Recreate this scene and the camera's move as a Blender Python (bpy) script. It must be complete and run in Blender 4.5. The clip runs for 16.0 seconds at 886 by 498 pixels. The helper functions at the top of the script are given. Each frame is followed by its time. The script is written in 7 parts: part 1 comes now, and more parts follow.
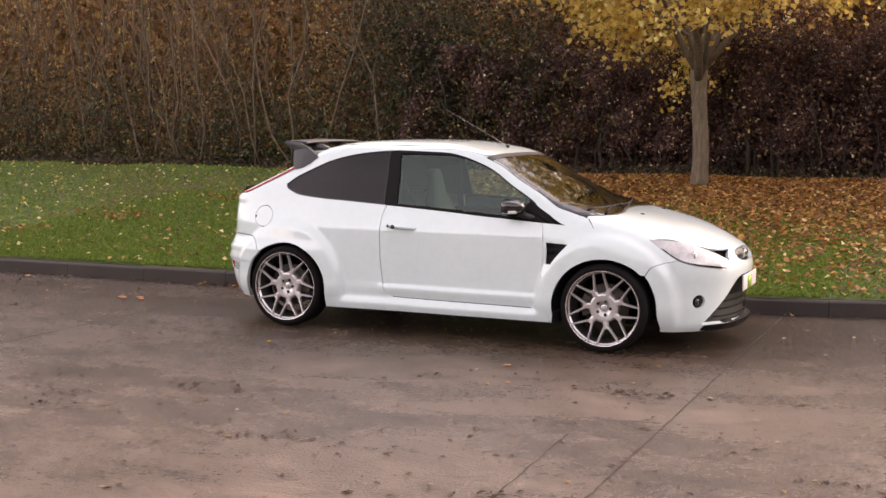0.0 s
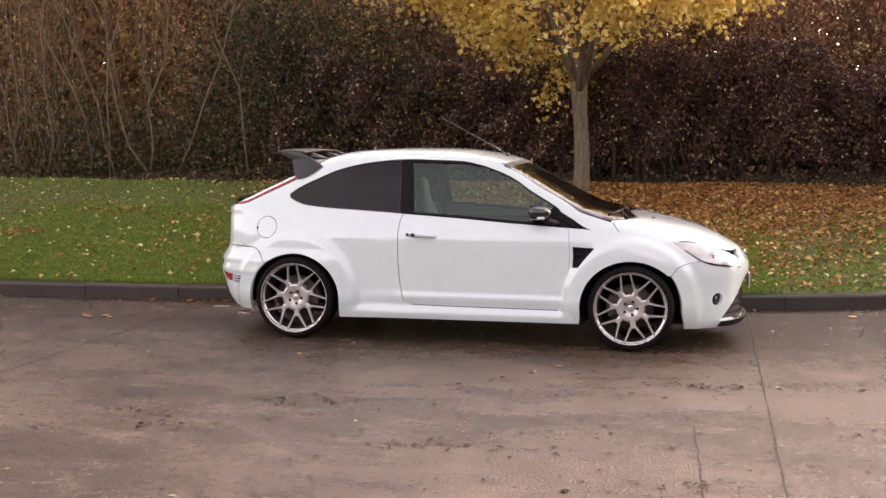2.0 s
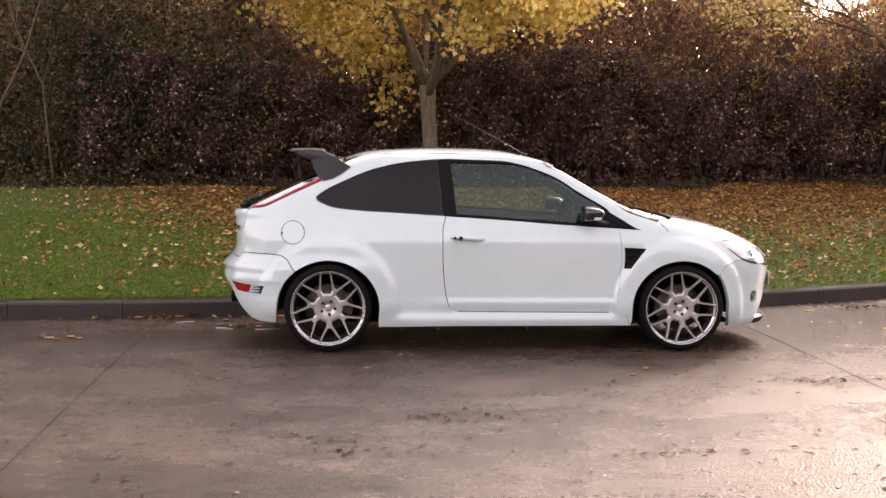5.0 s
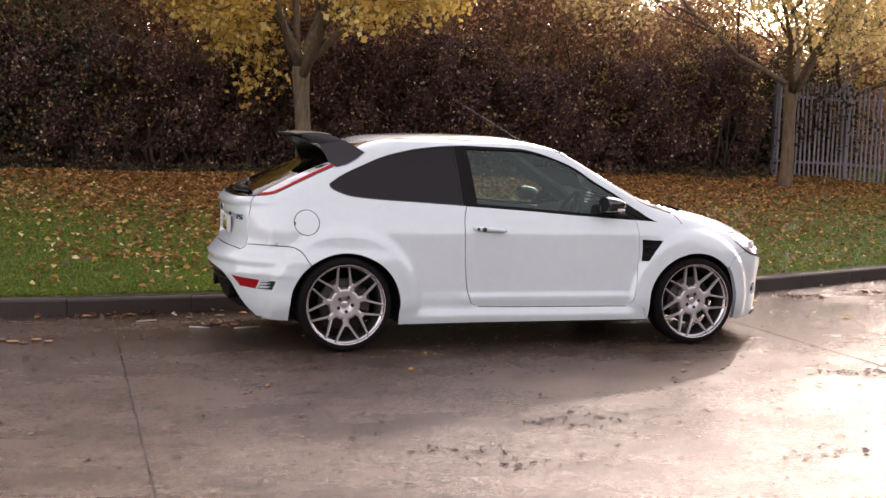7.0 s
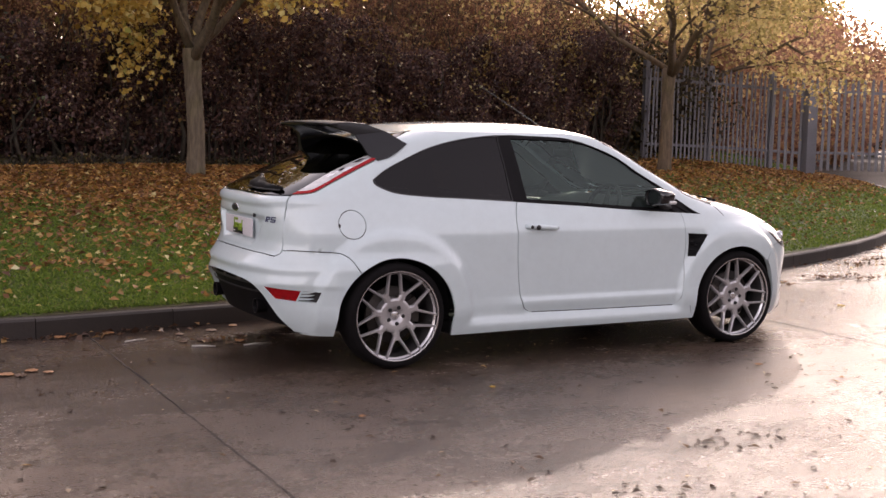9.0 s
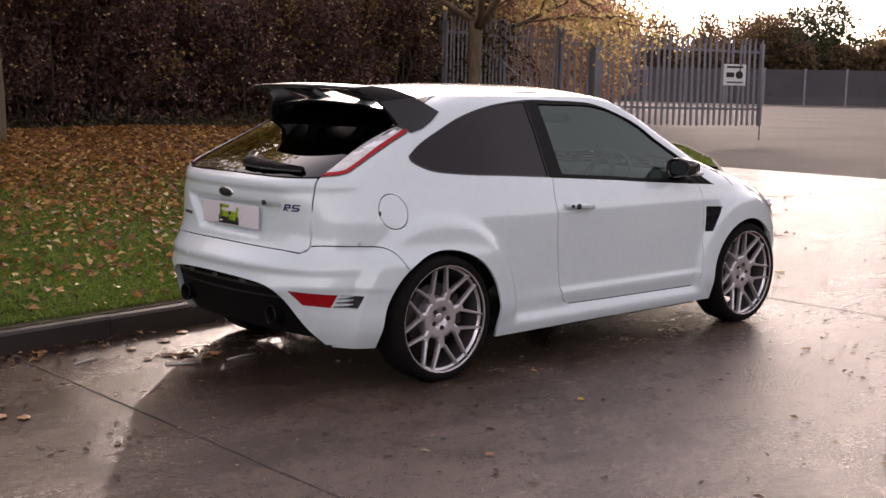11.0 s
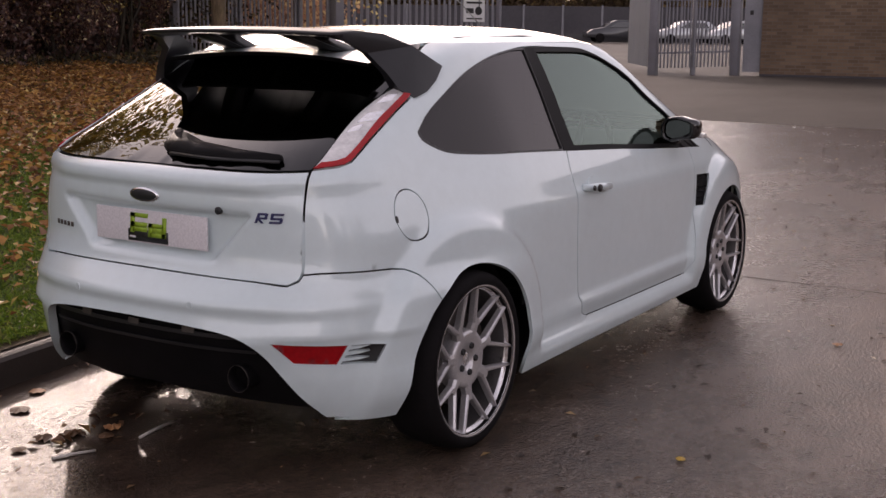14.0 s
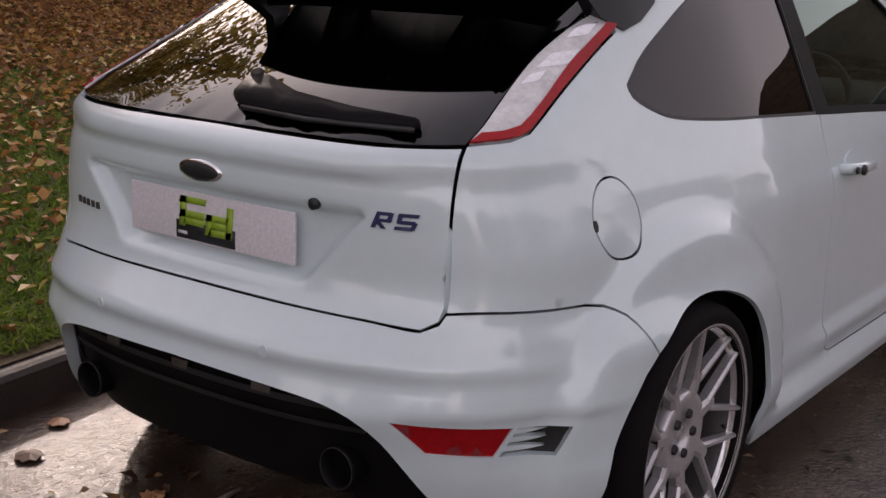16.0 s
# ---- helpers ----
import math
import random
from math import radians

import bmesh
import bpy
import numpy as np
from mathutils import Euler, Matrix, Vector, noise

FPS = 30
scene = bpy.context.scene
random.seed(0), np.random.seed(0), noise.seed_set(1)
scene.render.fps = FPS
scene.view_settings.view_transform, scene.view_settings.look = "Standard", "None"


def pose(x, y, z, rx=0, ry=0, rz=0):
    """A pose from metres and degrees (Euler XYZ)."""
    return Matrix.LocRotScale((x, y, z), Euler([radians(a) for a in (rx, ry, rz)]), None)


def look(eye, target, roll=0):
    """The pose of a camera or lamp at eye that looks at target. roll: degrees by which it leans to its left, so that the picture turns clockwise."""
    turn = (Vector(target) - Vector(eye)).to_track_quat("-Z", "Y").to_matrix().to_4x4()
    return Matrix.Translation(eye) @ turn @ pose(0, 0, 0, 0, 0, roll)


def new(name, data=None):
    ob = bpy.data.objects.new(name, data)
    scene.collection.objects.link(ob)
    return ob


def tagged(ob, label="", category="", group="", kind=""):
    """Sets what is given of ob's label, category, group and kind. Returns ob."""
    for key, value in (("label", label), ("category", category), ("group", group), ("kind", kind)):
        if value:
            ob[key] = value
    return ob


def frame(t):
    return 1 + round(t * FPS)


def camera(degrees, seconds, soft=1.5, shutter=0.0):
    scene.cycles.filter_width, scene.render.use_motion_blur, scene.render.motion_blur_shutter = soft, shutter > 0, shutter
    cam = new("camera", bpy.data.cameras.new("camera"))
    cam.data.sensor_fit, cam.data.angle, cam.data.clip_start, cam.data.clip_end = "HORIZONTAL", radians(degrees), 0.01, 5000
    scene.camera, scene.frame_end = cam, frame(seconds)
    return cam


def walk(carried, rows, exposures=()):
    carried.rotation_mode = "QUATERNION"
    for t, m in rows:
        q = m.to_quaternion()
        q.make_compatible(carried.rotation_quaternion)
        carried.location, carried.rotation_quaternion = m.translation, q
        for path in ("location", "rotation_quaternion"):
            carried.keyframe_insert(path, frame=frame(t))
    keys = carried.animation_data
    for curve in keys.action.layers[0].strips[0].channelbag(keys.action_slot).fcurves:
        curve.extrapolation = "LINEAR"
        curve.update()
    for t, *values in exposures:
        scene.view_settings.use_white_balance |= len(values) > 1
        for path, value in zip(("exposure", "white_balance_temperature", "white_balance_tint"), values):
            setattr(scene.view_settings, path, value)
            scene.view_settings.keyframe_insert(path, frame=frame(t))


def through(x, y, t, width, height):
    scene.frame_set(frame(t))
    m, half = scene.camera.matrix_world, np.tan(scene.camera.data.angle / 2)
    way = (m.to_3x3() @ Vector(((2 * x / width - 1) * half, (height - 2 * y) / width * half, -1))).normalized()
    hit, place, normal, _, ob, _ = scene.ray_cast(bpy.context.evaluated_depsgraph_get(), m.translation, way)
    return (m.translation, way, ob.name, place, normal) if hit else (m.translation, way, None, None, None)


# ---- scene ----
cam = camera(40.0, 16.0)
PATH = [
    (0, (3.738, -9.109, 1.64), (2.925, -7.294, 1.429), 0.4),
    (0.5, (3.278, -9.356, 1.636), (2.56, -7.501, 1.429), 0.3),
    (1, (2.809, -9.558, 1.63), (2.188, -7.668, 1.427), 0.2),
    (1.5, (2.292, -9.692, 1.63), (1.774, -7.771, 1.431), 0.2),
    (2, (1.812, -9.871, 1.622), (1.392, -7.924, 1.429), 0.2),
    (2.5, (1.288, -9.966, 1.582), (0.973, -7.999, 1.402), 0.4),
    (3, (0.804, -10.063, 1.584), (0.581, -8.082, 1.415), 0.5),
    (3.2, (0.591, -10.062, 1.571), (0.408, -8.077, 1.41), 0.8),
    (5.3, (-1.559, -9.595, 1.517), (-1.319, -7.618, 1.341), 1.0),
    (5.5, (-1.809, -9.564, 1.518), (-1.512, -7.594, 1.341), 1.4),
    (6, (-2.301, -9.338, 1.485), (-1.895, -7.388, 1.308), 1.6),
    (6.5, (-2.712, -9.047, 1.463), (-2.212, -7.119, 1.284), 1.7),
    (7, (-3.119, -8.768, 1.466), (-2.525, -6.867, 1.281), 1.8),
    (7.5, (-3.473, -8.456, 1.467), (-2.794, -6.585, 1.279), 1.6),
    (8, (-3.811, -8.098, 1.461), (-3.047, -6.26, 1.269), 1.5),
    (8.5, (-4.157, -7.741, 1.453), (-3.303, -5.943, 1.258), 1.3),
    (9, (-4.433, -7.328, 1.455), (-3.504, -5.569, 1.253), 1.3),
    (9.2, (-4.545, -7.16, 1.456), (-3.583, -5.419, 1.252), 1.3),
    (11.3, (-5.375, -4.969, 1.484), (-3.991, -3.552, 1.211), 0.7),
    (11.5, (-5.374, -4.787, 1.47), (-3.962, -3.397, 1.198), 0.3),
    (12, (-5.389, -4.36, 1.465), (-3.903, -3.049, 1.196), -0.0),
    (12.5, (-5.346, -3.955, 1.478), (-3.8, -2.718, 1.199), 0.4),
    (13, (-5.236, -3.582, 1.471), (-3.637, -2.418, 1.177), 0.6),
    (13.5, (-5.078, -3.275, 1.48), (-3.442, -2.171, 1.156), 0.4),
    (14, (-4.908, -2.976, 1.481), (-3.239, -1.935, 1.12), 0.6),
    (14.5, (-4.66, -2.706, 1.457), (-2.99, -1.678, 1.067), 0.9),
    (15, (-4.372, -2.412, 1.422), (-2.721, -1.362, 1.011), 1.4),
    (15.5, (-4.092, -2.152, 1.42), (-2.474, -1.065, 0.971), 2.0),
    (16, (-3.796, -1.95, 1.391), (-2.228, -0.803, 0.916), 2.0),
]
EXPOSURES = [(0, 2.17, 8250, 27), (5.5, 2.04, 8000, 28), (9, 1.60, 7700, 29), (12.5, 1.28, 7700, 30), (16, 1.03, 7600, 29)]
walk(cam, [(t, look(eye, target, roll)) for t, eye, target, roll in PATH], EXPOSURES)


# ---- world and light ----
world = bpy.data.worlds.new("world")
scene.world = world
world.use_nodes = True
nt = world.node_tree
sky = nt.nodes.new("ShaderNodeTexSky")
sky.sky_type, sky.sun_disc = "NISHITA", False
SUN_AZ, SUN_EL = 52.0, 23.5  # from +x towards +y, and above the horizon
sky.sun_elevation, sky.sun_rotation = radians(SUN_EL), radians(90 - SUN_AZ)
sky.air_density, sky.dust_density, sky.ozone_density = 1.0, 1.4, 1.0
haze = nt.nodes.new("ShaderNodeHueSaturation")  # thin cloud pales the sky
haze.inputs["Saturation"].default_value = 0.42
nt.links.new(sky.outputs[0], haze.inputs["Color"])
nt.links.new(haze.outputs[0], nt.nodes["Background"].inputs[0])
nt.nodes["Background"].inputs[1].default_value = 0.15
sun = new("sun", bpy.data.lights.new("sun", "SUN"))
sun.data.energy, sun.data.angle, sun.data.color = 0.56, radians(0.8), (1.0, 0.99, 0.93)
d = Vector((math.cos(radians(SUN_AZ)) * math.cos(radians(SUN_EL)), math.sin(radians(SUN_AZ)) * math.cos(radians(SUN_EL)), math.sin(radians(SUN_EL))))
sun.matrix_world = look(tuple(d * 60), (0, 0, 0))


# ---- materials ----
def nodes_of(name):
    m = bpy.data.materials.new(name)
    m.use_nodes = True
    t = m.node_tree
    return m, t, t.nodes["Principled BSDF"]


def ramp(t, fac, stops):
    r = t.nodes.new("ShaderNodeValToRGB")
    while len(r.color_ramp.elements) < len(stops):
        r.color_ramp.elements.new(0.5)
    for e, (p, c) in zip(r.color_ramp.elements, stops):
        e.position, e.color = p, (*c, 1) if len(c) == 3 else c
    t.links.new(fac, r.inputs[0])
    return r.outputs[0]


def noise_of(t, scale, detail=4.0, rough=0.55, vec=None, dist=0.0):
    n = t.nodes.new("ShaderNodeTexNoise")
    n.inputs["Scale"].default_value, n.inputs["Detail"].default_value = scale, detail
    n.inputs["Roughness"].default_value, n.inputs["Distortion"].default_value = rough, dist
    if vec is None:
        vec = t.nodes.new("ShaderNodeTexCoord").outputs["Object"]
    t.links.new(vec, n.inputs["Vector"])
    return n.outputs["Fac"]


def bump_of(t, bsdf, height, strength=0.3, dist=0.01):
    b = t.nodes.new("ShaderNodeBump")
    b.inputs["Strength"].default_value, b.inputs["Distance"].default_value = strength, dist
    t.links.new(height, b.inputs["Height"])
    t.links.new(b.outputs[0], bsdf.inputs["Normal"])
    return b


def mix(t, fac, a, b, mode="MIX"):
    n = t.nodes.new("ShaderNodeMix")
    n.data_type, n.blend_type = "RGBA", mode
    for k, v in ((0, fac), (6, a), (7, b)):
        if isinstance(v, (int, float)):
            n.inputs[k].default_value = v
        elif isinstance(v, tuple):
            n.inputs[k].default_value = (*v, 1)
        else:
            t.links.new(v, n.inputs[k])
    return n.outputs[2]


def grainy(name, dark, light, scale=6.0, fine=60.0, rough=0.6, bump=0.2, dist=0.004, metal=0.0, coat=0.0, spec=0.5):
    """A surface whose colour wanders between two tones at two scales, with a fine relief."""
    m, t, b = nodes_of(name)
    big, small = noise_of(t, scale), noise_of(t, fine, 3.0)
    c = ramp(t, big, [(0.3, dark), (0.7, light)])
    mid = tuple((p + q) / 2 for p, q in zip(dark, light))
    s = ramp(t, small, [(0.35, tuple(v * 0.8 for v in mid)), (0.65, tuple(min(v * 1.2, 1) for v in mid))])
    t.links.new(mix(t, 0.4, c, s), b.inputs["Base Color"])
    b.inputs["Roughness"].default_value, b.inputs["Metallic"].default_value = rough, metal
    b.inputs["Coat Weight"].default_value, b.inputs["Specular IOR Level"].default_value = coat, spec
    if bump:
        bump_of(t, b, small, bump, dist)
    return m


def glassy(name, tint, through, rough=0.0, ior=1.55, sheen=(0.95, 0.97, 1)):
    """A tinted pane: clear to the share given, mirror-like at its surface."""
    m, t, b = nodes_of(name)
    t.nodes.remove(b)
    tr, gl = t.nodes.new("ShaderNodeBsdfTransparent"), t.nodes.new("ShaderNodeBsdfGlossy")
    tr.inputs[0].default_value = (*[v * through for v in tint], 1)
    gl.inputs[0].default_value, gl.inputs["Roughness"].default_value = (*sheen, 1), rough
    f = t.nodes.new("ShaderNodeFresnel")
    f.inputs[0].default_value = ior
    sh = t.nodes.new("ShaderNodeMixShader")
    t.links.new(f.outputs[0], sh.inputs[0])
    t.links.new(tr.outputs[0], sh.inputs[1])
    t.links.new(gl.outputs[0], sh.inputs[2])
    t.links.new(sh.outputs[0], t.nodes["Material Output"].inputs[0])
    return m


def paint_white():
    m, t, b = nodes_of("white_car_paint")
    n = noise_of(t, 1.3, 5.0)
    film = noise_of(t, 14.0, 6.0, 0.7)
    c = ramp(t, n, [(0.3, (0.605, 0.715, 0.733)), (0.7, (0.655, 0.765, 0.783))])
    t.links.new(mix(t, 0.12, c, ramp(t, film, [(0.35, (0.57, 0.59, 0.59)), (0.6, (0.78, 0.83, 0.85))])), b.inputs["Base Color"])
    b.inputs["Roughness"].default_value = 0.32
    b.inputs["Coat Weight"].default_value, b.inputs["Coat Roughness"].default_value = 1.0, 0.05
    b.inputs["Coat IOR"].default_value = 1.6
    return m


PAINT = paint_white()
BLACK = grainy("black_plastic", (0.012, 0.012, 0.013), (0.022, 0.021, 0.022), 8, 160, 0.45, 0.15, 0.001)
GLOSS_BLACK = grainy("gloss_black_plastic", (0.008, 0.008, 0.009), (0.013, 0.012, 0.014), 5, 60, 0.16, 0.0, coat=0.6)
SPOILER_GREY = grainy("spoiler_dark_plastic", (0.007, 0.0064, 0.008), (0.012, 0.011, 0.0135), 7, 120, 0.40, 0.08, 0.001)
MATT_BLACK = grainy("matt_black_plastic", (0.004, 0.0036, 0.004), (0.008, 0.007, 0.008), 8, 90, 0.55, 0.1, 0.001, spec=0.12)
LINER = grainy("wheel_liner", (0.004, 0.004, 0.004), (0.008, 0.0075, 0.007), 8, 60, 0.9, 0.3)
RUBBER = grainy("tyre_rubber", (0.0065, 0.0055, 0.0058), (0.012, 0.0105, 0.011), 9, 90, 0.85, 0.25, 0.002, spec=0.10)
ALLOY = grainy("brushed_alloy", (0.50, 0.48, 0.485), (0.62, 0.595, 0.60), 5, 140, 0.30, 0.05, 0.001, metal=0.6, coat=0.3)
# silver like the spokes; the wheel's inner shade is put into this darker colour
BARREL = grainy("shaded_alloy_barrel", (0.10, 0.095, 0.095), (0.17, 0.16, 0.16), 6, 90, 0.45, 0.1, 0.001, metal=0.7)
POLISHED = grainy("polished_alloy_lip", (0.58, 0.56, 0.565), (0.70, 0.68, 0.685), 6, 120, 0.20, 0.0, metal=0.75, coat=0.3)
DISC = grainy("brake_disc_steel", (0.035, 0.030, 0.028), (0.075, 0.064, 0.058), 14, 90, 0.5, 0.1, metal=0.7)
STEEL = grainy("brake_steel", (0.06, 0.05, 0.045), (0.11, 0.095, 0.085), 14, 90, 0.55, 0.1, metal=0.6)
CHROME = grainy("chrome", (0.75, 0.75, 0.77), (0.85, 0.85, 0.86), 4, 60, 0.12, 0.0, metal=1.0)
GALV_ROD = grainy("dull_metal_rod", (0.09, 0.088, 0.086), (0.15, 0.145, 0.14), 9, 80, 0.35, 0.0, metal=0.6)
SEAT = grainy("seat_cloth", (0.014, 0.016, 0.019), (0.026, 0.029, 0.033), 10, 200, 0.85, 0.2)
TRIM = grainy("dash_plastic", (0.018, 0.018, 0.019), (0.03, 0.03, 0.031), 8, 120, 0.6, 0.15)
RED_LENS = grainy("red_lens", (0.30, 0.003, 0.006), (0.44, 0.008, 0.010), 10, 80, 0.25, 0.0, coat=0.15, spec=0.3)
CLEAR_LENS = grainy("clear_lamp_lens", (0.48, 0.47, 0.47), (0.76, 0.74, 0.73), 22, 80, 0.16, 0.25, 0.006, metal=0.25, coat=0.9)
HEADLENS = grainy("headlamp_lens", (0.30, 0.30, 0.31), (0.64, 0.63, 0.64), 13, 60, 0.14, 0.2, 0.005, metal=0.3, coat=1.0)
MIRROR = grainy("mirror_silver", (0.12, 0.12, 0.125), (0.14, 0.14, 0.145), 2, 40, 0.04, 0.0, metal=1.0)
PLATE_WHITE = grainy("plate_white", (0.66, 0.62, 0.64), (0.74, 0.70, 0.72), 6, 120, 0.4, 0.0)
LIME = grainy("lime_print", (0.22, 0.36, 0.02), (0.29, 0.44, 0.03), 9, 100, 0.5, 0.0)
INK = grainy("black_print", (0.010, 0.010, 0.012), (0.018, 0.018, 0.018), 9, 100, 0.5, 0.0)
NAVY = grainy("navy_badge", (0.020, 0.022, 0.075), (0.030, 0.033, 0.11), 9, 100, 0.3, 0.0)
CARGLASS = glassy("side_glass", (0.76, 0.97, 0.90), 0.86, 0.0, 1.64, (0.82, 1.0, 0.93))
SCREENGLASS = glassy("windscreen_glass", (0.85, 0.95, 0.90), 0.6, 0.0, 1.75)
DARKGLASS = glassy("privacy_glass", (0.60, 0.58, 0.66), 0.03, 0.0, 1.42, (1, 0.95, 0.96))
REARGLASS = glassy("rear_window_glass", (0.6, 0.58, 0.62), 0.02, 0.0, 1.48)


# ---- helpers for parts ----
def empty(name, loc=(0, 0, 0)):
    o = new(name)
    o.location = loc
    return o


def part(name, bm, material, parent=None, label="", flat=False):
    """Links a bmesh as one mesh object, under its thing where one is given."""
    me = bpy.data.meshes.new(name)
    bm.to_mesh(me)
    bm.free()
    me.materials.append(material)
    if not flat:
        me.polygons.foreach_set("use_smooth", [True] * len(me.polygons))
    o = new(name, me)
    if parent is not None:
        o.parent = parent
    if label:
        o["label"] = label
    return o


def mesh_part(name, verts, faces, material, parent=None, label="", flat=True):
    me = bpy.data.meshes.new(name)
    me.from_pydata([tuple(v) for v in verts], [], faces)
    me.materials.append(material)
    if not flat:
        me.polygons.foreach_set("use_smooth", [True] * len(me.polygons))
    me.update()
    o = new(name, me)
    if parent is not None:
        o.parent = parent
    if label:
        o["label"] = label
    return o


def box_bm(lo, hi, bevel=0.0, bm=None, segs=2):
    bm = bm or bmesh.new()
    g = bmesh.ops.create_cube(bm, size=1)
    for v in g["verts"]:
        v.co = Vector([lo[i] + (v.co[i] + 0.5) * (hi[i] - lo[i]) for i in range(3)])
    if bevel:
        es = {e for v in g["verts"] for e in v.link_edges}
        bmesh.ops.bevel(bm, geom=list(es), offset=bevel, segments=segs, profile=0.6, affect="EDGES")
    return bm


def prism_bm(poly, depth_vec, bevel=0.0):
    """A plate: the polygon of 3D points pushed along a vector."""
    bm = bmesh.new()
    d = Vector(depth_vec)
    a = [bm.verts.new(p) for p in poly]
    b = [bm.verts.new(Vector(p) + d) for p in poly]
    n = len(poly)
    bm.faces.new(a)
    bm.faces.new(b[::-1])
    for i in range(n):
        bm.faces.new((a[i], b[i], b[(i + 1) % n], a[(i + 1) % n]))
    bmesh.ops.recalc_face_normals(bm, faces=bm.faces)
    if bevel:
        bmesh.ops.bevel(bm, geom=list(bm.edges), offset=bevel, segments=2, affect="EDGES")
    return bm


def tube_bm(path, radii, sides=8, bm=None, cap=True):
    """A round tube along a path, with a radius for each point."""
    bm = bm or bmesh.new()
    rows, up = [], Vector((0.31, 0.17, 0.93))
    pts = [Vector(p) for p in path]
    for i, p in enumerate(pts):
        d = (pts[min(i + 1, len(pts) - 1)] - pts[max(i - 1, 0)]).normalized()
        a = d.cross(up)
        a = a.normalized() if a.length > 1e-4 else d.orthogonal().normalized()
        b = d.cross(a)
        rows.append([bm.verts.new(p + radii[i] * (math.cos(k * math.tau / sides) * a + math.sin(k * math.tau / sides) * b)) for k in range(sides)])
    for r, s in zip(rows, rows[1:]):
        for k in range(sides):
            bm.faces.new((r[k], r[(k + 1) % sides], s[(k + 1) % sides], s[k]))
    if cap:
        bm.faces.new(rows[0][::-1])
        bm.faces.new(rows[-1])
    return bm


def lathe_bm(profile, axis_point, sides=48, bm=None, close=False):
    """Turns (radius, y) pairs round an axis that runs along y through axis_point."""
    bm = bm or bmesh.new()
    c = Vector(axis_point)
    rows = [[bm.verts.new(c + Vector((r * math.cos(k * math.tau / sides), y, r * math.sin(k * math.tau / sides)))) for k in range(sides)] for r, y in profile]
    pairs = list(zip(rows, rows[1:])) + ([(rows[-1], rows[0])] if close else [])
    for a, b in pairs:
        for k in range(sides):
            bm.faces.new((a[k], a[(k + 1) % sides], b[(k + 1) % sides], b[k]))
    return bm


def mirrored(ob, name=None):
    """The same part on the car's other side: its mesh turned over at y = 0."""
    me = ob.data.copy()
    co = np.empty(len(me.vertices) * 3, np.float32)
    me.vertices.foreach_get("co", co)
    co[1::3] *= -1
    me.vertices.foreach_set("co", co)
    me.flip_normals()
    o = new(name or ob.name.split(".")[0], me)
    o.parent = ob.parent
    if "label" in ob:
        o["label"] = ob["label"]
    return o




# ---- materials of the place ----
def leafy(name, stops, rough=0.55, through=0.3):
    """Leaves whose colour differs from one to the next."""
    m, t, b = nodes_of(name)
    g = t.nodes.new("ShaderNodeNewGeometry")
    c = ramp(t, g.outputs["Random Per Island"], stops)
    n = noise_of(t, 35.0, 2.0)
    t.links.new(mix(t, 0.35, c, mix(t, 1.0, c, ramp(t, n, [(0.3, (0.45, 0.42, 0.40)), (0.7, (1, 1, 1))]), "MULTIPLY")), b.inputs["Base Color"])
    b.inputs["Roughness"].default_value = rough
    tr = t.nodes.new("ShaderNodeBsdfTranslucent")
    t.links.new(c, tr.inputs[0])
    sh = t.nodes.new("ShaderNodeMixShader")
    sh.inputs[0].default_value = through
    t.links.new(b.outputs[0], sh.inputs[1])
    t.links.new(tr.outputs[0], sh.inputs[2])
    t.links.new(sh.outputs[0], t.nodes["Material Output"].inputs[0])
    return m


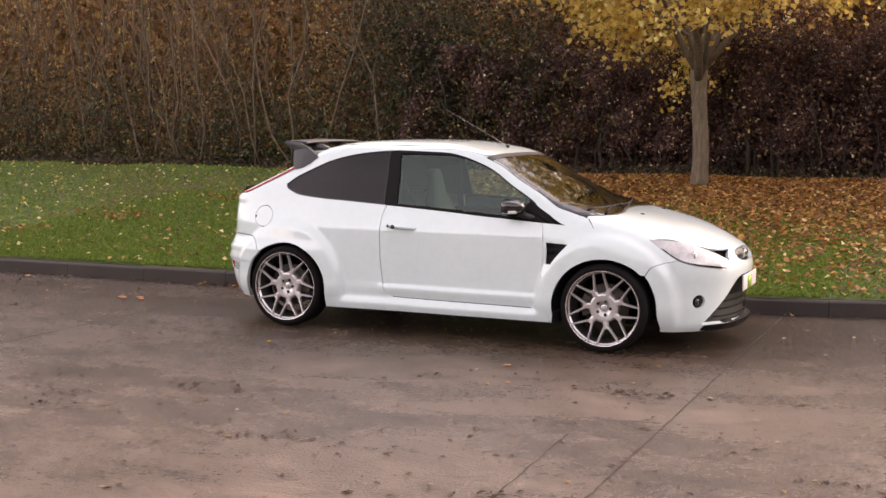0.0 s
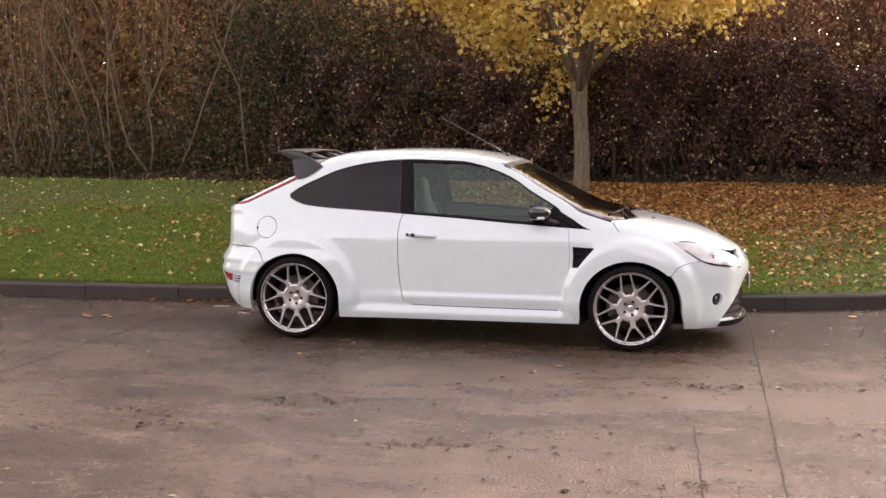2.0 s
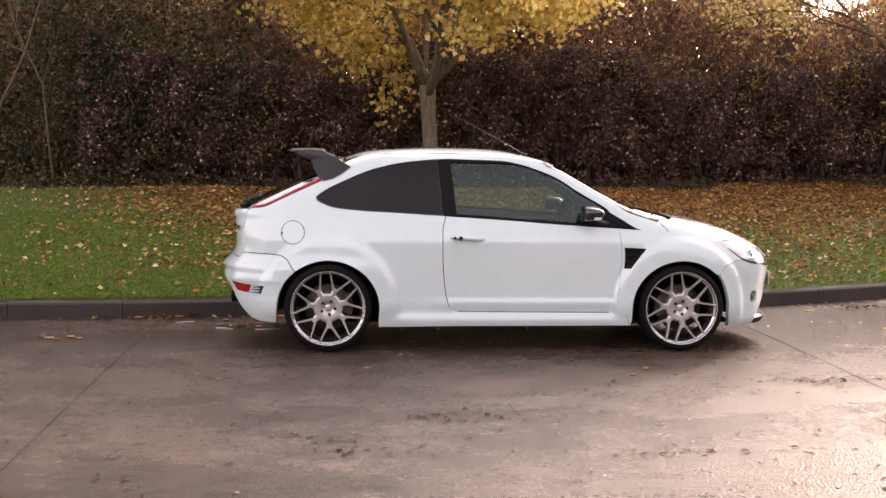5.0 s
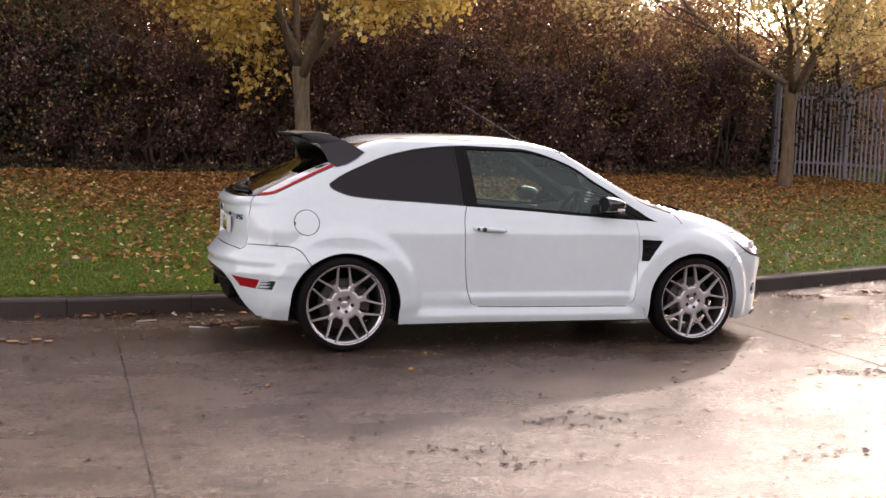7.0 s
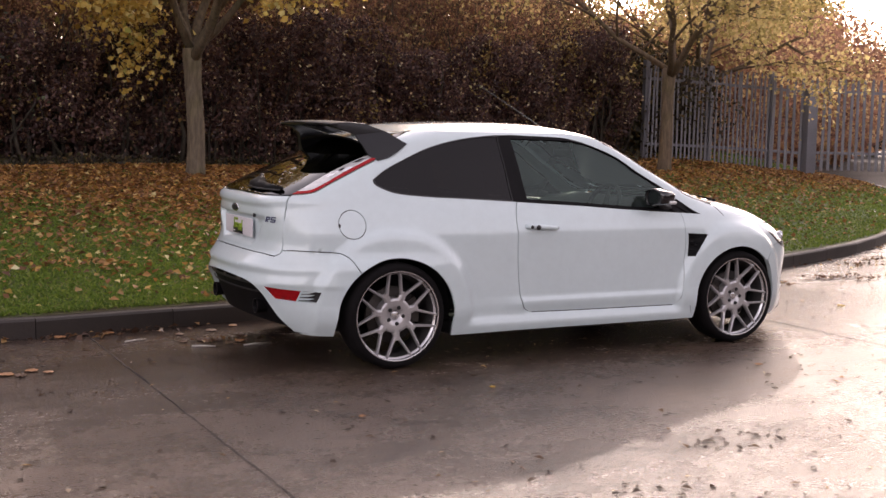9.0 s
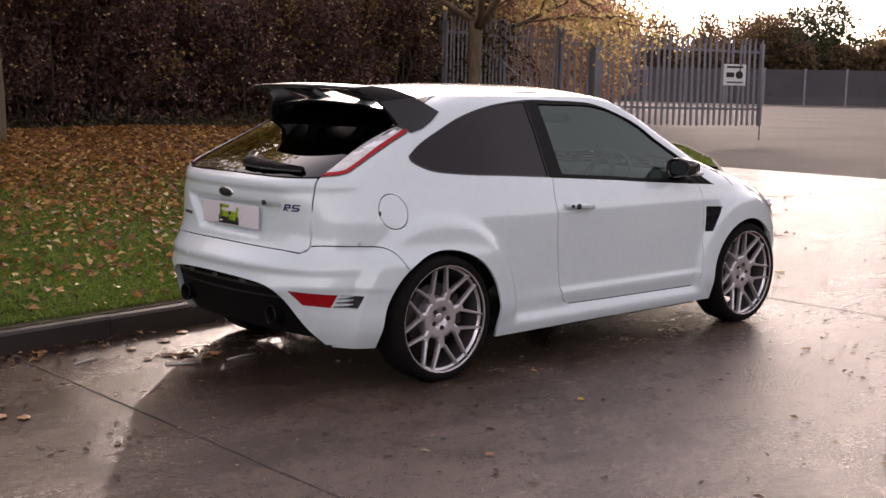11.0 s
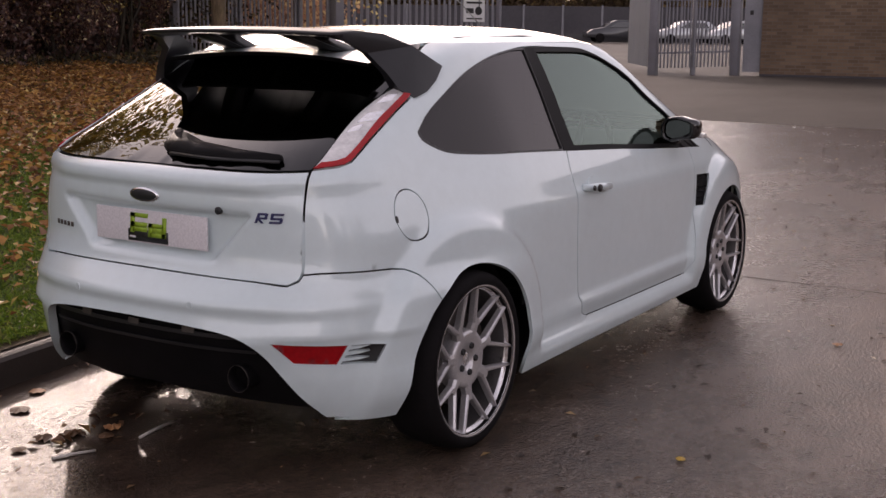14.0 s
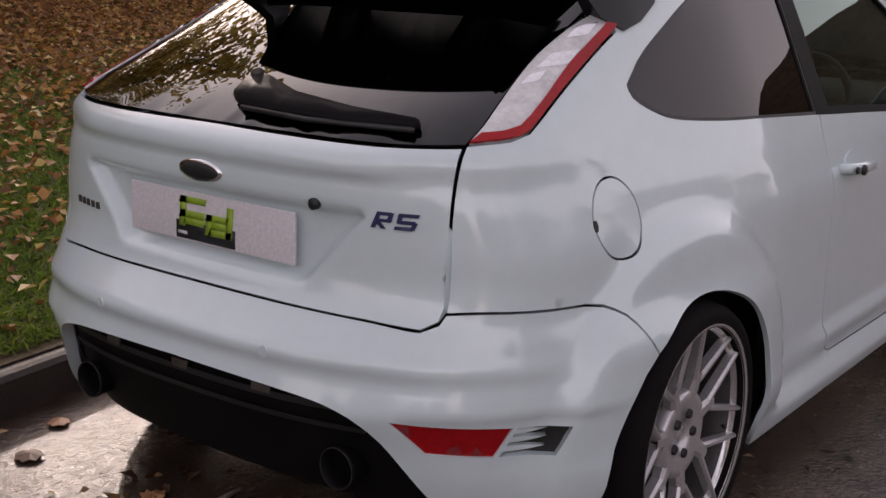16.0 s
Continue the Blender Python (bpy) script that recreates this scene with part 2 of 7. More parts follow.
def wet_concrete():
    """Worn brushed concrete, damp in the open and filmed with water near the kerb."""
    m, t, b = nodes_of("wet_concrete")
    geo = t.nodes.new("ShaderNodeNewGeometry").outputs["Position"]
    mp = t.nodes.new("ShaderNodeMapping")
    mp.inputs["Scale"].default_value = (0.55, 1.0, 1.0)
    t.links.new(geo, mp.inputs[0])
    vec = mp.outputs[0]
    big, mid = noise_of(t, 0.45, 6.0, 0.65, vec, 0.6), noise_of(t, 2.6, 8.0, 0.72, vec, 0.4)
    blot, small = noise_of(t, 8.0, 6.0, 0.75, vec, 0.4), noise_of(t, 24.0, 5.0, 0.75, geo, 0.3)
    stone, grit = noise_of(t, 62.0, 2.0, 0.6, geo), noise_of(t, 150.0, 3.0, 0.8, geo)
    base = ramp(t, mid, [(0.34, (0.088, 0.062, 0.048)), (0.48, (0.132, 0.094, 0.072)), (0.57, (0.162, 0.116, 0.090)), (0.70, (0.220, 0.162, 0.128))])
    stain = ramp(t, big, [(0.36, (0.62, 0.61, 0.62)), (0.50, (0.92, 0.91, 0.91)), (0.64, (1.12, 1.09, 1.05))])
    c = mix(t, 1.0, base, stain, "MULTIPLY")
    c = mix(t, 1.0, c, ramp(t, blot, [(0.35, (0.52, 0.50, 0.49)), (0.46, (0.93, 0.93, 0.93)), (0.58, (1.0, 1.0, 1.0)), (0.70, (1.18, 1.16, 1.13))]), "MULTIPLY")
    c = mix(t, 1.0, c, ramp(t, small, [(0.33, (0.42, 0.40, 0.39)), (0.42, (0.93, 0.93, 0.93)), (0.60, (1.02, 1.02, 1.02)), (0.72, (1.45, 1.40, 1.34))]), "MULTIPLY")
    c = mix(t, 0.8, c, ramp(t, grit, [(0.36, (0.70, 0.69, 0.68)), (0.64, (1.25, 1.25, 1.25))]), "MULTIPLY")
    patch = mix(t, 0.5, big, mix(t, 0.5, mid, small))
    wet = ramp(t, patch, [(0.42, (0.16, 0.16, 0.16)), (0.57, (0.30, 0.30, 0.30))])
    dry = ramp(t, patch, [(0.42, (0.20, 0.20, 0.20)), (0.57, (0.36, 0.36, 0.36))])
    # the middle of the road has dried more than the side by the kerb
    xyz = t.nodes.new("ShaderNodeSeparateXYZ")
    t.links.new(geo, xyz.inputs[0])
    reach = t.nodes.new("ShaderNodeMapRange")
    reach.inputs[1].default_value, reach.inputs[2].default_value = -0.5, 1.1
    wob = t.nodes.new("ShaderNodeMath")
    wob.operation = "MULTIPLY_ADD"
    t.links.new(big, wob.inputs[0])
    wob.inputs[1].default_value = 2.4
    t.links.new(xyz.outputs[1], wob.inputs[2])
    t.links.new(wob.outputs[0], reach.inputs[0])
    gut = t.nodes.new("ShaderNodeMapRange")
    gut.inputs[1].default_value, gut.inputs[2].default_value = -0.4, 1.0
    t.links.new(wob.outputs[0], gut.inputs[0])
    film = ramp(t, patch, [(0.42, (0.14, 0.14, 0.14)), (0.58, (0.28, 0.28, 0.28))])
    near = t.nodes.new("ShaderNodeMapRange")
    near.inputs[1].default_value, near.inputs[2].default_value = 3.5, 1.0
    t.links.new(xyz.outputs[0], near.inputs[0])
    both = t.nodes.new("ShaderNodeMath")
    both.operation = "MULTIPLY"
    t.links.new(gut.outputs[0], both.inputs[0])
    t.links.new(near.outputs[0], both.inputs[1])
    t.links.new(mix(t, both.outputs[0], mix(t, reach.outputs[0], dry, wet), film), b.inputs["Roughness"])
    t.links.new(mix(t, reach.outputs[0], c, mix(t, 1.0, c, (0.42, 0.39, 0.38), "MULTIPLY")), b.inputs["Base Color"])
    gloss = t.nodes.new("ShaderNodeMapRange")
    gloss.inputs[3].default_value, gloss.inputs[4].default_value = 0.46, 0.55
    t.links.new(both.outputs[0], gloss.inputs[0])
    t.links.new(gloss.outputs[0], b.inputs["Specular IOR Level"])
    relief = bump_of(t, b, mix(t, 0.72, mix(t, 0.4, small, blot), mix(t, 0.2, stone, grit)), 1.0, 0.018)
    drown = t.nodes.new("ShaderNodeMapRange")
    drown.inputs[3].default_value, drown.inputs[4].default_value = 1.0, 0.45
    t.links.new(both.outputs[0], drown.inputs[0])
    t.links.new(drown.outputs[0], relief.inputs["Strength"])
    return m


def grass_ground():
    m, t, b = nodes_of("lawn_soil")
    geo = t.nodes.new("ShaderNodeNewGeometry").outputs["Position"]
    big, mid = noise_of(t, 0.6, 4.0, 0.6, geo), noise_of(t, 14.0, 5.0, 0.7, geo)
    c = ramp(t, mid, [(0.3, (0.026, 0.046, 0.008)), (0.7, (0.070, 0.105, 0.018))])
    br = ramp(t, mid, [(0.3, (0.05, 0.032, 0.014)), (0.7, (0.10, 0.068, 0.026))])
    t.links.new(mix(t, ramp(t, big, [(0.45, (0, 0, 0)), (0.62, (1, 1, 1))]), c, br), b.inputs["Base Color"])
    b.inputs["Roughness"].default_value = 0.8
    bump_of(t, b, mid, 0.7, 0.03)
    return m


def bark(name, dark, light):
    m, t, b = nodes_of(name)
    mp = t.nodes.new("ShaderNodeMapping")
    mp.inputs["Scale"].default_value = (9, 9, 1.6)
    t.links.new(t.nodes.new("ShaderNodeTexCoord").outputs["Object"], mp.inputs[0])
    rib, blot = noise_of(t, 3.0, 5.0, 0.65, mp.outputs[0]), noise_of(t, 2.5, 4.0)
    c = ramp(t, rib, [(0.3, dark), (0.7, light)])
    moss = ramp(t, blot, [(0.5, (1, 1, 1)), (0.75, (0.72, 0.85, 0.55))])
    t.links.new(mix(t, 1.0, c, moss, "MULTIPLY"), b.inputs["Base Color"])
    b.inputs["Roughness"].default_value = 0.85
    bump_of(t, b, rib, 0.6, 0.02)
    return m


def brick_wall():
    m, t, b = nodes_of("brown_brick")
    sp = t.nodes.new("ShaderNodeSeparateXYZ")
    t.links.new(t.nodes.new("ShaderNodeTexCoord").outputs["Object"], sp.inputs[0])
    cb = t.nodes.new("ShaderNodeCombineXYZ")
    t.links.new(sp.outputs[1], cb.inputs[0])
    t.links.new(sp.outputs[2], cb.inputs[1])
    k = t.nodes.new("ShaderNodeTexBrick")
    k.inputs["Scale"].default_value = 1.0
    k.inputs["Brick Width"].default_value, k.inputs["Row Height"].default_value, k.inputs["Mortar Size"].default_value = 0.225, 0.075, 0.008
    k.inputs["Color1"].default_value, k.inputs["Color2"].default_value, k.inputs["Mortar"].default_value = (0.115, 0.072, 0.046, 1), (0.19, 0.125, 0.082, 1), (0.15, 0.118, 0.094, 1)
    t.links.new(cb.outputs[0], k.inputs[0])
    n = noise_of(t, 0.8, 5.0)
    t.links.new(mix(t, 1.0, k.outputs[0], ramp(t, n, [(0.3, (0.7, 0.68, 0.66)), (0.7, (1.1, 1.08, 1.05))]), "MULTIPLY"), b.inputs["Base Color"])
    b.inputs["Roughness"].default_value = 0.85
    return m


CONCRETE, SOIL = wet_concrete(), grass_ground()
TARMAC = grainy("damp_tarmac", (0.036, 0.029, 0.025), (0.088, 0.074, 0.064), 0.35, 40, 0.75, 0.6, 0.02, spec=0.2)
KERBSTONE = grainy("kerb_stone", (0.018, 0.013, 0.011), (0.050, 0.036, 0.030), 2.5, 60, 0.6, 0.4, 0.006)
BARK1 = bark("grey_brown_bark", (0.075, 0.055, 0.038), (0.19, 0.145, 0.10))
TWIG = bark("twig_bark", (0.075, 0.050, 0.034), (0.20, 0.14, 0.09))
STEM = bark("hedge_stem_bark", (0.02, 0.014, 0.010), (0.055, 0.040, 0.028))
BLADE = leafy("grass_blades", [(0.0, (0.060, 0.118, 0.010)), (0.5, (0.140, 0.235, 0.020)), (0.90, (0.225, 0.305, 0.042)), (1.0, (0.300, 0.270, 0.090))])
FALLEN = leafy("fallen_leaves", [(0.0, (0.12, 0.050, 0.022)), (0.35, (0.28, 0.12, 0.042)), (0.70, (0.42, 0.195, 0.060)), (0.93, (0.58, 0.33, 0.085)), (1.0, (0.66, 0.50, 0.22))], 0.6)
WETLEAF = leafy("wet_brown_leaves", [(0.0, (0.05, 0.022, 0.012)), (0.55, (0.13, 0.058, 0.026)), (0.88, (0.24, 0.12, 0.045)), (1.0, (0.52, 0.32, 0.11))], 0.4)
DEBRIS = leafy("road_bits", [(0.0, (0.025, 0.015, 0.010)), (0.7, (0.075, 0.042, 0.024)), (0.86, (0.16, 0.09, 0.045)), (0.95, (0.45, 0.28, 0.12)), (1.0, (0.62, 0.52, 0.40))], 0.6)
PALELEAF = leafy("pale_fallen_leaves", [(0.0, (0.30, 0.16, 0.05)), (0.3, (0.58, 0.40, 0.12)), (0.7, (0.74, 0.60, 0.24)), (1.0, (0.80, 0.72, 0.42))], 0.5)
YELLOW = leafy("yellow_leaves", [(0.0, (0.44, 0.27, 0.07)), (0.30, (0.66, 0.45, 0.11)), (0.7, (0.80, 0.61, 0.18)), (0.92, (0.84, 0.73, 0.34)), (1.0, (0.36, 0.36, 0.06))], 0.5, 0.5)
OLIVE = leafy("olive_yellow_leaves", [(0.0, (0.32, 0.26, 0.09)), (0.4, (0.55, 0.44, 0.18)), (0.75, (0.72, 0.58, 0.27)), (1.0, (0.76, 0.50, 0.24))], 0.5, 0.65)
# palest stops: tan leaves, and leaf glints put into the colour
HEDGE = leafy("hedge_leaves", [(0.0, (0.042, 0.021, 0.022)), (0.55, (0.110, 0.050, 0.047)), (0.88, (0.19, 0.096, 0.072)), (0.945, (0.34, 0.20, 0.11)), (0.98, (0.60, 0.46, 0.25)), (1.0, (0.74, 0.68, 0.46))], 0.45, 0.2)
HEDGETIP = leafy("hedge_tip_leaves", [(0.0, (0.16, 0.085, 0.04)), (0.5, (0.34, 0.22, 0.075)), (0.85, (0.50, 0.38, 0.12)), (1.0, (0.66, 0.60, 0.30))], 0.5, 0.4)
RUSSET = leafy("russet_leaves", [(0.0, (0.18, 0.085, 0.065)), (0.5, (0.38, 0.20, 0.135)), (0.8, (0.56, 0.34, 0.18)), (1.0, (0.72, 0.54, 0.27))], 0.6, 0.6)
THICKET = leafy("thicket_leaves", [(0.0, (0.20, 0.115, 0.065)), (0.45, (0.48, 0.28, 0.14)), (0.75, (0.66, 0.42, 0.20)), (0.93, (0.74, 0.53, 0.21)), (1.0, (0.76, 0.64, 0.20))], 0.6, 0.65)
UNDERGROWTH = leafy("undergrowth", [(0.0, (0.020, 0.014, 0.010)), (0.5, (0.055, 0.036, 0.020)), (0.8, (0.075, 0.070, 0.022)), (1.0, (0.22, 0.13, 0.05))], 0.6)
IVY = leafy("ivy_leaves", [(0.0, (0.012, 0.018, 0.008)), (0.6, (0.032, 0.042, 0.014)), (1.0, (0.10, 0.11, 0.03))], 0.4)
GALV = grainy("galvanised_steel", (0.15, 0.147, 0.165), (0.24, 0.235, 0.26), 1.5, 40, 0.5, 0.1, 0.002, metal=0.3)
SHEET = grainy("gate_sheet", (0.046, 0.058, 0.078), (0.066, 0.082, 0.108), 1.0, 30, 0.85, 0.1, 0.002, spec=0.1)
FARGREY = grainy("far_fence_grey", (0.040, 0.037, 0.043), (0.062, 0.057, 0.065), 0.6, 6, 0.8, 0.0)
BRICK = brick_wall()
ROOFTILE = grainy("brown_roof_tile", (0.055, 0.036, 0.030), (0.085, 0.056, 0.046), 0.8, 6, 0.8, 0.0)
CARSILVER = grainy("silver_car_paint", (0.42, 0.43, 0.45), (0.52, 0.53, 0.55), 1.0, 20, 0.3, 0.0, metal=0.4, coat=0.6)
CARDARK = grainy("dark_car_paint", (0.03, 0.03, 0.034), (0.05, 0.05, 0.055), 1.0, 20, 0.3, 0.0, coat=0.6)
SIGNWHITE = grainy("sign_white", (0.62, 0.62, 0.62), (0.70, 0.70, 0.69), 3, 40, 0.5, 0.0)

rng = np.random.default_rng(7)


# ---- lie of the land ----
KX = [-60, -30, -20, -12, -8, -5.6, -3.2, -1.0, 1.0, 2.07, 3.0, 4.06, 5.65, 6.9, 8.05, 10.0, 12.0, 14.0, 15.2, 16.0, 16.6]
KY = [-5.5, -2.2, -0.9, 0.05, 0.48, 0.78, 0.88, 1.20, 1.36, 1.44, 1.71, 2.16, 2.80, 3.34, 4.0, 5.3, 6.9, 8.9, 10.6, 12.0, 13.6]


def kerb_y(x):
    return np.interp(x, KX, KY)


def base_z(x, y=0.0):
    """Height of the paved ground."""
    return np.interp(x, [4, 8, 12, 17, 22, 32, 60], [0, 0.03, 0.16, 0.38, 0.44, 0.5, 0.5])


def lawn_z(x, y):
    d = np.maximum(y - kerb_y(x), 0.0)
    steep = 0.088 * (1 + 0.35 * np.clip((x - 4) / 6, 0, 1))
    return 0.135 + base_z(x) * np.clip(d / 3, 0.6, 1.0) * 0.4 + base_z(x) * 0.6 + steep * np.minimum(d, 7.5) + 0.012 * np.sin(x * 2.1 + y) * np.clip(d, 0, 1)


def sheet(name, xs, ys, height, material, parent=None, keep=None):
    xs, ys = np.array(xs, float), np.array(ys, float)
    verts = [(x, y, float(height(x, y))) for x in xs for y in ys]
    n = len(ys)
    faces = [(i * n + j, (i + 1) * n + j, (i + 1) * n + j + 1, i * n + j + 1) for i in range(len(xs) - 1) for j in range(n - 1)
             if keep is None or keep((xs[i] + xs[i + 1]) / 2, (ys[j] + ys[j + 1]) / 2)]
    return mesh_part(name, verts, faces, material, parent, flat=False)


far = [-1500, -400, -150, -60, -30, -20]
gx = far + list(np.arange(-15, 61, 3.0)) + [80, 150, 400, 1500]
gy = far + list(np.arange(-15, 16, 3.0)) + [20, 30, 45, 60, 90, 150, 400, 1500]
ground = tagged(sheet("ground", gx, gy, lambda x, y: base_z(x) - 0.03 - (0.10 if x < 12.5 else 0.0) * 0.4, TARMAC), "damp paved ground reaching to the horizon", "ground", kind="structure")
lawn_d = np.concatenate([np.linspace(0.06, 2, 9), np.linspace(2.5, 14, 22)])
lv, lf = [], []
lx = np.concatenate([np.linspace(-60, -16, 12), np.arange(-15, 16.7, 0.5), [16.6]])
for x in lx:
    for d in lawn_d:
        y = float(kerb_y(x)) + d
        lv.append((x, y, float(lawn_z(x, y))))
n = len(lawn_d)
for i in range(len(lx) - 1):
    for j in range(n - 1):
        lf.append((i * n + j, (i + 1) * n + j, (i + 1) * n + j + 1, i * n + j + 1))
lawn = tagged(mesh_part("lawn", lv, lf, SOIL, None, flat=False), "sloping grass verge strewn with autumn leaves", "lawn", kind="structure")


def road(parent_name="road"):
    """Concrete bays with open joints."""
    r = empty(parent_name)
    tagged(r, "damp brown concrete road in large bays", "road", kind="structure")
    step, gap = 4.97, 0.0028
    for i in range(-4, 3):
        x0, x1 = -2.77 + step * i, -2.77 + step * (i + 1)
        for y0, y1 in ((-6.3, None), (-13.9, -6.3), (-21.5, -13.9)):
            vs = []
            top = 14
            xs = np.linspace(x0 + gap, x1 - gap, top)
            far_y = [float(kerb_y(x)) + 0.02 if y1 is None else y1 - gap for x in xs]
            rows = []
            for k, inset, z in ((0, 0.0, -0.06), (1, 0.0, -0.002), (2, 0.0015, 0.0)):
                xx = np.linspace(x0 + gap + inset, x1 - gap - inset, top)
                low = [(x, y0 + gap + inset, float(base_z(x)) + z) for x in xx]
                upp = [(x, f - inset, float(base_z(x)) + z) for x, f in zip(xx, far_y)]
                rows.append((low, upp))
            loops = []
            for low, upp in rows:
                k = len(vs)
                vs += low + upp[::-1]
                loops.append(list(range(k, k + 2 * top)))
            fs = []
            for a, b in zip(loops, loops[1:]):
                for j in range(2 * top):
                    fs.append((a[j], a[(j + 1) % (2 * top)], b[(j + 1) % (2 * top)], b[j]))
            t = loops[-1]
            for j in range(top - 1):
                fs.append((t[j], t[j + 1], t[2 * top - 2 - j], t[2 * top - 1 - j]))
            mesh_part("slab", vs, fs, CONCRETE, r)
    return r


def crack(r, pts, width):
    """A thin dark crack filled with grit."""
    vs = []
    for i, (x, y) in enumerate(pts):
        w = width * float(rng.uniform(0.5, 1.3))
        vs += [(x - w, y, float(base_z(x)) + 0.0022), (x + w, y, float(base_z(x)) + 0.0022)]
    mesh_part("crack", vs, [(2 * i, 2 * i + 1, 2 * i + 3, 2 * i + 2) for i in range(len(pts) - 1)], CRACKDIRT, r)


CRACKDIRT = grainy("crack_dirt", (0.020, 0.014, 0.011), (0.045, 0.032, 0.025), 12, 90, 0.8, 0.4)
the_road = road()
crack(the_road, [(1.78 + 0.08 * j / 24 + float(rng.normal(0, 0.006)), -3.1 - 1.9 * j / 24) for j in range(25)], 0.005)
crack(the_road, [(2.20 + float(rng.normal(0, 0.003)), 1.3 - 6.9 * j / 70) for j in range(71)], 0.006)
crack(the_road, [(-2.77 + float(rng.normal(0, 0.003)), 0.9 - 7.0 * j / 70) for j in range(71)], 0.005)


def kerbs():
    k = empty("kerb")
    tagged(k, "low dark kerb of stone blocks along the verge", "kerb", kind="structure")
    pts = [Vector((x, float(kerb_y(x)), 0)) for x in np.arange(-24, 16.6, 0.05)]
    run = [pts[0]]
    acc = 0.0
    stones = []
    for a, b in zip(pts, pts[1:]):
        acc += (b - a).length
        if acc >= 0.915:
            stones.append((run[-1], b))
            run.append(b)
            acc = 0.0
    for a, b in stones:
        d = (b - a).normalized()
        nrm = Vector((-d.y, d.x, 0))
        a2, b2 = a + d * 0.003, b - d * 0.003
        za, zb = float(base_z(a.x)), float(base_z(b.x))
        h = 0.135 + float(rng.uniform(-0.004, 0.004))
        sec = [(-0.003, -0.05), (0.0, h - 0.022), (0.012, h - 0.006), (0.03, h), (0.12, h), (0.125, -0.05)]
        vs = [tuple(a2 + nrm * o + Vector((0, 0, za + z))) for o, z in sec] + [tuple(b2 + nrm * o + Vector((0, 0, zb + z))) for o, z in sec]
        m = len(sec)
        fs = [(j, (j + 1) % m, (j + 1) % m + m, j + m) for j in range(m)] + [tuple(range(m))[::-1], tuple(range(m, 2 * m))]
        mesh_part("kerb_stone", vs, fs, KERBSTONE, k)


kerbs()


# ---- leaves and blades by the thousand ----
def scatter(name, pos, size, material, parent=None, up=None, spread=1.0, fold=0.25, wide=0.55, label="", kind="stuff", category=""):
    """Many small folded leaves, each at its place, turned by chance."""
    pos = np.asarray(pos, np.float32)
    n = len(pos)
    size = np.broadcast_to(np.asarray(size, np.float32), (n,))
    d = rng.normal(size=(n, 3)).astype(np.float32)
    if up is not None:
        d = d * spread + np.asarray(up, np.float32)
    d /= np.linalg.norm(d, axis=1, keepdims=True)
    s = np.cross(d, rng.normal(size=(n, 3)).astype(np.float32))
    s /= np.linalg.norm(s, axis=1, keepdims=True) + 1e-9
    q = np.cross(d, s)
    L, Wd = size[:, None], size[:, None] * wide
    # five corners: stem, two shoulders, tip, and a raised middle
    stem, tip = pos - s * L * 0.5, pos + s * L * 0.5
    a, b = pos + q * Wd * 0.5 + d * L * fold * 0.4, pos - q * Wd * 0.5 + d * L * fold * 0.4
    co = np.stack([stem, a, tip, b], axis=1).reshape(-1, 3)
    me = bpy.data.meshes.new(name)
    me.vertices.add(4 * n)
    me.vertices.foreach_set("co", co.ravel())
    k = (np.arange(n) * 4)[:, None]
    tri = np.concatenate([k + np.array([[0, 1, 2]]), k + np.array([[0, 2, 3]])], axis=1).ravel().astype(np.int32)
    me.loops.add(len(tri))
    me.loops.foreach_set("vertex_index", tri)
    me.polygons.add(2 * n)
    me.polygons.foreach_set("loop_start", np.arange(0, 6 * n, 3, dtype=np.int32))
    me.materials.append(material)
    me.update(calc_edges=True)
    me.validate()
    o = new(name, me)
    if parent is not None:
        o.parent = parent
    if label:
        tagged(o, label, category, "", kind)
    return o


def on_lawn(x, y):
    return np.stack([x, y, lawn_z(x, y)], axis=-1)


# grass
nb = 120000
bx = rng.uniform(-15, 14, nb)
by = kerb_y(bx) + 0.1 + rng.uniform(0, 1, nb) ** 1.2 * 8.5
pos = on_lawn(bx, by)
pos[:, 2] += 0.012
scatter("grass", pos, rng.uniform(0.045, 0.085, nb), BLADE, up=(0, -0.9, 0.3), spread=0.55, wide=0.20, label="short wet green grass on the verge", category="grass")

nb = 90000
bx = rng.uniform(-7, 2.5, nb)
by = kerb_y(bx) + 0.1 + rng.uniform(0, 1, nb) ** 1.3 * 5.0
pos = on_lawn(bx, by)
pos[:, 2] += 0.012
scatter("grass", pos, rng.uniform(0.035, 0.075, nb), BLADE, up=(0, -0.7, 0.3), spread=0.7, wide=0.14, label="fine wet green grass beside the kerb", category="grass")


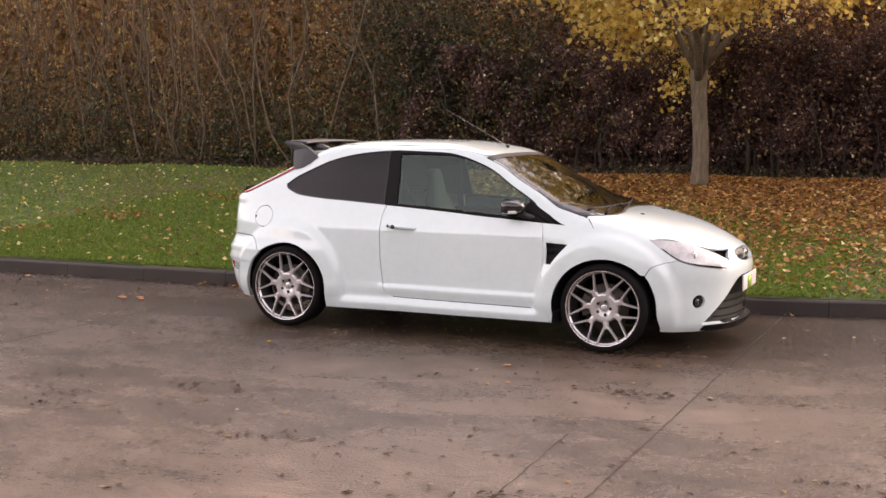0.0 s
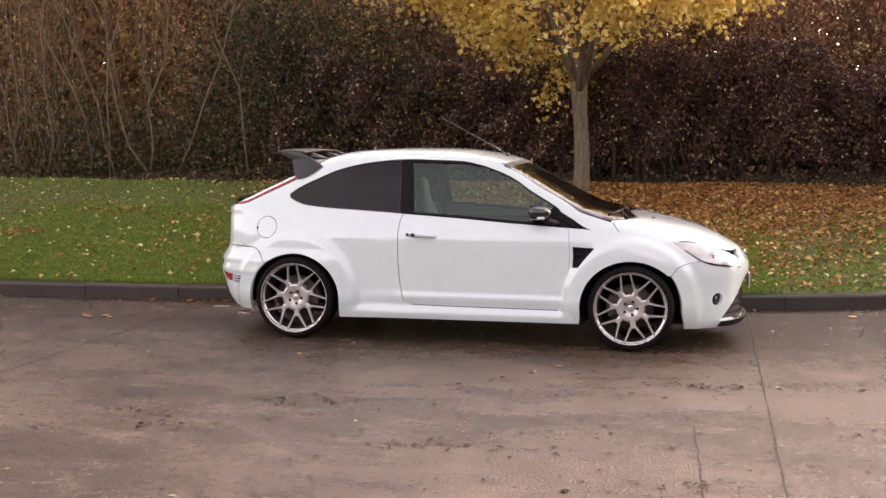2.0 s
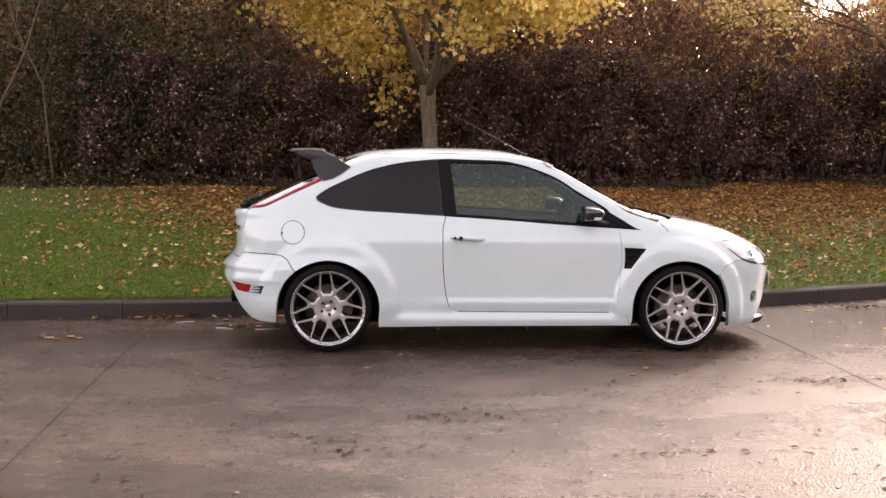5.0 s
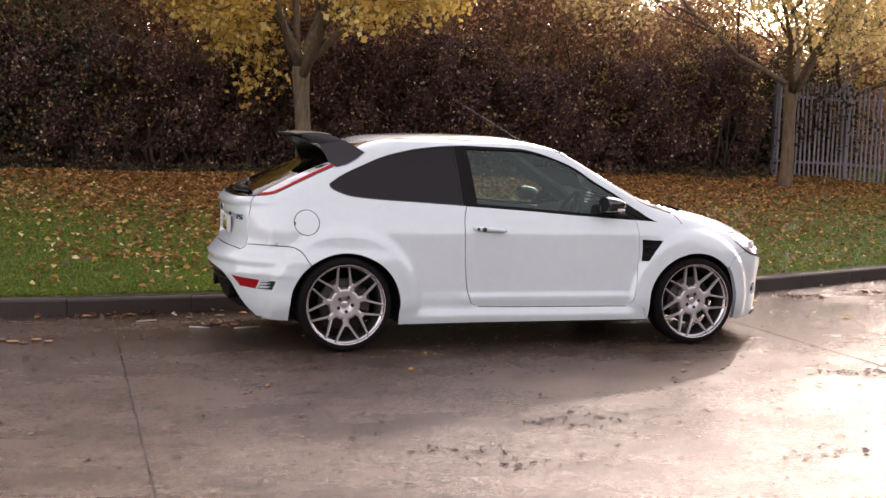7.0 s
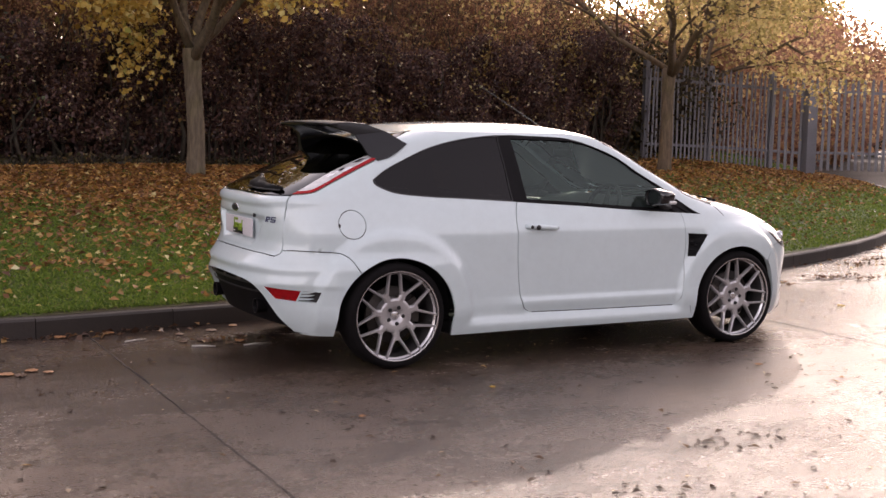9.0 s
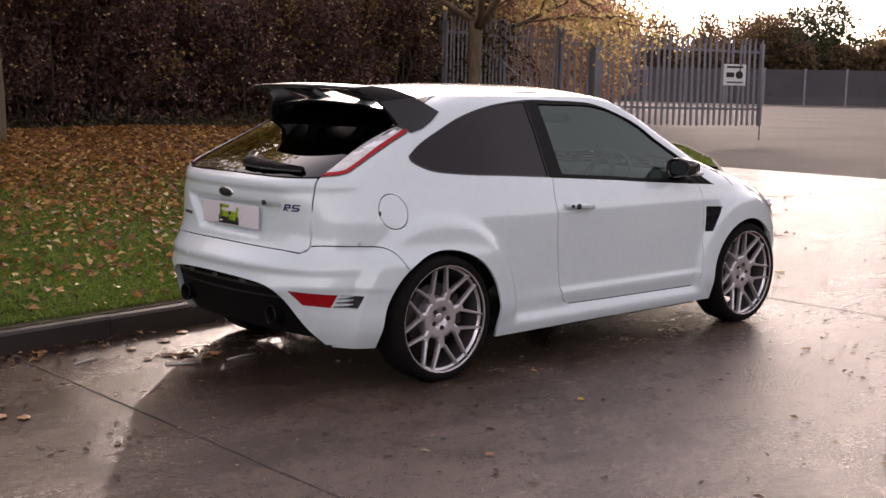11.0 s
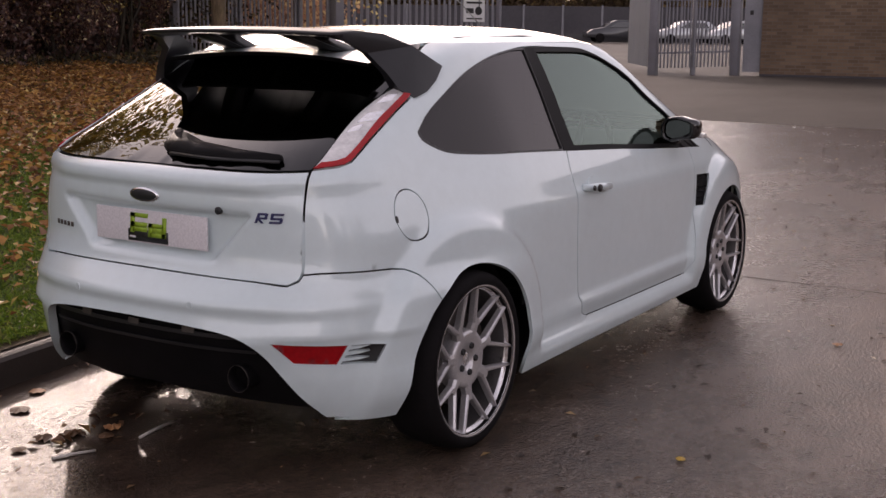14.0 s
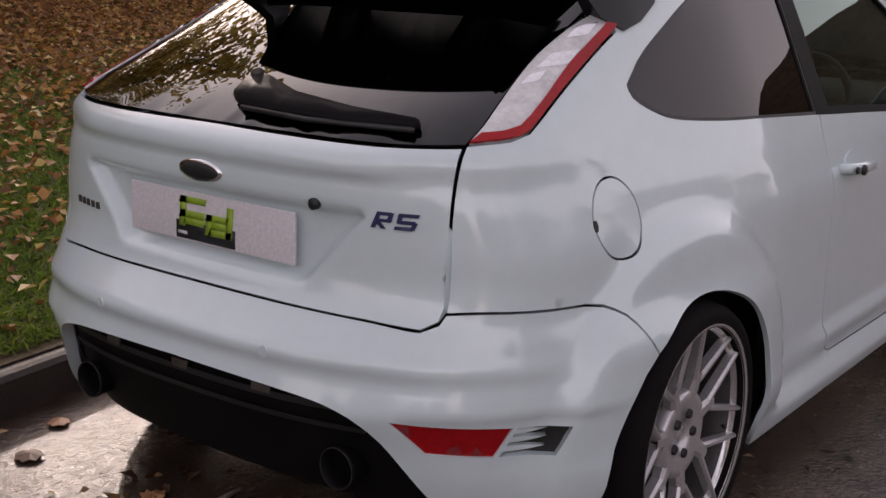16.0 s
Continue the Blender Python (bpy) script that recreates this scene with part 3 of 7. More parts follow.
def leaf_litter():
    n1 = 42000
    x = rng.normal(1.6, 4.6, n1)
    y = kerb_y(x) + 7.8 - np.abs(rng.normal(0, 1, n1)) * np.where(rng.uniform(0, 1, n1) < 0.75, 2.2, 4.2)
    m = (y > kerb_y(x) + 0.2) & (x > -3.4 + rng.normal(0, 0.9, n1) - 0.25 * (y - kerb_y(x) - 4)) & (x < 16)
    x, y = x[m], y[m]
    n2 = 12500
    x2 = rng.uniform(4, 15, n2)
    y2 = kerb_y(x2) + 0.5 + rng.beta(2.6, 1.05, n2) * np.clip(10.4 - kerb_y(x2), 1.0, 7.4)
    n3 = 1900
    x3 = rng.uniform(-15, 6, n3)
    y3 = kerb_y(x3) + 0.15 + rng.uniform(0, 8, n3)
    x4 = rng.normal(0.8, 2.6, 4200)
    y4 = kerb_y(x4) + 0.3 + rng.beta(1.6, 1.3, 4200) * 6.0
    cx, cy = [], []
    for px, py, k in ((-6.3, 3.3, 90), (-6.9, 2.2, 40), (-2.6, 2.6, 60), (-5.9, 5.2, 40), (-9.5, 3.6, 40)):
        cx.append(rng.normal(px, 0.28, k))
        cy.append(rng.normal(py, 0.16, k))
    x, y = np.concatenate([x, x2, x4, *cx]), np.concatenate([y, y2, y4, *cy])
    p = on_lawn(x, y)
    p[:, 2] += rng.uniform(0.008, 0.05, len(x))
    scatter("leaf_litter", p, rng.uniform(0.035, 0.085, len(x)), FALLEN, up=(0, 0, 1.3), spread=0.5, fold=0.5, wide=0.8, label="brown and yellow fallen leaves on the grass", category="leaves")
    p = on_lawn(x3, y3)
    p[:, 2] += rng.uniform(0.02, 0.05, n3)
    scatter("pale_leaves", p, rng.uniform(0.03, 0.075, n3), PALELEAF, up=(0, 0, 1.2), spread=0.6, fold=0.5, wide=0.8, label="pale yellow leaves strewn over the grass", category="leaves")
    # a drift along the kerb's foot
    n4 = 120
    x4 = np.concatenate([rng.uniform(-20, 9, n4 // 2), rng.normal(-2.6, 0.5, n4 // 2)])
    y4 = kerb_y(x4) - 0.03 - np.abs(rng.normal(0, 0.10, n4))
    p = np.stack([x4, y4, base_z(x4) + rng.uniform(0.006, 0.03, n4)], axis=-1)
    for px, py, k, sx, sy in ((3.67, 1.40, 40, 0.16, 0.05), (4.75, 1.62, 45, 0.22, 0.05), (5.1, 1.45, 40, 0.22, 0.05), (-2.0, 0.38, 22, 0.16, 0.05), (5.9, 2.3, 40, 0.3, 0.08), (6.6, 2.7, 50, 0.35, 0.1), (8.2, 3.7, 60, 0.5, 0.15)):
        qx, qy = rng.normal(px, sx, k), rng.normal(py, sy, k)
        p = np.concatenate([p, np.stack([qx, qy, base_z(qx) + rng.uniform(0.006, 0.03, k)], axis=-1)])
    n4 = len(p)
    scatter("gutter_leaves", p, rng.uniform(0.025, 0.07, n4), WETLEAF, up=(0, 0, 1.3), spread=0.5, fold=0.5, wide=0.7, label="small wet brown leaves along the kerb", category="leaves")
    n5 = 3600
    x5, y5 = rng.uniform(-12, 11, n5), rng.uniform(-6.5, 1.0, n5)
    gx5, gy5 = rng.uniform(-7, 6, 26), rng.uniform(-5.5, 0.5, 26)
    k5 = rng.integers(0, 26, 700)
    x5[:700], y5[:700] = gx5[k5] + rng.normal(0, 0.22, 700), gy5[k5] + rng.normal(0, 0.05, 700)
    p = np.stack([x5, y5, base_z(x5) + 0.004], axis=-1)
    scatter("road_debris", p, rng.uniform(0.012, 0.055, n5), DEBRIS, up=(0, 0, 2.2), spread=0.35, fold=0.3, wide=0.5, label="bits of leaf and twig on the road", category="debris")


leaf_litter()


# ---- hedge and thicket ----
HX, HY = [-16, -8, -4, -1, 2, 5, 7, 9.1], [8.6, 8.8, 9.0, 9.25, 9.45, 9.85, 10.2, 10.7]


def hedge():
    h = empty("hedge")
    tagged(h, "tall dark beech hedge with withered brown leaves", "hedge")
    # woody stems
    bm = bmesh.new()
    for i in range(190):
        x = rng.uniform(-4.5, 9.0)
        y = float(np.interp(x, HX, HY)) + rng.uniform(0.35, 1.2)
        z = float(lawn_z(x, y))
        p = [Vector((x, y, z - 0.05))]
        for k in range(4):
            p.append(p[-1] + Vector((rng.normal(0, 0.12), rng.normal(0, 0.10), rng.uniform(0.35, 0.6))))
        r = rng.uniform(0.012, 0.04)
        tube_bm(p, [r * (1 - 0.18 * j) for j in range(5)], 5, bm)
    part("stem_wood", bm, STEM, h)
    n1 = 135000
    x = rng.uniform(-5.2, 9.1, n1)
    top = 2.0 + 0.20 * np.sin(x * 0.9) + 0.16 * np.sin(x * 2.3 + 1) + 0.10 * np.sin(x * 6.1)
    zr = rng.uniform(0.0, 1.0, n1) ** 0.9
    depth = rng.gamma(1.6, 0.22, n1)
    lump = 0.16 * np.sin(x * 3.1 + 5 * zr) + 0.13 * np.sin(x * 7.3 - 9 * zr)
    lean = 0.30 * (1 - zr) + 0.35 * np.maximum(zr - 0.75, 0)
    y = np.interp(x, HX, HY) + depth + lump + lean
    z = lawn_z(x, y) + 0.05 + zr * top
    # thin and open near the ground, with gaps higher up
    thin = (zr < 0.16) & (rng.uniform(0, 1, n1) < 0.75)
    gap = (np.sin(x * 5.7 + zr * 11) + np.sin(x * 2.9 - zr * 17) > 1.25) & (rng.uniform(0, 1, n1) < 0.6)
    keep = ~(thin | gap)
    scatter("leaves", np.stack([x, y, z], -1)[keep], rng.uniform(0.035, 0.075, keep.sum()), HEDGE, h, up=(0, -0.5, 0.15), spread=0.9, wide=0.6)
    # small sprays of paler leaves on the face
    nc, nt = 120, 2600
    cx, cr = rng.uniform(-4.8, 9.0, nc), rng.uniform(0, 1, nc) ** 0.7 * 0.62
    k = rng.integers(0, nc, nt)
    x = cx[k] + rng.normal(0, 0.11, nt)
    y = np.interp(x, HX, HY) + rng.uniform(-0.05, 0.3, nt) + 0.2 * (1 - cr[k])
    z = lawn_z(x, y) + 0.35 + cr[k] * 3.0 + rng.normal(0, 0.10, nt)
    scatter("tip_leaves", np.stack([x, y, z], -1), rng.uniform(0.035, 0.08, nt), HEDGETIP, h, up=(0, -0.5, 0.15), spread=0.9, wide=0.6)
    # dense dark heart
    n2 = 30000
    x = rng.uniform(-5.2, 9.1, n2)
    top = 1.9 + 0.20 * np.sin(x * 0.9) + 0.16 * np.sin(x * 2.3 + 1)
    y = np.interp(x, HX, HY) + rng.uniform(0.7, 1.5, n2)
    z = lawn_z(x, y) + rng.uniform(0, 1, n2) * top
    scatter("inner_leaves", np.stack([x, y, z], -1), rng.uniform(0.10, 0.18, n2), HEDGE, h, up=(0, -0.8, 0), spread=0.5, wide=0.8)


hedge()


def hedge_foot():
    """Weeds, long grass and dead leaves where the lawn meets hedge and thicket."""
    n = 26000
    x = rng.uniform(-24, 9.0, n)
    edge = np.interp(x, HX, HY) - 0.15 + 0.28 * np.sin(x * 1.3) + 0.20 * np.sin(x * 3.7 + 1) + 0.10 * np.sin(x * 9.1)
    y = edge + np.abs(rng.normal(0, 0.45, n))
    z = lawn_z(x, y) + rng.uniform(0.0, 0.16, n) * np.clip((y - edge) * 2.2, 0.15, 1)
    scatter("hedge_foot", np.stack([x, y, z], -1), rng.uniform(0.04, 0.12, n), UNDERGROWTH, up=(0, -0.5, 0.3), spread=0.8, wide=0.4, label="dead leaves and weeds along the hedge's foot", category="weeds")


hedge_foot()


def shrub_belt():
    """Russet shrubs a little taller than the hedge, behind it."""
    s = empty("shrub_belt")
    tagged(s, "tall russet shrubs with bare twigs behind the hedge", "shrubs")
    bm = bmesh.new()
    for i in range(300):
        x = rng.uniform(-5, 9.2)
        y = float(np.interp(x, HX, HY)) + rng.uniform(1.2, 3.4)
        p = [Vector((x, y, 0.8))]
        hgt = rng.uniform(2.8, 4.6)
        for k in range(6):
            p.append(p[-1] + Vector((rng.normal(0, 0.13), rng.normal(0, 0.12), hgt / 6)))
        r = rng.uniform(0.008, 0.022)
        tube_bm(p, [r * (1 - 0.14 * j) for j in range(7)], 4, bm)
        for j in (2, 3, 4, 5):
            q = p[j]
            for _ in range(2):
                e = q + Vector((rng.normal(0, 0.35), rng.normal(0, 0.3), rng.uniform(0.3, 0.8)))
                tube_bm([q, (q + e) / 2 + Vector((0, 0, 0.05)), e], [r * 0.5, r * 0.35, r * 0.15], 3, bm, cap=False)
    part("twig_wood", bm, TWIG, s)
    n1 = 110000
    x = rng.uniform(-5, 9.6, n1)
    y = np.interp(x, HX, HY) + 0.7 + rng.uniform(0, 1, n1) ** 1.3 * 2.8
    hi = 4.9 + 0.45 * np.sin(x * 1.7) + 0.25 * np.sin(x * 4.1)
    z = 1.7 + rng.beta(1.0, 1.25, n1) * (hi - 1.7)
    clump = np.sin(x * 2.7 + z * 1.8) + np.sin(x * 5.3 - z * 3.1) + np.sin(y * 3.0 + z * 2.3)
    keep = clump + rng.normal(0, 0.8, n1) > -0.6
    scatter("leaves", np.stack([x, y, z], -1)[keep], rng.uniform(0.035, 0.08, keep.sum()), RUSSET, s, wide=0.6)
    # the thick of it, further in
    n2 = 120000
    x = rng.uniform(-8, 12.5, n2)
    y = np.interp(x, [-8, 5, 12.5], [11.2, 12.2, 14.6]) + rng.uniform(0, 2.6, n2)
    hi = np.interp(x, [-8, 3, 5, 7, 10, 12.5], [5.4, 5.1, 4.9, 4.5, 4.0, 3.7]) + 0.35 * np.sin(x * 2.1) + 0.25 * np.sin(x * 5.3)
    z = 0.8 + rng.beta(1.3, 1.1, n2) * (hi - 0.8)
    scatter("inner_leaves", np.stack([x, y, z], -1), rng.uniform(0.08, 0.18, n2), RUSSET, s, wide=0.75)


shrub_belt()


def thicket():
    """Bare stems and withered leaves where the hedge ends."""
    w = empty("thicket")
    tagged(w, "thicket of bare brown stems with withered leaves", "thicket")
    bm = bmesh.new()
    for i in range(430):
        x = rng.uniform(-24, -3.6)
        y = 9.0 + rng.beta(1, 1.6) * 6.5
        z = float(lawn_z(x, min(y, 11)))
        p = [Vector((x, y, z - 0.1))]
        hgt = rng.uniform(3.2, 6.5)
        lean = Vector((rng.normal(0, 0.14), rng.normal(0, 0.10), 0))
        for k in range(7):
            p.append(p[-1] + lean + Vector((rng.normal(0, 0.11), rng.normal(0, 0.10), hgt / 7)))
        r = rng.uniform(0.008, 0.026) if i % 24 else rng.uniform(0.035, 0.055)
        tube_bm(p, [r * (1 - 0.11 * j) for j in range(8)], 5, bm)
        for j in (1, 2, 3, 4, 5, 6):
            for _ in range(2):
                q = p[j]
                e = q + Vector((rng.normal(0, 0.45), rng.normal(0, 0.35), rng.uniform(0.3, 0.9)))
                m = (q + e) / 2 + Vector((0, 0, 0.08))
                tube_bm([q, m, e], [min(r, 0.02) * 0.5, min(r, 0.02) * 0.35, 0.002], 3, bm, cap=False)
    part("stem_wood", bm, TWIG, w)
    n1 = 130000
    x = rng.uniform(-26, -3.2, n1)
    y = 9.0 + rng.gamma(1.6, 1.4, n1)
    z = lawn_z(x, np.minimum(y, 11)) + 0.05 + rng.beta(1.1, 1.35, n1) * 6.2
    clump = np.sin(x * 1.9 + z * 0.8) + np.sin(x * 4.3 - z * 2.1) + np.sin(y * 2.0 + z * 1.3)
    keep = clump + rng.normal(0, 0.9, n1) > -0.4
    scatter("leaves", np.stack([x, y, z], -1)[keep], rng.uniform(0.035, 0.085, keep.sum()), THICKET, w, wide=0.6)
    # brambles and evergreen undergrowth low down
    n2 = 26000
    cx = np.array([-9.0, -6.4, -5.0, -3.8, -7.6, -11.5, -4.4, -13.5, -5.6, -4.9, -16.0, -3.4])
    cz = np.array([1.4, 1.5, 2.3, 3.0, 1.2, 1.6, 1.8, 1.5, 2.9, 3.6, 1.5, 2.2])
    k = rng.integers(0, len(cx), n2)
    x = cx[k] + rng.normal(0, 0.75, n2)
    y = 9.05 + np.abs(rng.normal(0, 0.55, n2))
    z = np.maximum(cz[k] + rng.normal(0, 0.55, n2), 0.8 + rng.uniform(0, 0.3, n2))
    scatter("ivy", np.stack([x, y, z], -1), rng.uniform(0.035, 0.08, n2), IVY, w, up=(0, -0.5, 0.3), spread=0.8, wide=0.7)
    n3 = 150000
    x = rng.uniform(-32, -2.0, n3)
    y = rng.uniform(12.0, 17.5, n3)
    z = rng.uniform(0.5, 7.5, n3)
    scatter("far_leaves", np.stack([x, y, z], -1), rng.uniform(0.13, 0.27, n3), THICKET, w, wide=0.8)


thicket()


# ---- trees ----
def tree(name, base, fork, reach, n_leaves, leaf, size, bark_mat, seed, label, trunk_r=0.12, lean=(0, 0), limbs=5, rise=(0.9, 1.7), droop=0.2, flare=1.3, sway=0.0):
    """A trunk that forks into limbs, each limb into boughs and twigs, with leaves in clusters round the twigs."""
    t = empty(name, base)
    tagged(t, label, "tree")
    g = np.random.default_rng(seed)
    bm = bmesh.new()
    path = [Vector((lean[0] * k * k + 0.02 * math.sin(5 * k), lean[1] * k * k, -0.1 + (fork + 0.1) * k)) for k in np.linspace(0, 1, 9)]
    rad = [trunk_r * f for f in (flare, 1.08, 1.0, 0.97, 0.94, 0.92, 0.93, 1.0, 1.06)]
    tube_bm(path, rad, 14, bm)
    part("trunk", bm, bark_mat, t, "smooth grey-brown trunk")
    bm = bmesh.new()
    twigs = []

    def grow(p, d, length, r, depth):
        pts, n = [p], 6
        for j in range(n):
            d = (d + Vector((g.normal(0, 0.10), g.normal(0, 0.10), g.normal(0.02 if depth else 0.05, 0.07)))).normalized()
            pts.append(pts[-1] + d * length / n)
        tube_bm(pts, [r * (1 - 0.62 * j / n) for j in range(n + 1)], (8, 5, 4, 3)[depth], bm)
        if depth >= 1:
            twigs.extend((q, depth) for q in pts[2:])
        if depth < 3:
            for j in range(2, n + 1):
                for _ in range(1 if depth == 0 else 1):
                    out = Vector((pts[j].x, pts[j].y, 0))
                    out = out.normalized() if out.length > 0.05 else Vector((1, 0, 0))
                    nd = (d * 0.6 + out * 0.45 + Vector((g.normal(0, 0.55), g.normal(0, 0.55), g.normal(0.0, 0.35)))).normalized()
                    grow(pts[j], nd, length * (0.62 if depth == 0 else 0.5), r * 0.48, depth + 1)
    top = path[-1]
    for i in range(limbs):
        a = i * math.tau / limbs + g.uniform(-0.35, 0.35)
        d = Vector((math.cos(a) + sway, math.sin(a), g.uniform(*rise))).normalized()
        grow(top + Vector((0, 0, g.uniform(-0.30, 0.02))), d, reach * g.uniform(0.8, 1.1), trunk_r * g.uniform(0.45, 0.62), 0)
    part("branch_wood", bm, bark_mat, t)
    tips = np.array([tuple(p) for p, k in twigs])
    nc = len(tips)
    # clusters of unequal size, some twigs bare
    share = g.gamma(0.8, 1.0, nc)
    pick = g.choice(nc, n_leaves, p=share / share.sum())
    pos = tips[pick] + g.normal(0, 1, (n_leaves, 3)) * np.array([0.15, 0.15, 0.10])
    pos[:, 2] -= np.abs(g.normal(0, droop, n_leaves))
    scatter("crown", pos, g.uniform(size[0], size[1], n_leaves), leaf, t, up=(0, -0.3, 0.4), spread=0.8, fold=0.5, wide=0.85)
    return t


tree("maple_tree", (0.02, 7.95, float(lawn_z(0.02, 7.95))), 1.62, 2.5, 26000, YELLOW, (0.05, 0.115), BARK1, 3, "young maple tree with bright yellow autumn leaves", trunk_r=0.115, lean=(-0.02, 0.0), limbs=7, rise=(0.80, 2.2), droop=0.13, sway=0.28)
tree("field_tree", (8.6, 9.35, float(lawn_z(8.6, 9.35))), 1.75, 2.9, 10500, OLIVE, (0.045, 0.10), TWIG, 12, "slender tree with thinning olive yellow leaves", trunk_r=0.112, lean=(0.06, 0.0), limbs=5, rise=(0.45, 1.6), droop=0.25)
tree("field_tree", (11.4, 11.9, float(lawn_z(11.4, 11.9))), 1.7, 2.6, 8500, OLIVE, (0.05, 0.11), TWIG, 23, "tree with thinning yellow leaves behind the fence", trunk_r=0.10, limbs=5, rise=(0.4, 1.5), droop=0.25)


# ---- the car's skin: horizontal rings, each a superellipse behind and before the doors ----
def pchip(xs, ys):
    xs, ys = np.array(xs, float), np.array(ys, float)
    h, d = np.diff(xs), np.diff(ys) / np.diff(xs)
    m = np.zeros(len(xs))
    m[0], m[-1] = d[0], d[-1]
    for i in range(1, len(xs) - 1):
        if d[i - 1] * d[i] > 0:
            a, b = 2 * h[i] + h[i - 1], h[i] + 2 * h[i - 1]
            m[i] = (a + b) / (a / d[i - 1] + b / d[i])

    def f(x):
        x = min(max(float(x), xs[0]), xs[-1])
        i = min(int(np.searchsorted(xs, x, "right")) - 1, len(xs) - 2)
        t = (x - xs[i]) / h[i]
        return float((1 + 2 * t) * (1 - t) ** 2 * ys[i] + t * (1 - t) ** 2 * h[i] * m[i]
                     + t * t * (3 - 2 * t) * ys[i + 1] + t * t * (t - 1) * h[i] * m[i + 1])
    return f


TOP = 1.4835
half_width = pchip([0.13, 0.20, 0.30, 0.365, 0.395, 0.50, 0.65, 0.76, 0.80, 0.825, 0.85, 0.90, 0.95, 0.985, 1.05, 1.14, 1.25, 1.35, 1.40, 1.43, 1.455, 1.472, 1.480, TOP],
                   [0.80, 0.838, 0.862, 0.8665, 0.8625, 0.8635, 0.8645, 0.8645, 0.8625, 0.856, 0.846, 0.828, 0.806, 0.790, 0.762, 0.722, 0.675, 0.628, 0.600, 0.560, 0.48, 0.36, 0.22, 0.002])
rear_end = pchip([0.13, 0.20, 0.30, 0.44, 0.495, 0.525, 0.565, 0.590, 0.600, 0.612, 0.664, 0.682, 0.70, 0.76, 0.92, 1.0, 1.03, 1.10, 1.20, 1.30, 1.38, 1.40, 1.43, 1.455, 1.472, 1.480, TOP],
                 [-2.0, -2.03, -2.08, -2.122, -2.139, -2.132, -2.122, -2.131, -2.131, -2.121, -2.072, -2.058, -2.048, -2.035, -2.045, -2.03, -2.0, -1.86, -1.64, -1.42, -1.25, -1.205, -1.12, -1.02, -0.80, -0.62, -0.41])
nose_end = pchip([0.13, 0.20, 0.30, 0.45, 0.58, 0.66, 0.72, 0.765, 0.82, 0.877, 0.936, 0.969, 0.985, 1.0, 1.053, 1.174, 1.30, 1.38, 1.40, 1.43, 1.455, 1.472, 1.480, TOP],
                 [2.08, 2.14, 2.13, 2.14, 2.16, 2.14, 2.09, 2.02, 1.915, 1.78, 1.56, 1.39, 1.26, 1.16, 0.97, 0.725, 0.495, 0.355, 0.305, 0.195, 0.075, -0.05, -0.20, -0.39])
mid_front = pchip([0.1, 0.9, 1.05, 1.2, 1.3, 1.4, TOP], [0.5, 0.5, 0.3, 0.0, -0.1, -0.3, -0.40])
pow_rear = pchip([0.1, 0.6, 0.71, 0.95, 1.0, 1.1, 1.3, 1.4, 1.45, 1.48, TOP], [7, 7, 12, 12, 15, 15, 15, 12, 6, 4, 3])
pow_nose = pchip([0.1, 0.95, 1.0, 1.1, 1.3, 1.4, 1.45, 1.48, TOP], [4.5, 4.5, 8, 18, 22, 14, 6, 4, 3])
MID_REAR, M_REAR, M_NOSE = -0.4, 2.5, 2.3
HUBS, HUB_Z = (-1.32, 1.288), 0.32


def narrowing(x, z):
    """How much the tail draws in above the bumper."""
    return 1 - 0.074 * smooth(-0.8, -1.65, x) * smooth(0.60, 0.70, z) * (1 - smooth(1.25, 1.42, z))


def smooth(a, b, x):
    t = min(max((x - a) / (b - a), 0.0), 1.0)
    return t * t * (3 - 2 * t)


def flare(x, z):
    """How far the wheel arches and the sill stand out from the plain side."""
    d = 0.0
    for hx in HUBS:
        dx, dz = x - hx, max(z - HUB_Z, 0.0)
        r = math.hypot(dx, dz)
        low = 1.0 - 0.55 * smooth(0.0, -0.16, z - HUB_Z)
        d = max(d, (0.048 - 0.10 * max(r - 0.385, 0.0)) * (1 - smooth(0.475, 0.535, r)) * low)
    if -1.0 < x < 1.0:
        d = max(d, 0.040 * (1 - smooth(0.235, 0.288, z)))
    # the pressed crease along the door's foot
    span = smooth(-0.62, -0.42, x) * (1 - smooth(0.70, 0.84, x))
    return d + 0.011 * span * smooth(0.288, 0.362, z) * (1 - smooth(0.366, 0.396, z))


def above(x, y, lo, hi):
    """Height of the skin over (x, y): the hood or the roof."""
    for _ in range(40):
        z = (lo + hi) / 2
        w = half_width(z)
        xm, xf = min(MID_REAR, mid_front(z)), mid_front(z)
        if x < xm:
            g = ((xm - x) / (xm - rear_end(z))) ** pow_rear(z) + (abs(y) / w / narrowing(x, z)) ** M_REAR
        elif x <= xf:
            g = (abs(y) / w) ** M_REAR
        else:
            g = ((x - xf) / (nose_end(z) - xf)) ** pow_nose(z) + (abs(y) / w) ** M_NOSE
        lo, hi = (z, hi) if g < 1 else (lo, z)
    return (lo + hi) / 2


# ---- panels cut from the skin ----
from mathutils.geometry import delaunay_2d_cdt

RUNS = {}
Q1, Q2, Q3 = 2.45, 3.35, 5.75


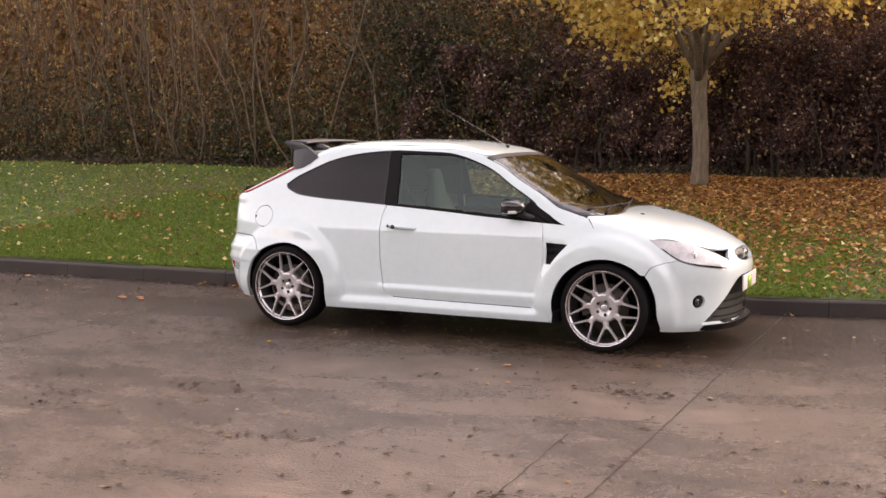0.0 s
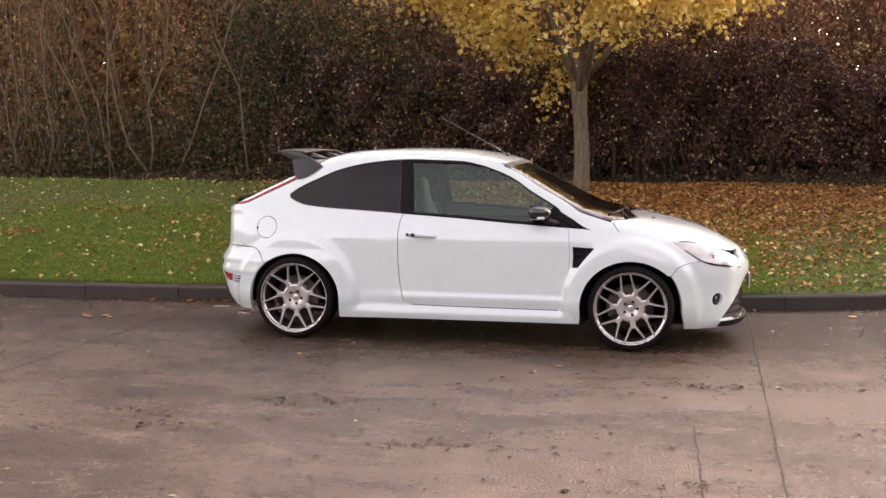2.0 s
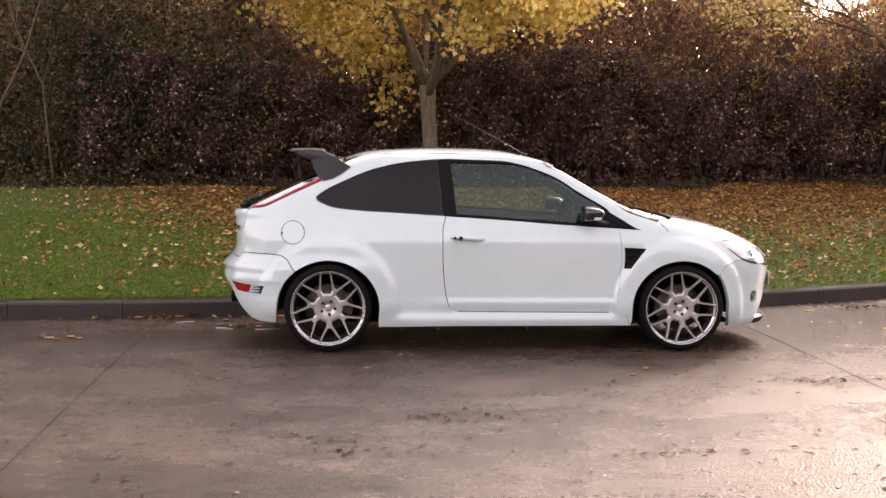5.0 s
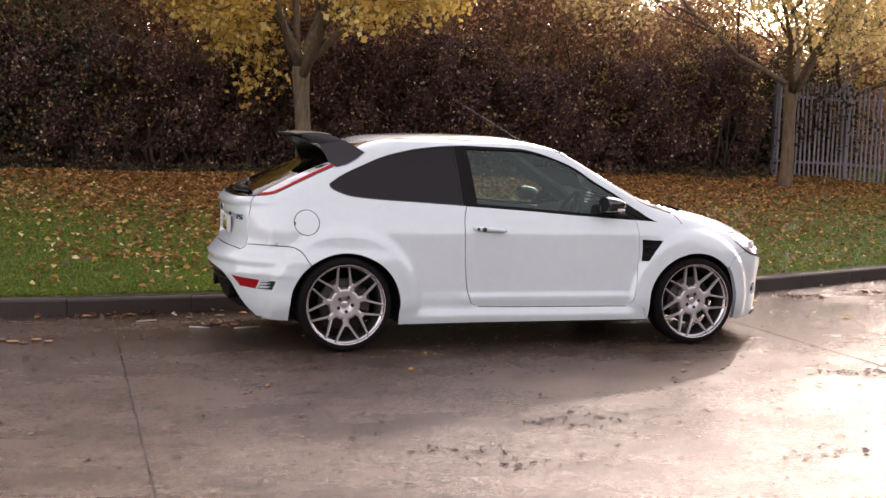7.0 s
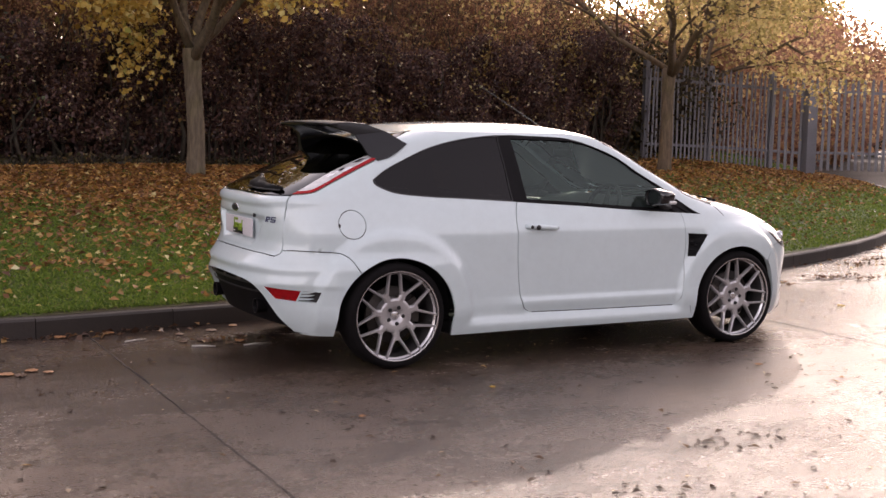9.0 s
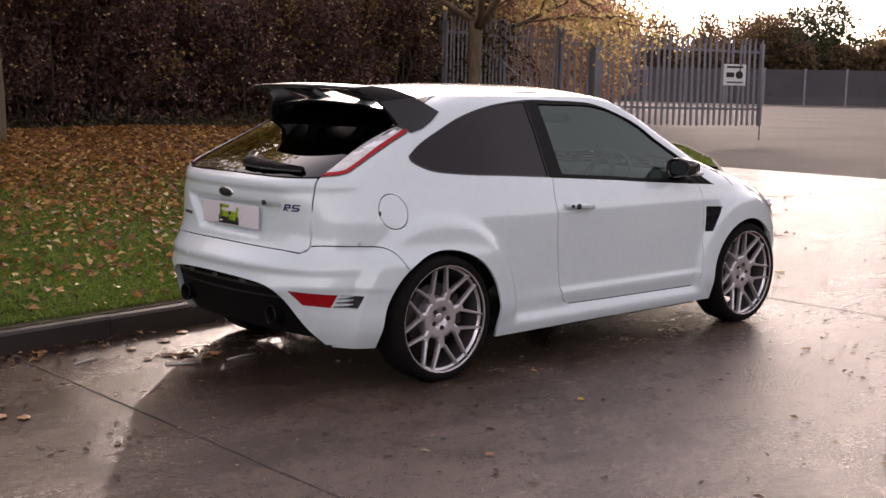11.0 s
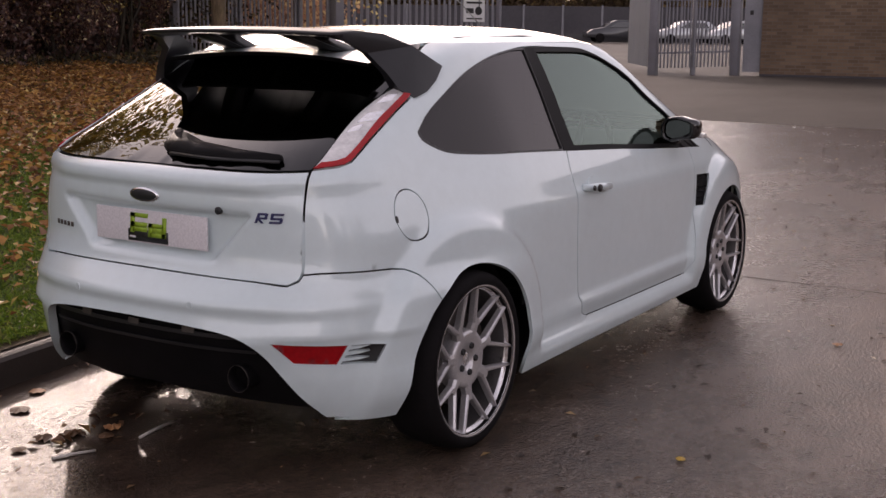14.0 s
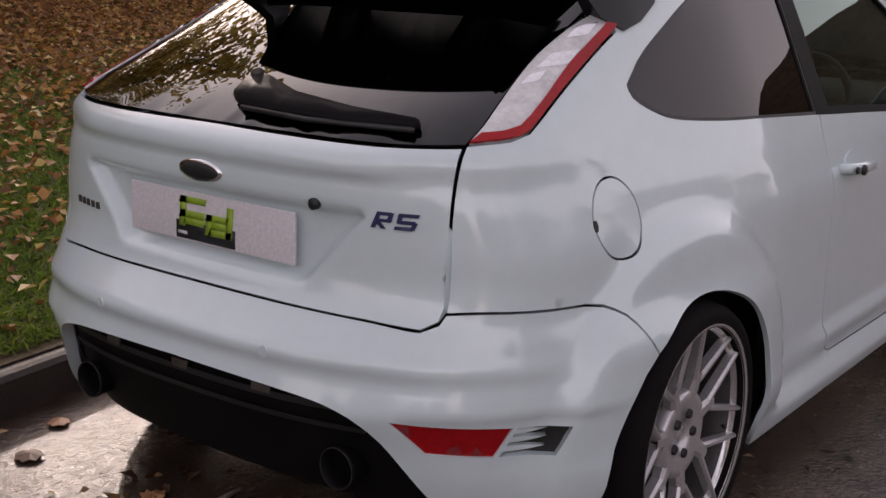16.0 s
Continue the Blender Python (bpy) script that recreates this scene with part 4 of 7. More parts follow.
def run_of(z):
    """The right half of the ring at height z, from the tail's middle to the nose's: chart lengths, x and y."""
    key = round(z, 4)
    if key not in RUNS:
        w, a, b = half_width(key), rear_end(key), nose_end(key)
        xm, xf = min(MID_REAR, mid_front(key)), mid_front(key)
        n, m = pow_rear(key), M_REAR
        h = np.linspace(0, 1, 121)
        t = np.unique(np.concatenate([h, np.maximum(1 - h ** m, 0) ** (1 / n)]))[::-1]
        x = xm - (xm - a) * t
        k = np.clip((x + 0.8) / -0.85, 0, 1)
        k = 1 - 0.074 * k * k * (3 - 2 * k) * smooth(0.60, 0.70, key) * (1 - smooth(1.25, 1.42, key))
        y = w * np.maximum(1 - t ** n, 0) ** (1 / m) * k
        n2, m2 = pow_nose(key), M_NOSE
        t2 = np.unique(np.concatenate([h, np.maximum(1 - h ** m2, 0) ** (1 / n2)]))
        x2, y2 = xf + (b - xf) * t2, w * np.maximum(1 - t2 ** n2, 0) ** (1 / m2)
        s1 = np.concatenate([[0], np.cumsum(np.hypot(np.diff(x), np.diff(y)))])
        s2 = np.concatenate([[0], np.cumsum(np.hypot(np.diff(x2), np.diff(y2)))])
        q = np.concatenate([s1 / s1[-1] * Q1, Q2 + s2 / s2[-1] * (Q3 - Q2)])
        RUNS[key] = q, np.concatenate([x, x2]), np.concatenate([y, y2]), len(x)
    return RUNS[key]


def S(x, z):
    """Chart point of the right flank at (x, z)."""
    q, xs, _, _ = run_of(z)
    return float(np.interp(x, xs, q)), z


def R(y, z):
    """Chart point of the tail at (y, z); y to the right is negative and charts as positive."""
    q, _, ys, k = run_of(z)
    j = int(np.argmax(ys[:k])) + 1
    s = float(np.interp(abs(y), ys[:j], q[:j]))
    return (s, z) if y <= 0 else (-s, z)


def N(y, z):
    """Chart point of the nose or windscreen at (y, z), counted back from the middle."""
    q, _, ys, k = run_of(z)
    s = Q3 - float(np.interp(abs(y), ys[k:][::-1], q[k:][::-1]))
    return (s, z) if y <= 0 else (-s, z)


def lay(s, z):
    q, xs, ys, _ = run_of(z)
    x, y = float(np.interp(s, q, xs)), float(np.interp(s, q, ys))
    return Vector((x, -y - flare(x, z) * min(1.0, y / 0.6), z))


def around(p, inset=0.0, shape=None):
    """From the chart (length from the tail's middle, height) to the skin."""
    v = lay(abs(p[0]), p[1])
    if p[0] < 0:
        v.y = -v.y
    return shape(v) if shape else v


def around_nose(p, inset=0.0, shape=None):
    v = lay(Q3 - abs(p[0]), p[1])
    if p[0] < 0:
        v.y = -v.y
    return shape(v) if shape else v


def curve(pts, step=0.03):
    """A smooth run through the points."""
    out = []
    n = len(pts)
    for i in range(n - 1):
        a, b, c, d = (Vector(pts[max(i - 1, 0)]), Vector(pts[i]), Vector(pts[i + 1]), Vector(pts[min(i + 2, n - 1)]))
        k = max(1, int((c - b).length / step))
        for j in range(k):
            t = j / k
            out.append(0.5 * (2 * b + (c - a) * t + (2 * a - 5 * b + 4 * c - d) * t * t + (3 * b - a - 3 * c + d) * t ** 3))
    out.append(Vector(pts[-1]))
    return out


def outline(*runs, step=0.03):
    """A closed outline of smooth runs that meet at corners."""
    out = []
    for r in runs:
        for v in curve(r, step):
            if not out or (v - out[-1]).length > 1e-4:
                out.append(v)
    if (out[0] - out[-1]).length < 1e-4:
        out.pop()
    return out


def within(p, poly):
    x, y, c = p[0], p[1], False
    j = len(poly) - 1
    for i in range(len(poly)):
        a, b = poly[i], poly[j]
        if (a[1] > y) != (b[1] > y) and x < (b[0] - a[0]) * (y - a[1]) / (b[1] - a[1]) + a[0]:
            c = not c
        j = i
    return c


def shrunk(poly, d):
    """The outline moved inwards by d."""
    n = len(poly)
    area = sum(poly[i][0] * poly[(i + 1) % n][1] - poly[(i + 1) % n][0] * poly[i][1] for i in range(n))
    s = 1 if area > 0 else -1
    out = []
    for i in range(n):
        a, b, c = Vector(poly[i - 1]), Vector(poly[i]), Vector(poly[(i + 1) % n])
        e, f = (b - a).normalized(), (c - b).normalized()
        nrm = Vector((-(e + f).y, (e + f).x))
        if nrm.length < 1e-6:
            nrm = Vector((-e.y, e.x))
        nrm.normalize()
        k = max(0.5, nrm.dot(Vector((-e.y, e.x))))
        out.append(b + nrm * s * d / k)
    return out


def panel(name, poly, to_skin, material, parent, label="", holes=(), step=0.03, depth=0.014, out=0.0, centre=(0, 0, 0.7), shape=None):
    """A curved sheet inside the outline, laid on the skin, with its edges folded inwards."""
    verts, edges = [], []
    for loop in (poly, *holes):
        k = len(verts)
        verts += [Vector((v[0], v[1])) for v in loop]
        edges += [(k + i, k + (i + 1) % len(loop)) for i in range(len(loop))]
    xs, ys = [v[0] for v in poly], [v[1] for v in poly]
    rim = [Vector((v[0], v[1])) for loop in (poly, *holes) for v in loop]
    rim_np = np.array([(v.x, v.y) for v in rim])
    row = 0
    y = min(ys) + step * 0.5
    while y < max(ys):
        x = min(xs) + step * (0.25 if row % 2 else 0.75)
        while x < max(xs):
            if within((x, y), poly) and not any(within((x, y), h) for h in holes):
                if np.min((rim_np[:, 0] - x) ** 2 + (rim_np[:, 1] - y) ** 2) > (0.5 * step) ** 2:
                    verts.append(Vector((x, y)))
            x += step
        y += step * 0.87
        row += 1
    vs, _, fs, *_ = delaunay_2d_cdt(verts, edges, [], 0, 1e-5)
    keep = []
    for f in fs:
        c = sum((vs[i] for i in f), Vector((0, 0))) / len(f)
        if within(c, poly) and not any(within(c, h) for h in holes):
            keep.append(f)
    pts = [to_skin(v, 0, shape) if shape else to_skin(v) for v in vs]
    mid = Vector(centre)
    faces, vote = [], 0.0
    for f in keep:
        u, v, w = (vs[i] for i in f[:3])
        turn = (v.x - u.x) * (w.y - u.y) - (v.y - u.y) * (w.x - u.x)
        f = tuple(f) if turn > 0 else tuple(f)[::-1]
        a, b, c = (pts[i] for i in f[:3])
        vote += (b - a).cross(c - a).dot(a - mid)
        faces.append(f)
    if vote < 0:
        faces = [f[::-1] for f in faces]
    normal = [Vector() for _ in pts]
    count = {}
    for f in faces:
        a, b, c = (pts[i] for i in f[:3])
        nrm = (b - a).cross(c - a)
        for i in f:
            normal[i] += nrm
        for i in range(len(f)):
            e = (f[i], f[(i + 1) % len(f)])
            count[e] = count.get(e, 0) + 1
    normal = [n.normalized() if n.length else Vector((0, 0, 1)) for n in normal]
    top = [p + n * out for p, n in zip(pts, normal)]
    body = list(top)
    fin = list(faces)
    remap = {}
    for (a, b) in list(count):
        if (b, a) not in count:
            for i in (a, b):
                if i not in remap:
                    remap[i] = len(body)
                    body.append(top[i])
                    body.append(top[i] - normal[i] * depth)
            fin.append((remap[b], remap[a], remap[a] + 1, remap[b] + 1))
    used = sorted({i for f in fin for i in f})
    back = {i: k for k, i in enumerate(used)}
    return mesh_part(name, [body[i] for i in used], [tuple(back[i] for i in f) for f in fin], material, parent, label, flat=False)


def strip(name, pts, to_skin, width, material, parent, label="", out=0.0015, shape=None):
    """A narrow ribbon on the skin along a run of chart points."""
    run = curve(pts, 0.02)
    loop = []
    for i, p in enumerate(run):
        d = (run[min(i + 1, len(run) - 1)] - run[max(i - 1, 0)]).normalized()
        loop.append(p + Vector((-d.y, d.x)) * width / 2)
    for i in range(len(run) - 1, -1, -1):
        d = (run[min(i + 1, len(run) - 1)] - run[max(i - 1, 0)]).normalized()
        loop.append(run[i] - Vector((-d.y, d.x)) * width / 2)
    return panel(name, loop, to_skin, material, parent, label, step=1.0, depth=0.004, out=out, shape=shape)


def arch(hx, a0, a1, r=0.372, n=26, squash=0.935):
    """The wheel opening's edge, from angle a0 to a1 (degrees, 0 forward, 90 up)."""
    return [S(hx + r * math.cos(radians(a0 + (a1 - a0) * i / n)), HUB_Z + r * (squash if math.sin(radians(a0 + (a1 - a0) * i / n)) > 0 else 1.0) * math.sin(radians(a0 + (a1 - a0) * i / n))) for i in range(n + 1)]


# ---- the parked car ----
def side_panels(car):
    g = 0.0028
    dlo_top = [(0.985, 0.894), (0.889, 0.940), (0.663, 1.092), (0.44, 1.228), (0.235, 1.326), (0.07, 1.375), (-0.124, 1.396), (-0.41, 1.404),
               (-0.63, 1.392), (-0.838, 1.363), (-1.045, 1.308), (-1.249, 1.219), (-1.35, 1.166), (-1.412, 1.122)]
    dlo_low = [(-1.412, 1.122), (-1.405, 1.094), (-1.345, 1.062), (-1.253, 1.037), (-1.05, 1.019), (-0.844, 1.009), (-0.48, 0.988)]
    door_rear = [(-0.462, 0.987), (-0.486, 0.90), (-0.488, 0.70), (-0.475, 0.50), (-0.458, 0.39), (-0.43, 0.318), (-0.375, 0.296)]
    door_low = [(-0.375, 0.296), (0.0, 0.291), (0.75, 0.287)]
    door_front = [(0.75, 0.287), (0.79, 0.33), (0.812, 0.45), (0.828, 0.60), (0.830, 0.78), (0.812, 0.905)]
    fender_top = [(0.812, 0.905), (0.985, 0.894)]
    door_top = [(0.812, 0.905), (0.42, 0.929), (0.0, 0.959), (-0.462, 0.987)]

    def s(pts, dx=0.0):
        return [S(x + dx, z) for x, z in pts]

    lamp_edge = [R(-0.604, 1.026), R(-0.632, 1.030), S(-1.822, 1.034), S(-1.772, 1.046), S(-1.645, 1.106), S(-1.47, 1.188), S(-1.372, 1.232)]
    seam = [R(-0.611, 0.703), R(-0.69, 0.708), S(-1.70, 0.701), S(-1.645, 0.688), S(-1.605, 0.655), S(-1.559, 0.5865)]
    rear_arch = arch(-1.32, 130, 0, 0.372) + [S(-0.953, 0.24), S(-0.953, 0.182)]
    side = outline(
        [R(-0.611, 0.715), R(-0.608, 0.86), R(-0.604, 1.026)],
        lamp_edge,
        [S(-1.372, 1.232), R(-0.572, 1.275), R(-0.552, 1.33), R(-0.52, 1.39), R(-0.50, 1.418)],
        [R(-0.50, 1.418), S(-0.95, 1.418), S(-0.4, 1.419), S(0.02, 1.414)],
        [S(0.02, 1.414), S(0.13, 1.404), S(0.30, 1.362), S(0.47, 1.280), S(0.688, 1.154), S(0.905, 1.022), S(1.08, 0.962)],
        [S(1.08, 0.962), S(1.15, 0.94)], [S(1.15, 0.94), S(0.985, 0.894)],
        s(dlo_top), s(dlo_low), s([(-0.48, 0.988), (-0.462 - g, 0.987)]), s(door_rear, -g), [S(x, z - g) for x, z in door_low],
        [S(0.75, 0.284), S(0.865, 0.280)], [S(0.865, 0.280), S(0.899, 0.19)],
        [S(0.899, 0.192), S(0.3, 0.190), S(-0.4, 0.188), S(-0.953, 0.182)],
        rear_arch[::-1][1:],
        [(p[0], p[1] + g) for p in seam][::-1], step=0.025)
    cap = [S(-1.577 + 0.081 * math.cos(a), 0.862 + 0.081 * math.sin(a)) for a in np.linspace(0, math.tau, 40)[:-1]]
    cap_hole = [S(-1.577 + 0.0858 * math.cos(a), 0.862 + 0.0858 * math.sin(a)) for a in np.linspace(0, math.tau, 40)[:-1]]
    made = [panel("body_side", side, around, PAINT, car, "", [cap_hole], 0.028)]
    lid = panel("fuel_cap", cap, around, PAINT, car, "round white fuel filler flap", step=0.03)
    made.append(lid)
    notch = [S(-1.656 + 0.007 * math.cos(a), 0.856 + 0.012 * math.sin(a)) for a in np.linspace(0, math.tau, 14)[:-1]]
    panel("finger_notch", notch, around, BLACK, lid, "dark finger notch", step=0.02, depth=0.003, out=0.002)
    door = outline([S(x + g, z) for x, z in door_rear], [S(x, z + g) for x, z in door_low], [S(x - g, z) for x, z in door_front], s([(x, z - 0.001) for x, z in door_top]), step=0.025)
    d = panel("door", door, around, PAINT, car, "", step=0.015)
    made.append(d)
    fender = outline(s(door_front), s(fender_top), [S(0.985, 0.894), S(1.15, 0.94)],
                     [S(1.15, 0.94), S(1.30, 0.905), S(1.45, 0.860), S(1.575, 0.814)],
                     [S(1.575, 0.814), S(1.68, 0.742), S(1.778, 0.672)],
                     [S(1.778, 0.672), S(1.68, 0.650), S(1.615, 0.622), S(1.579, 0.566)],
                     arch(1.288, 40, 180, 0.376)[1:] + [S(0.914, 0.24), S(0.905, 0.188)], [S(0.902, 0.19), S(0.868, 0.280)], [S(0.868, 0.280), S(0.75, 0.284)], step=0.025)
    vent = outline(s([(0.852, 0.768), (1.016, 0.760)]), s([(1.016, 0.760), (0.955, 0.690), (0.898, 0.614)]), s([(0.898, 0.614), (0.852, 0.612)]), s([(0.852, 0.612), (0.852, 0.768)]))
    f = panel("front_wing", fender, around, PAINT, car, "", [vent], 0.028)
    made.append(f)
    v = panel("wing_vent", vent, around, MATT_BLACK, car, "dark triangular wing vent", step=0.04, out=-0.016)
    made.append(v)
    for k in range(5):
        z = 0.745 - 0.027 * k
        strip("vent_slat", s([(0.858, z), (0.99 - 0.024 * k, z - 0.006)]), around, 0.005, MATT_BLACK, v, out=-0.010)
    # short shut line behind the hood
    made.append(strip("shut_line", [S(1.14, 0.943), S(1.165, 0.915), S(1.19, 0.880)], around, 0.004, LINER, car))
    # windows
    quarter = outline(s([(-0.485, 0.990), (-0.50, 1.2), (-0.515, 1.396)]), s([(-0.515, 1.396)] + [p for p in dlo_top if p[0] < -0.55]), s(dlo_low[:-1] + [(-0.485, 0.990)]))
    made.append(panel("quarter_window", shrunk(quarter, 0.006), around, DARKGLASS, car, "dark privacy glass quarter window", step=0.06, depth=0.004, out=-0.006))
    made.append(panel("window_trim", quarter, around, BLACK, car, "", [shrunk(quarter, 0.007)], 0.5, depth=0.010, out=0.0005))
    pillar = outline(s([(-0.480, 0.988), (-0.497, 1.2), (-0.512, 1.396)]), s([(-0.512, 1.396), (-0.46, 1.400), (-0.437, 1.400)]), s([(-0.437, 1.400), (-0.416, 1.2), (-0.400, 0.983)]), s([(-0.400, 0.983), (-0.48, 0.988)]))
    made.append(panel("door_pillar_cover", pillar, around, MATT_BLACK, car, "black pillar cover", step=0.06, out=0.001))
    glass = outline(s([(-0.400, 0.983), (-0.416, 1.2), (-0.437, 1.400)]), s([(-0.437, 1.400)] + [p for p in dlo_top[::-1] if -0.3 < p[0] < 0.75] + [(0.74, 1.041)]),
                    s([(0.74, 1.041), (0.70, 0.96), (0.695, 0.915)]), s([(0.695, 0.915), (0.42, 0.930), (0.0, 0.960), (-0.400, 0.983)]))
    inner = shrunk(glass, 0.020)
    made.append(panel("door_window", inner, around, CARGLASS, car, "lightly tinted door window", step=0.08, depth=0.004, out=-0.010))
    made.append(panel("window_frame", glass, around, MATT_BLACK, car, "", [shrunk(glass, 0.021)], 0.5, depth=0.014, out=0.0005))
    sail = outline(s([(0.74, 1.041), (0.889, 0.940), (0.985, 0.894)]), s([(0.985, 0.894), (0.695, 0.913)]), s([(0.695, 0.913), (0.70, 0.96), (0.74, 1.041)]))
    made.append(panel("mirror_mount", sail, around, MATT_BLACK, car, "black triangular mirror mount", step=0.06, out=0.0))
    # bright crease strips and door handle
    grip = empty("door_handle")
    grip.parent = car
    gb = bmesh.new()
    yo = -0.853
    tube_bm([(-0.425, yo + 0.005, 0.836), (-0.40, yo - 0.028, 0.836), (-0.31, yo - 0.036, 0.832), (-0.22, yo - 0.028, 0.826), (-0.185, yo + 0.005, 0.823)], [0.012, 0.014, 0.014, 0.013, 0.009], 10, gb)
    for v2 in gb.verts:
        v2.co.z = 0.83 + (v2.co.z - 0.83) * 1.15
    part("grip", gb, PAINT, grip)
    cup = [S(-0.30 + 0.075 * math.cos(a), 0.845 + 0.030 * math.sin(a)) for a in np.linspace(0, math.tau, 24)[:-1]]
    panel("recess_cup", cup, around, PAINT, grip, step=0.03, depth=0.004, out=0.004)
    kb = lathe_bm([(0.0005, -0.008), (0.015, -0.008), (0.016, 0.0)], (-0.362, yo - 0.046, 0.833), 14)
    part("key_lock", kb, BLACK, grip, "small black key lock")
    kb = lathe_bm([(0.0005, -0.006), (0.010, -0.006), (0.011, 0.0)], (-0.405, yo - 0.042, 0.836), 12)
    part("handle_button", kb, BLACK, grip)
    for o in made:
        m = mirrored(o)
        for ch in o.children:
            c = mirrored(ch)
            c.parent = m
    gl = empty("door_handle")
    gl.parent = car
    for ch in grip.children:
        mirrored(ch).parent = gl


def recess(v):
    """The number plate's hollow and the lip of the tailgate."""
    k = smooth(0.716, 0.740, v.z) * (1 - smooth(0.880, 0.892, v.z))
    half = 0.285 + (v.z - 0.72) * 0.95
    k *= 1 - smooth(half - 0.03, half + 0.01, abs(v.y))
    v.x += 0.034 * k
    lip = smooth(0.948, 0.968, v.z) * (1 - smooth(1.0, 1.025, v.z))
    v.x -= 0.017 * lip * (1 - smooth(0.40, 0.57, abs(v.y)))
    return v


def tail(car):
    bottom = [R(0.600, 0.668), R(0.45, 0.678), R(0.2, 0.682), R(0.0, 0.683), R(-0.2, 0.682), R(-0.45, 0.678), R(-0.600, 0.668)]
    edge = [R(-0.603, 0.70), R(-0.601, 0.86), R(-0.598, 1.022)]
    brow = [R(-0.598, 1.022), R(-0.45, 1.017), R(-0.2, 1.018), R(0.0, 1.02), R(0.2, 1.018), R(0.45, 1.017), R(0.598, 1.022)]
    gate = outline(bottom[1:-1], [bottom[-2], R(-0.57, 0.671)], [R(-0.57, 0.671), R(-0.598, 0.688), R(-0.604, 0.715)], edge[1:], brow, [R(0.598, 1.022), R(0.601, 0.86), R(0.604, 0.715)],
                   [R(0.604, 0.715), R(0.598, 0.688), R(0.57, 0.671)], [R(0.57, 0.671), bottom[1]], step=0.02)
    t = panel("tailgate", gate, around, PAINT, car, "", step=0.0135, shape=recess)
    side = [R(-0.598, 1.030), R(-0.597, 1.059), R(-0.574, 1.116), R(-0.553, 1.182), R(-0.556, 1.238), R(-0.552, 1.30), R(-0.525, 1.37), R(-0.49, 1.412)]
    glass = outline([R(0.598, 1.030), R(0.45, 1.024), R(0.2, 1.025), R(-0.2, 1.025), R(-0.45, 1.024), R(-0.598, 1.030)], side,
                    [R(-0.49, 1.412), R(-0.2, 1.414), R(0.2, 1.414), R(0.49, 1.412)], [(-p[0], p[1]) for p in side[::-1]], step=0.02)
    panel("rear_window", glass, around, REARGLASS, t, "dark tinted rear window", step=0.035, depth=0.004)
    # tail lamps
    for k in (1, -1):
        o = [R(-0.604, 1.030), R(-0.632, 1.034), S(-1.822, 1.038), S(-1.772, 1.050), S(-1.645, 1.110), S(-1.47, 1.192), S(-1.376, 1.236), S(-1.345, 1.258)]
        i = [R(-0.603, 1.033), R(-0.601, 1.059), R(-0.578, 1.116), R(-0.557, 1.182), R(-0.560, 1.238), R(-0.574, 1.268)]
        shape = outline([(k * p[0], p[1]) for p in o], [(k * o[-1][0], o[-1][1]), (k * i[-1][0], i[-1][1])], [(k * p[0], p[1]) for p in i[::-1]], step=0.02)
        lamp = panel("tail_lamp", shape, around, CLEAR_LENS, car, "clear tail lamp with a red outer edge", step=0.02, out=0.003)
        inn = [R(-0.610, 1.046), R(-0.638, 1.050), S(-1.782, 1.058), S(-1.690, 1.100), S(-1.55, 1.170), S(-1.40, 1.240), S(-1.358, 1.262)]
        red = outline([(k * p[0], p[1]) for p in o], [(k * o[-1][0], o[-1][1]), (k * inn[-1][0], inn[-1][1])], [(k * p[0], p[1]) for p in inn[::-1]], step=0.02)
        panel("red_edge", red, around, RED_LENS, lamp, "glossy red lamp edge", step=0.02, depth=0.006, out=0.008)
        for ya, yb, za, zb in ((-0.580, -0.618, 1.158, 1.186), (-0.584, -0.606, 1.128, 1.146), (-0.572, -0.600, 1.215, 1.240)):
            c4 = [R(ya, za), R(yb, za + 0.008), R(yb + 0.006, zb + 0.008), R(ya + 0.002, zb)]
            c4 = [(k * u, w) for u, w in c4]
            q = outline(*[[c4[j], c4[(j + 1) % 4]] for j in range(4)])
            panel("reflector_cell", q, around, CHROME, lamp, "bright reflector cell", step=0.04, depth=0.003, out=0.0045)
    # rear bumper
    arch_r = [S(-1.562, 0.585)] + arch(-1.32, 139, 180, 0.372, 6) + [S(-1.697, 0.208)]
    low = [S(-1.697, 0.208), S(-1.78, 0.208), S(-1.86, 0.212), R(-0.70, 0.219), R(-0.645, 0.224)]
    cut = [R(-0.645, 0.224), R(-0.602, 0.300), R(-0.562, 0.372), R(-0.522, 0.436), R(-0.485, 0.476), R(-0.44, 0.500), R(-0.36, 0.516), R(-0.2, 0.527), R(0.0, 0.531)]
    seam = [R(-0.611, 0.700), R(-0.69, 0.705), S(-1.70, 0.698), S(-1.646, 0.685), S(-1.608, 0.653), S(-1.562, 0.585)]
    top = [R(0.0, 0.678), R(-0.2, 0.677), R(-0.45, 0.673), R(-0.572, 0.665), R(-0.602, 0.680), R(-0.611, 0.700)]
    half = [top, seam, arch_r, low, cut]
    other = [[(-p[0], p[1]) for p in run[::-1]] for run in half[::-1]]
    bump = outline(*half, *other, step=0.022)
    red = [R(-0.545, 0.489), R(-0.736, 0.477), R(-0.705, 0.412), R(-0.600, 0.420)]
    slot = [R(-0.742, 0.476), R(-0.787, 0.473), R(-0.768, 0.411), R(-0.712, 0.412)]
    quads = [outline(*[[q[i], q[(i + 1) % 4]] for i in range(4)], step=0.02) for q in (red, slot, [(-a, b) for a, b in red], [(-a, b) for a, b in slot])]
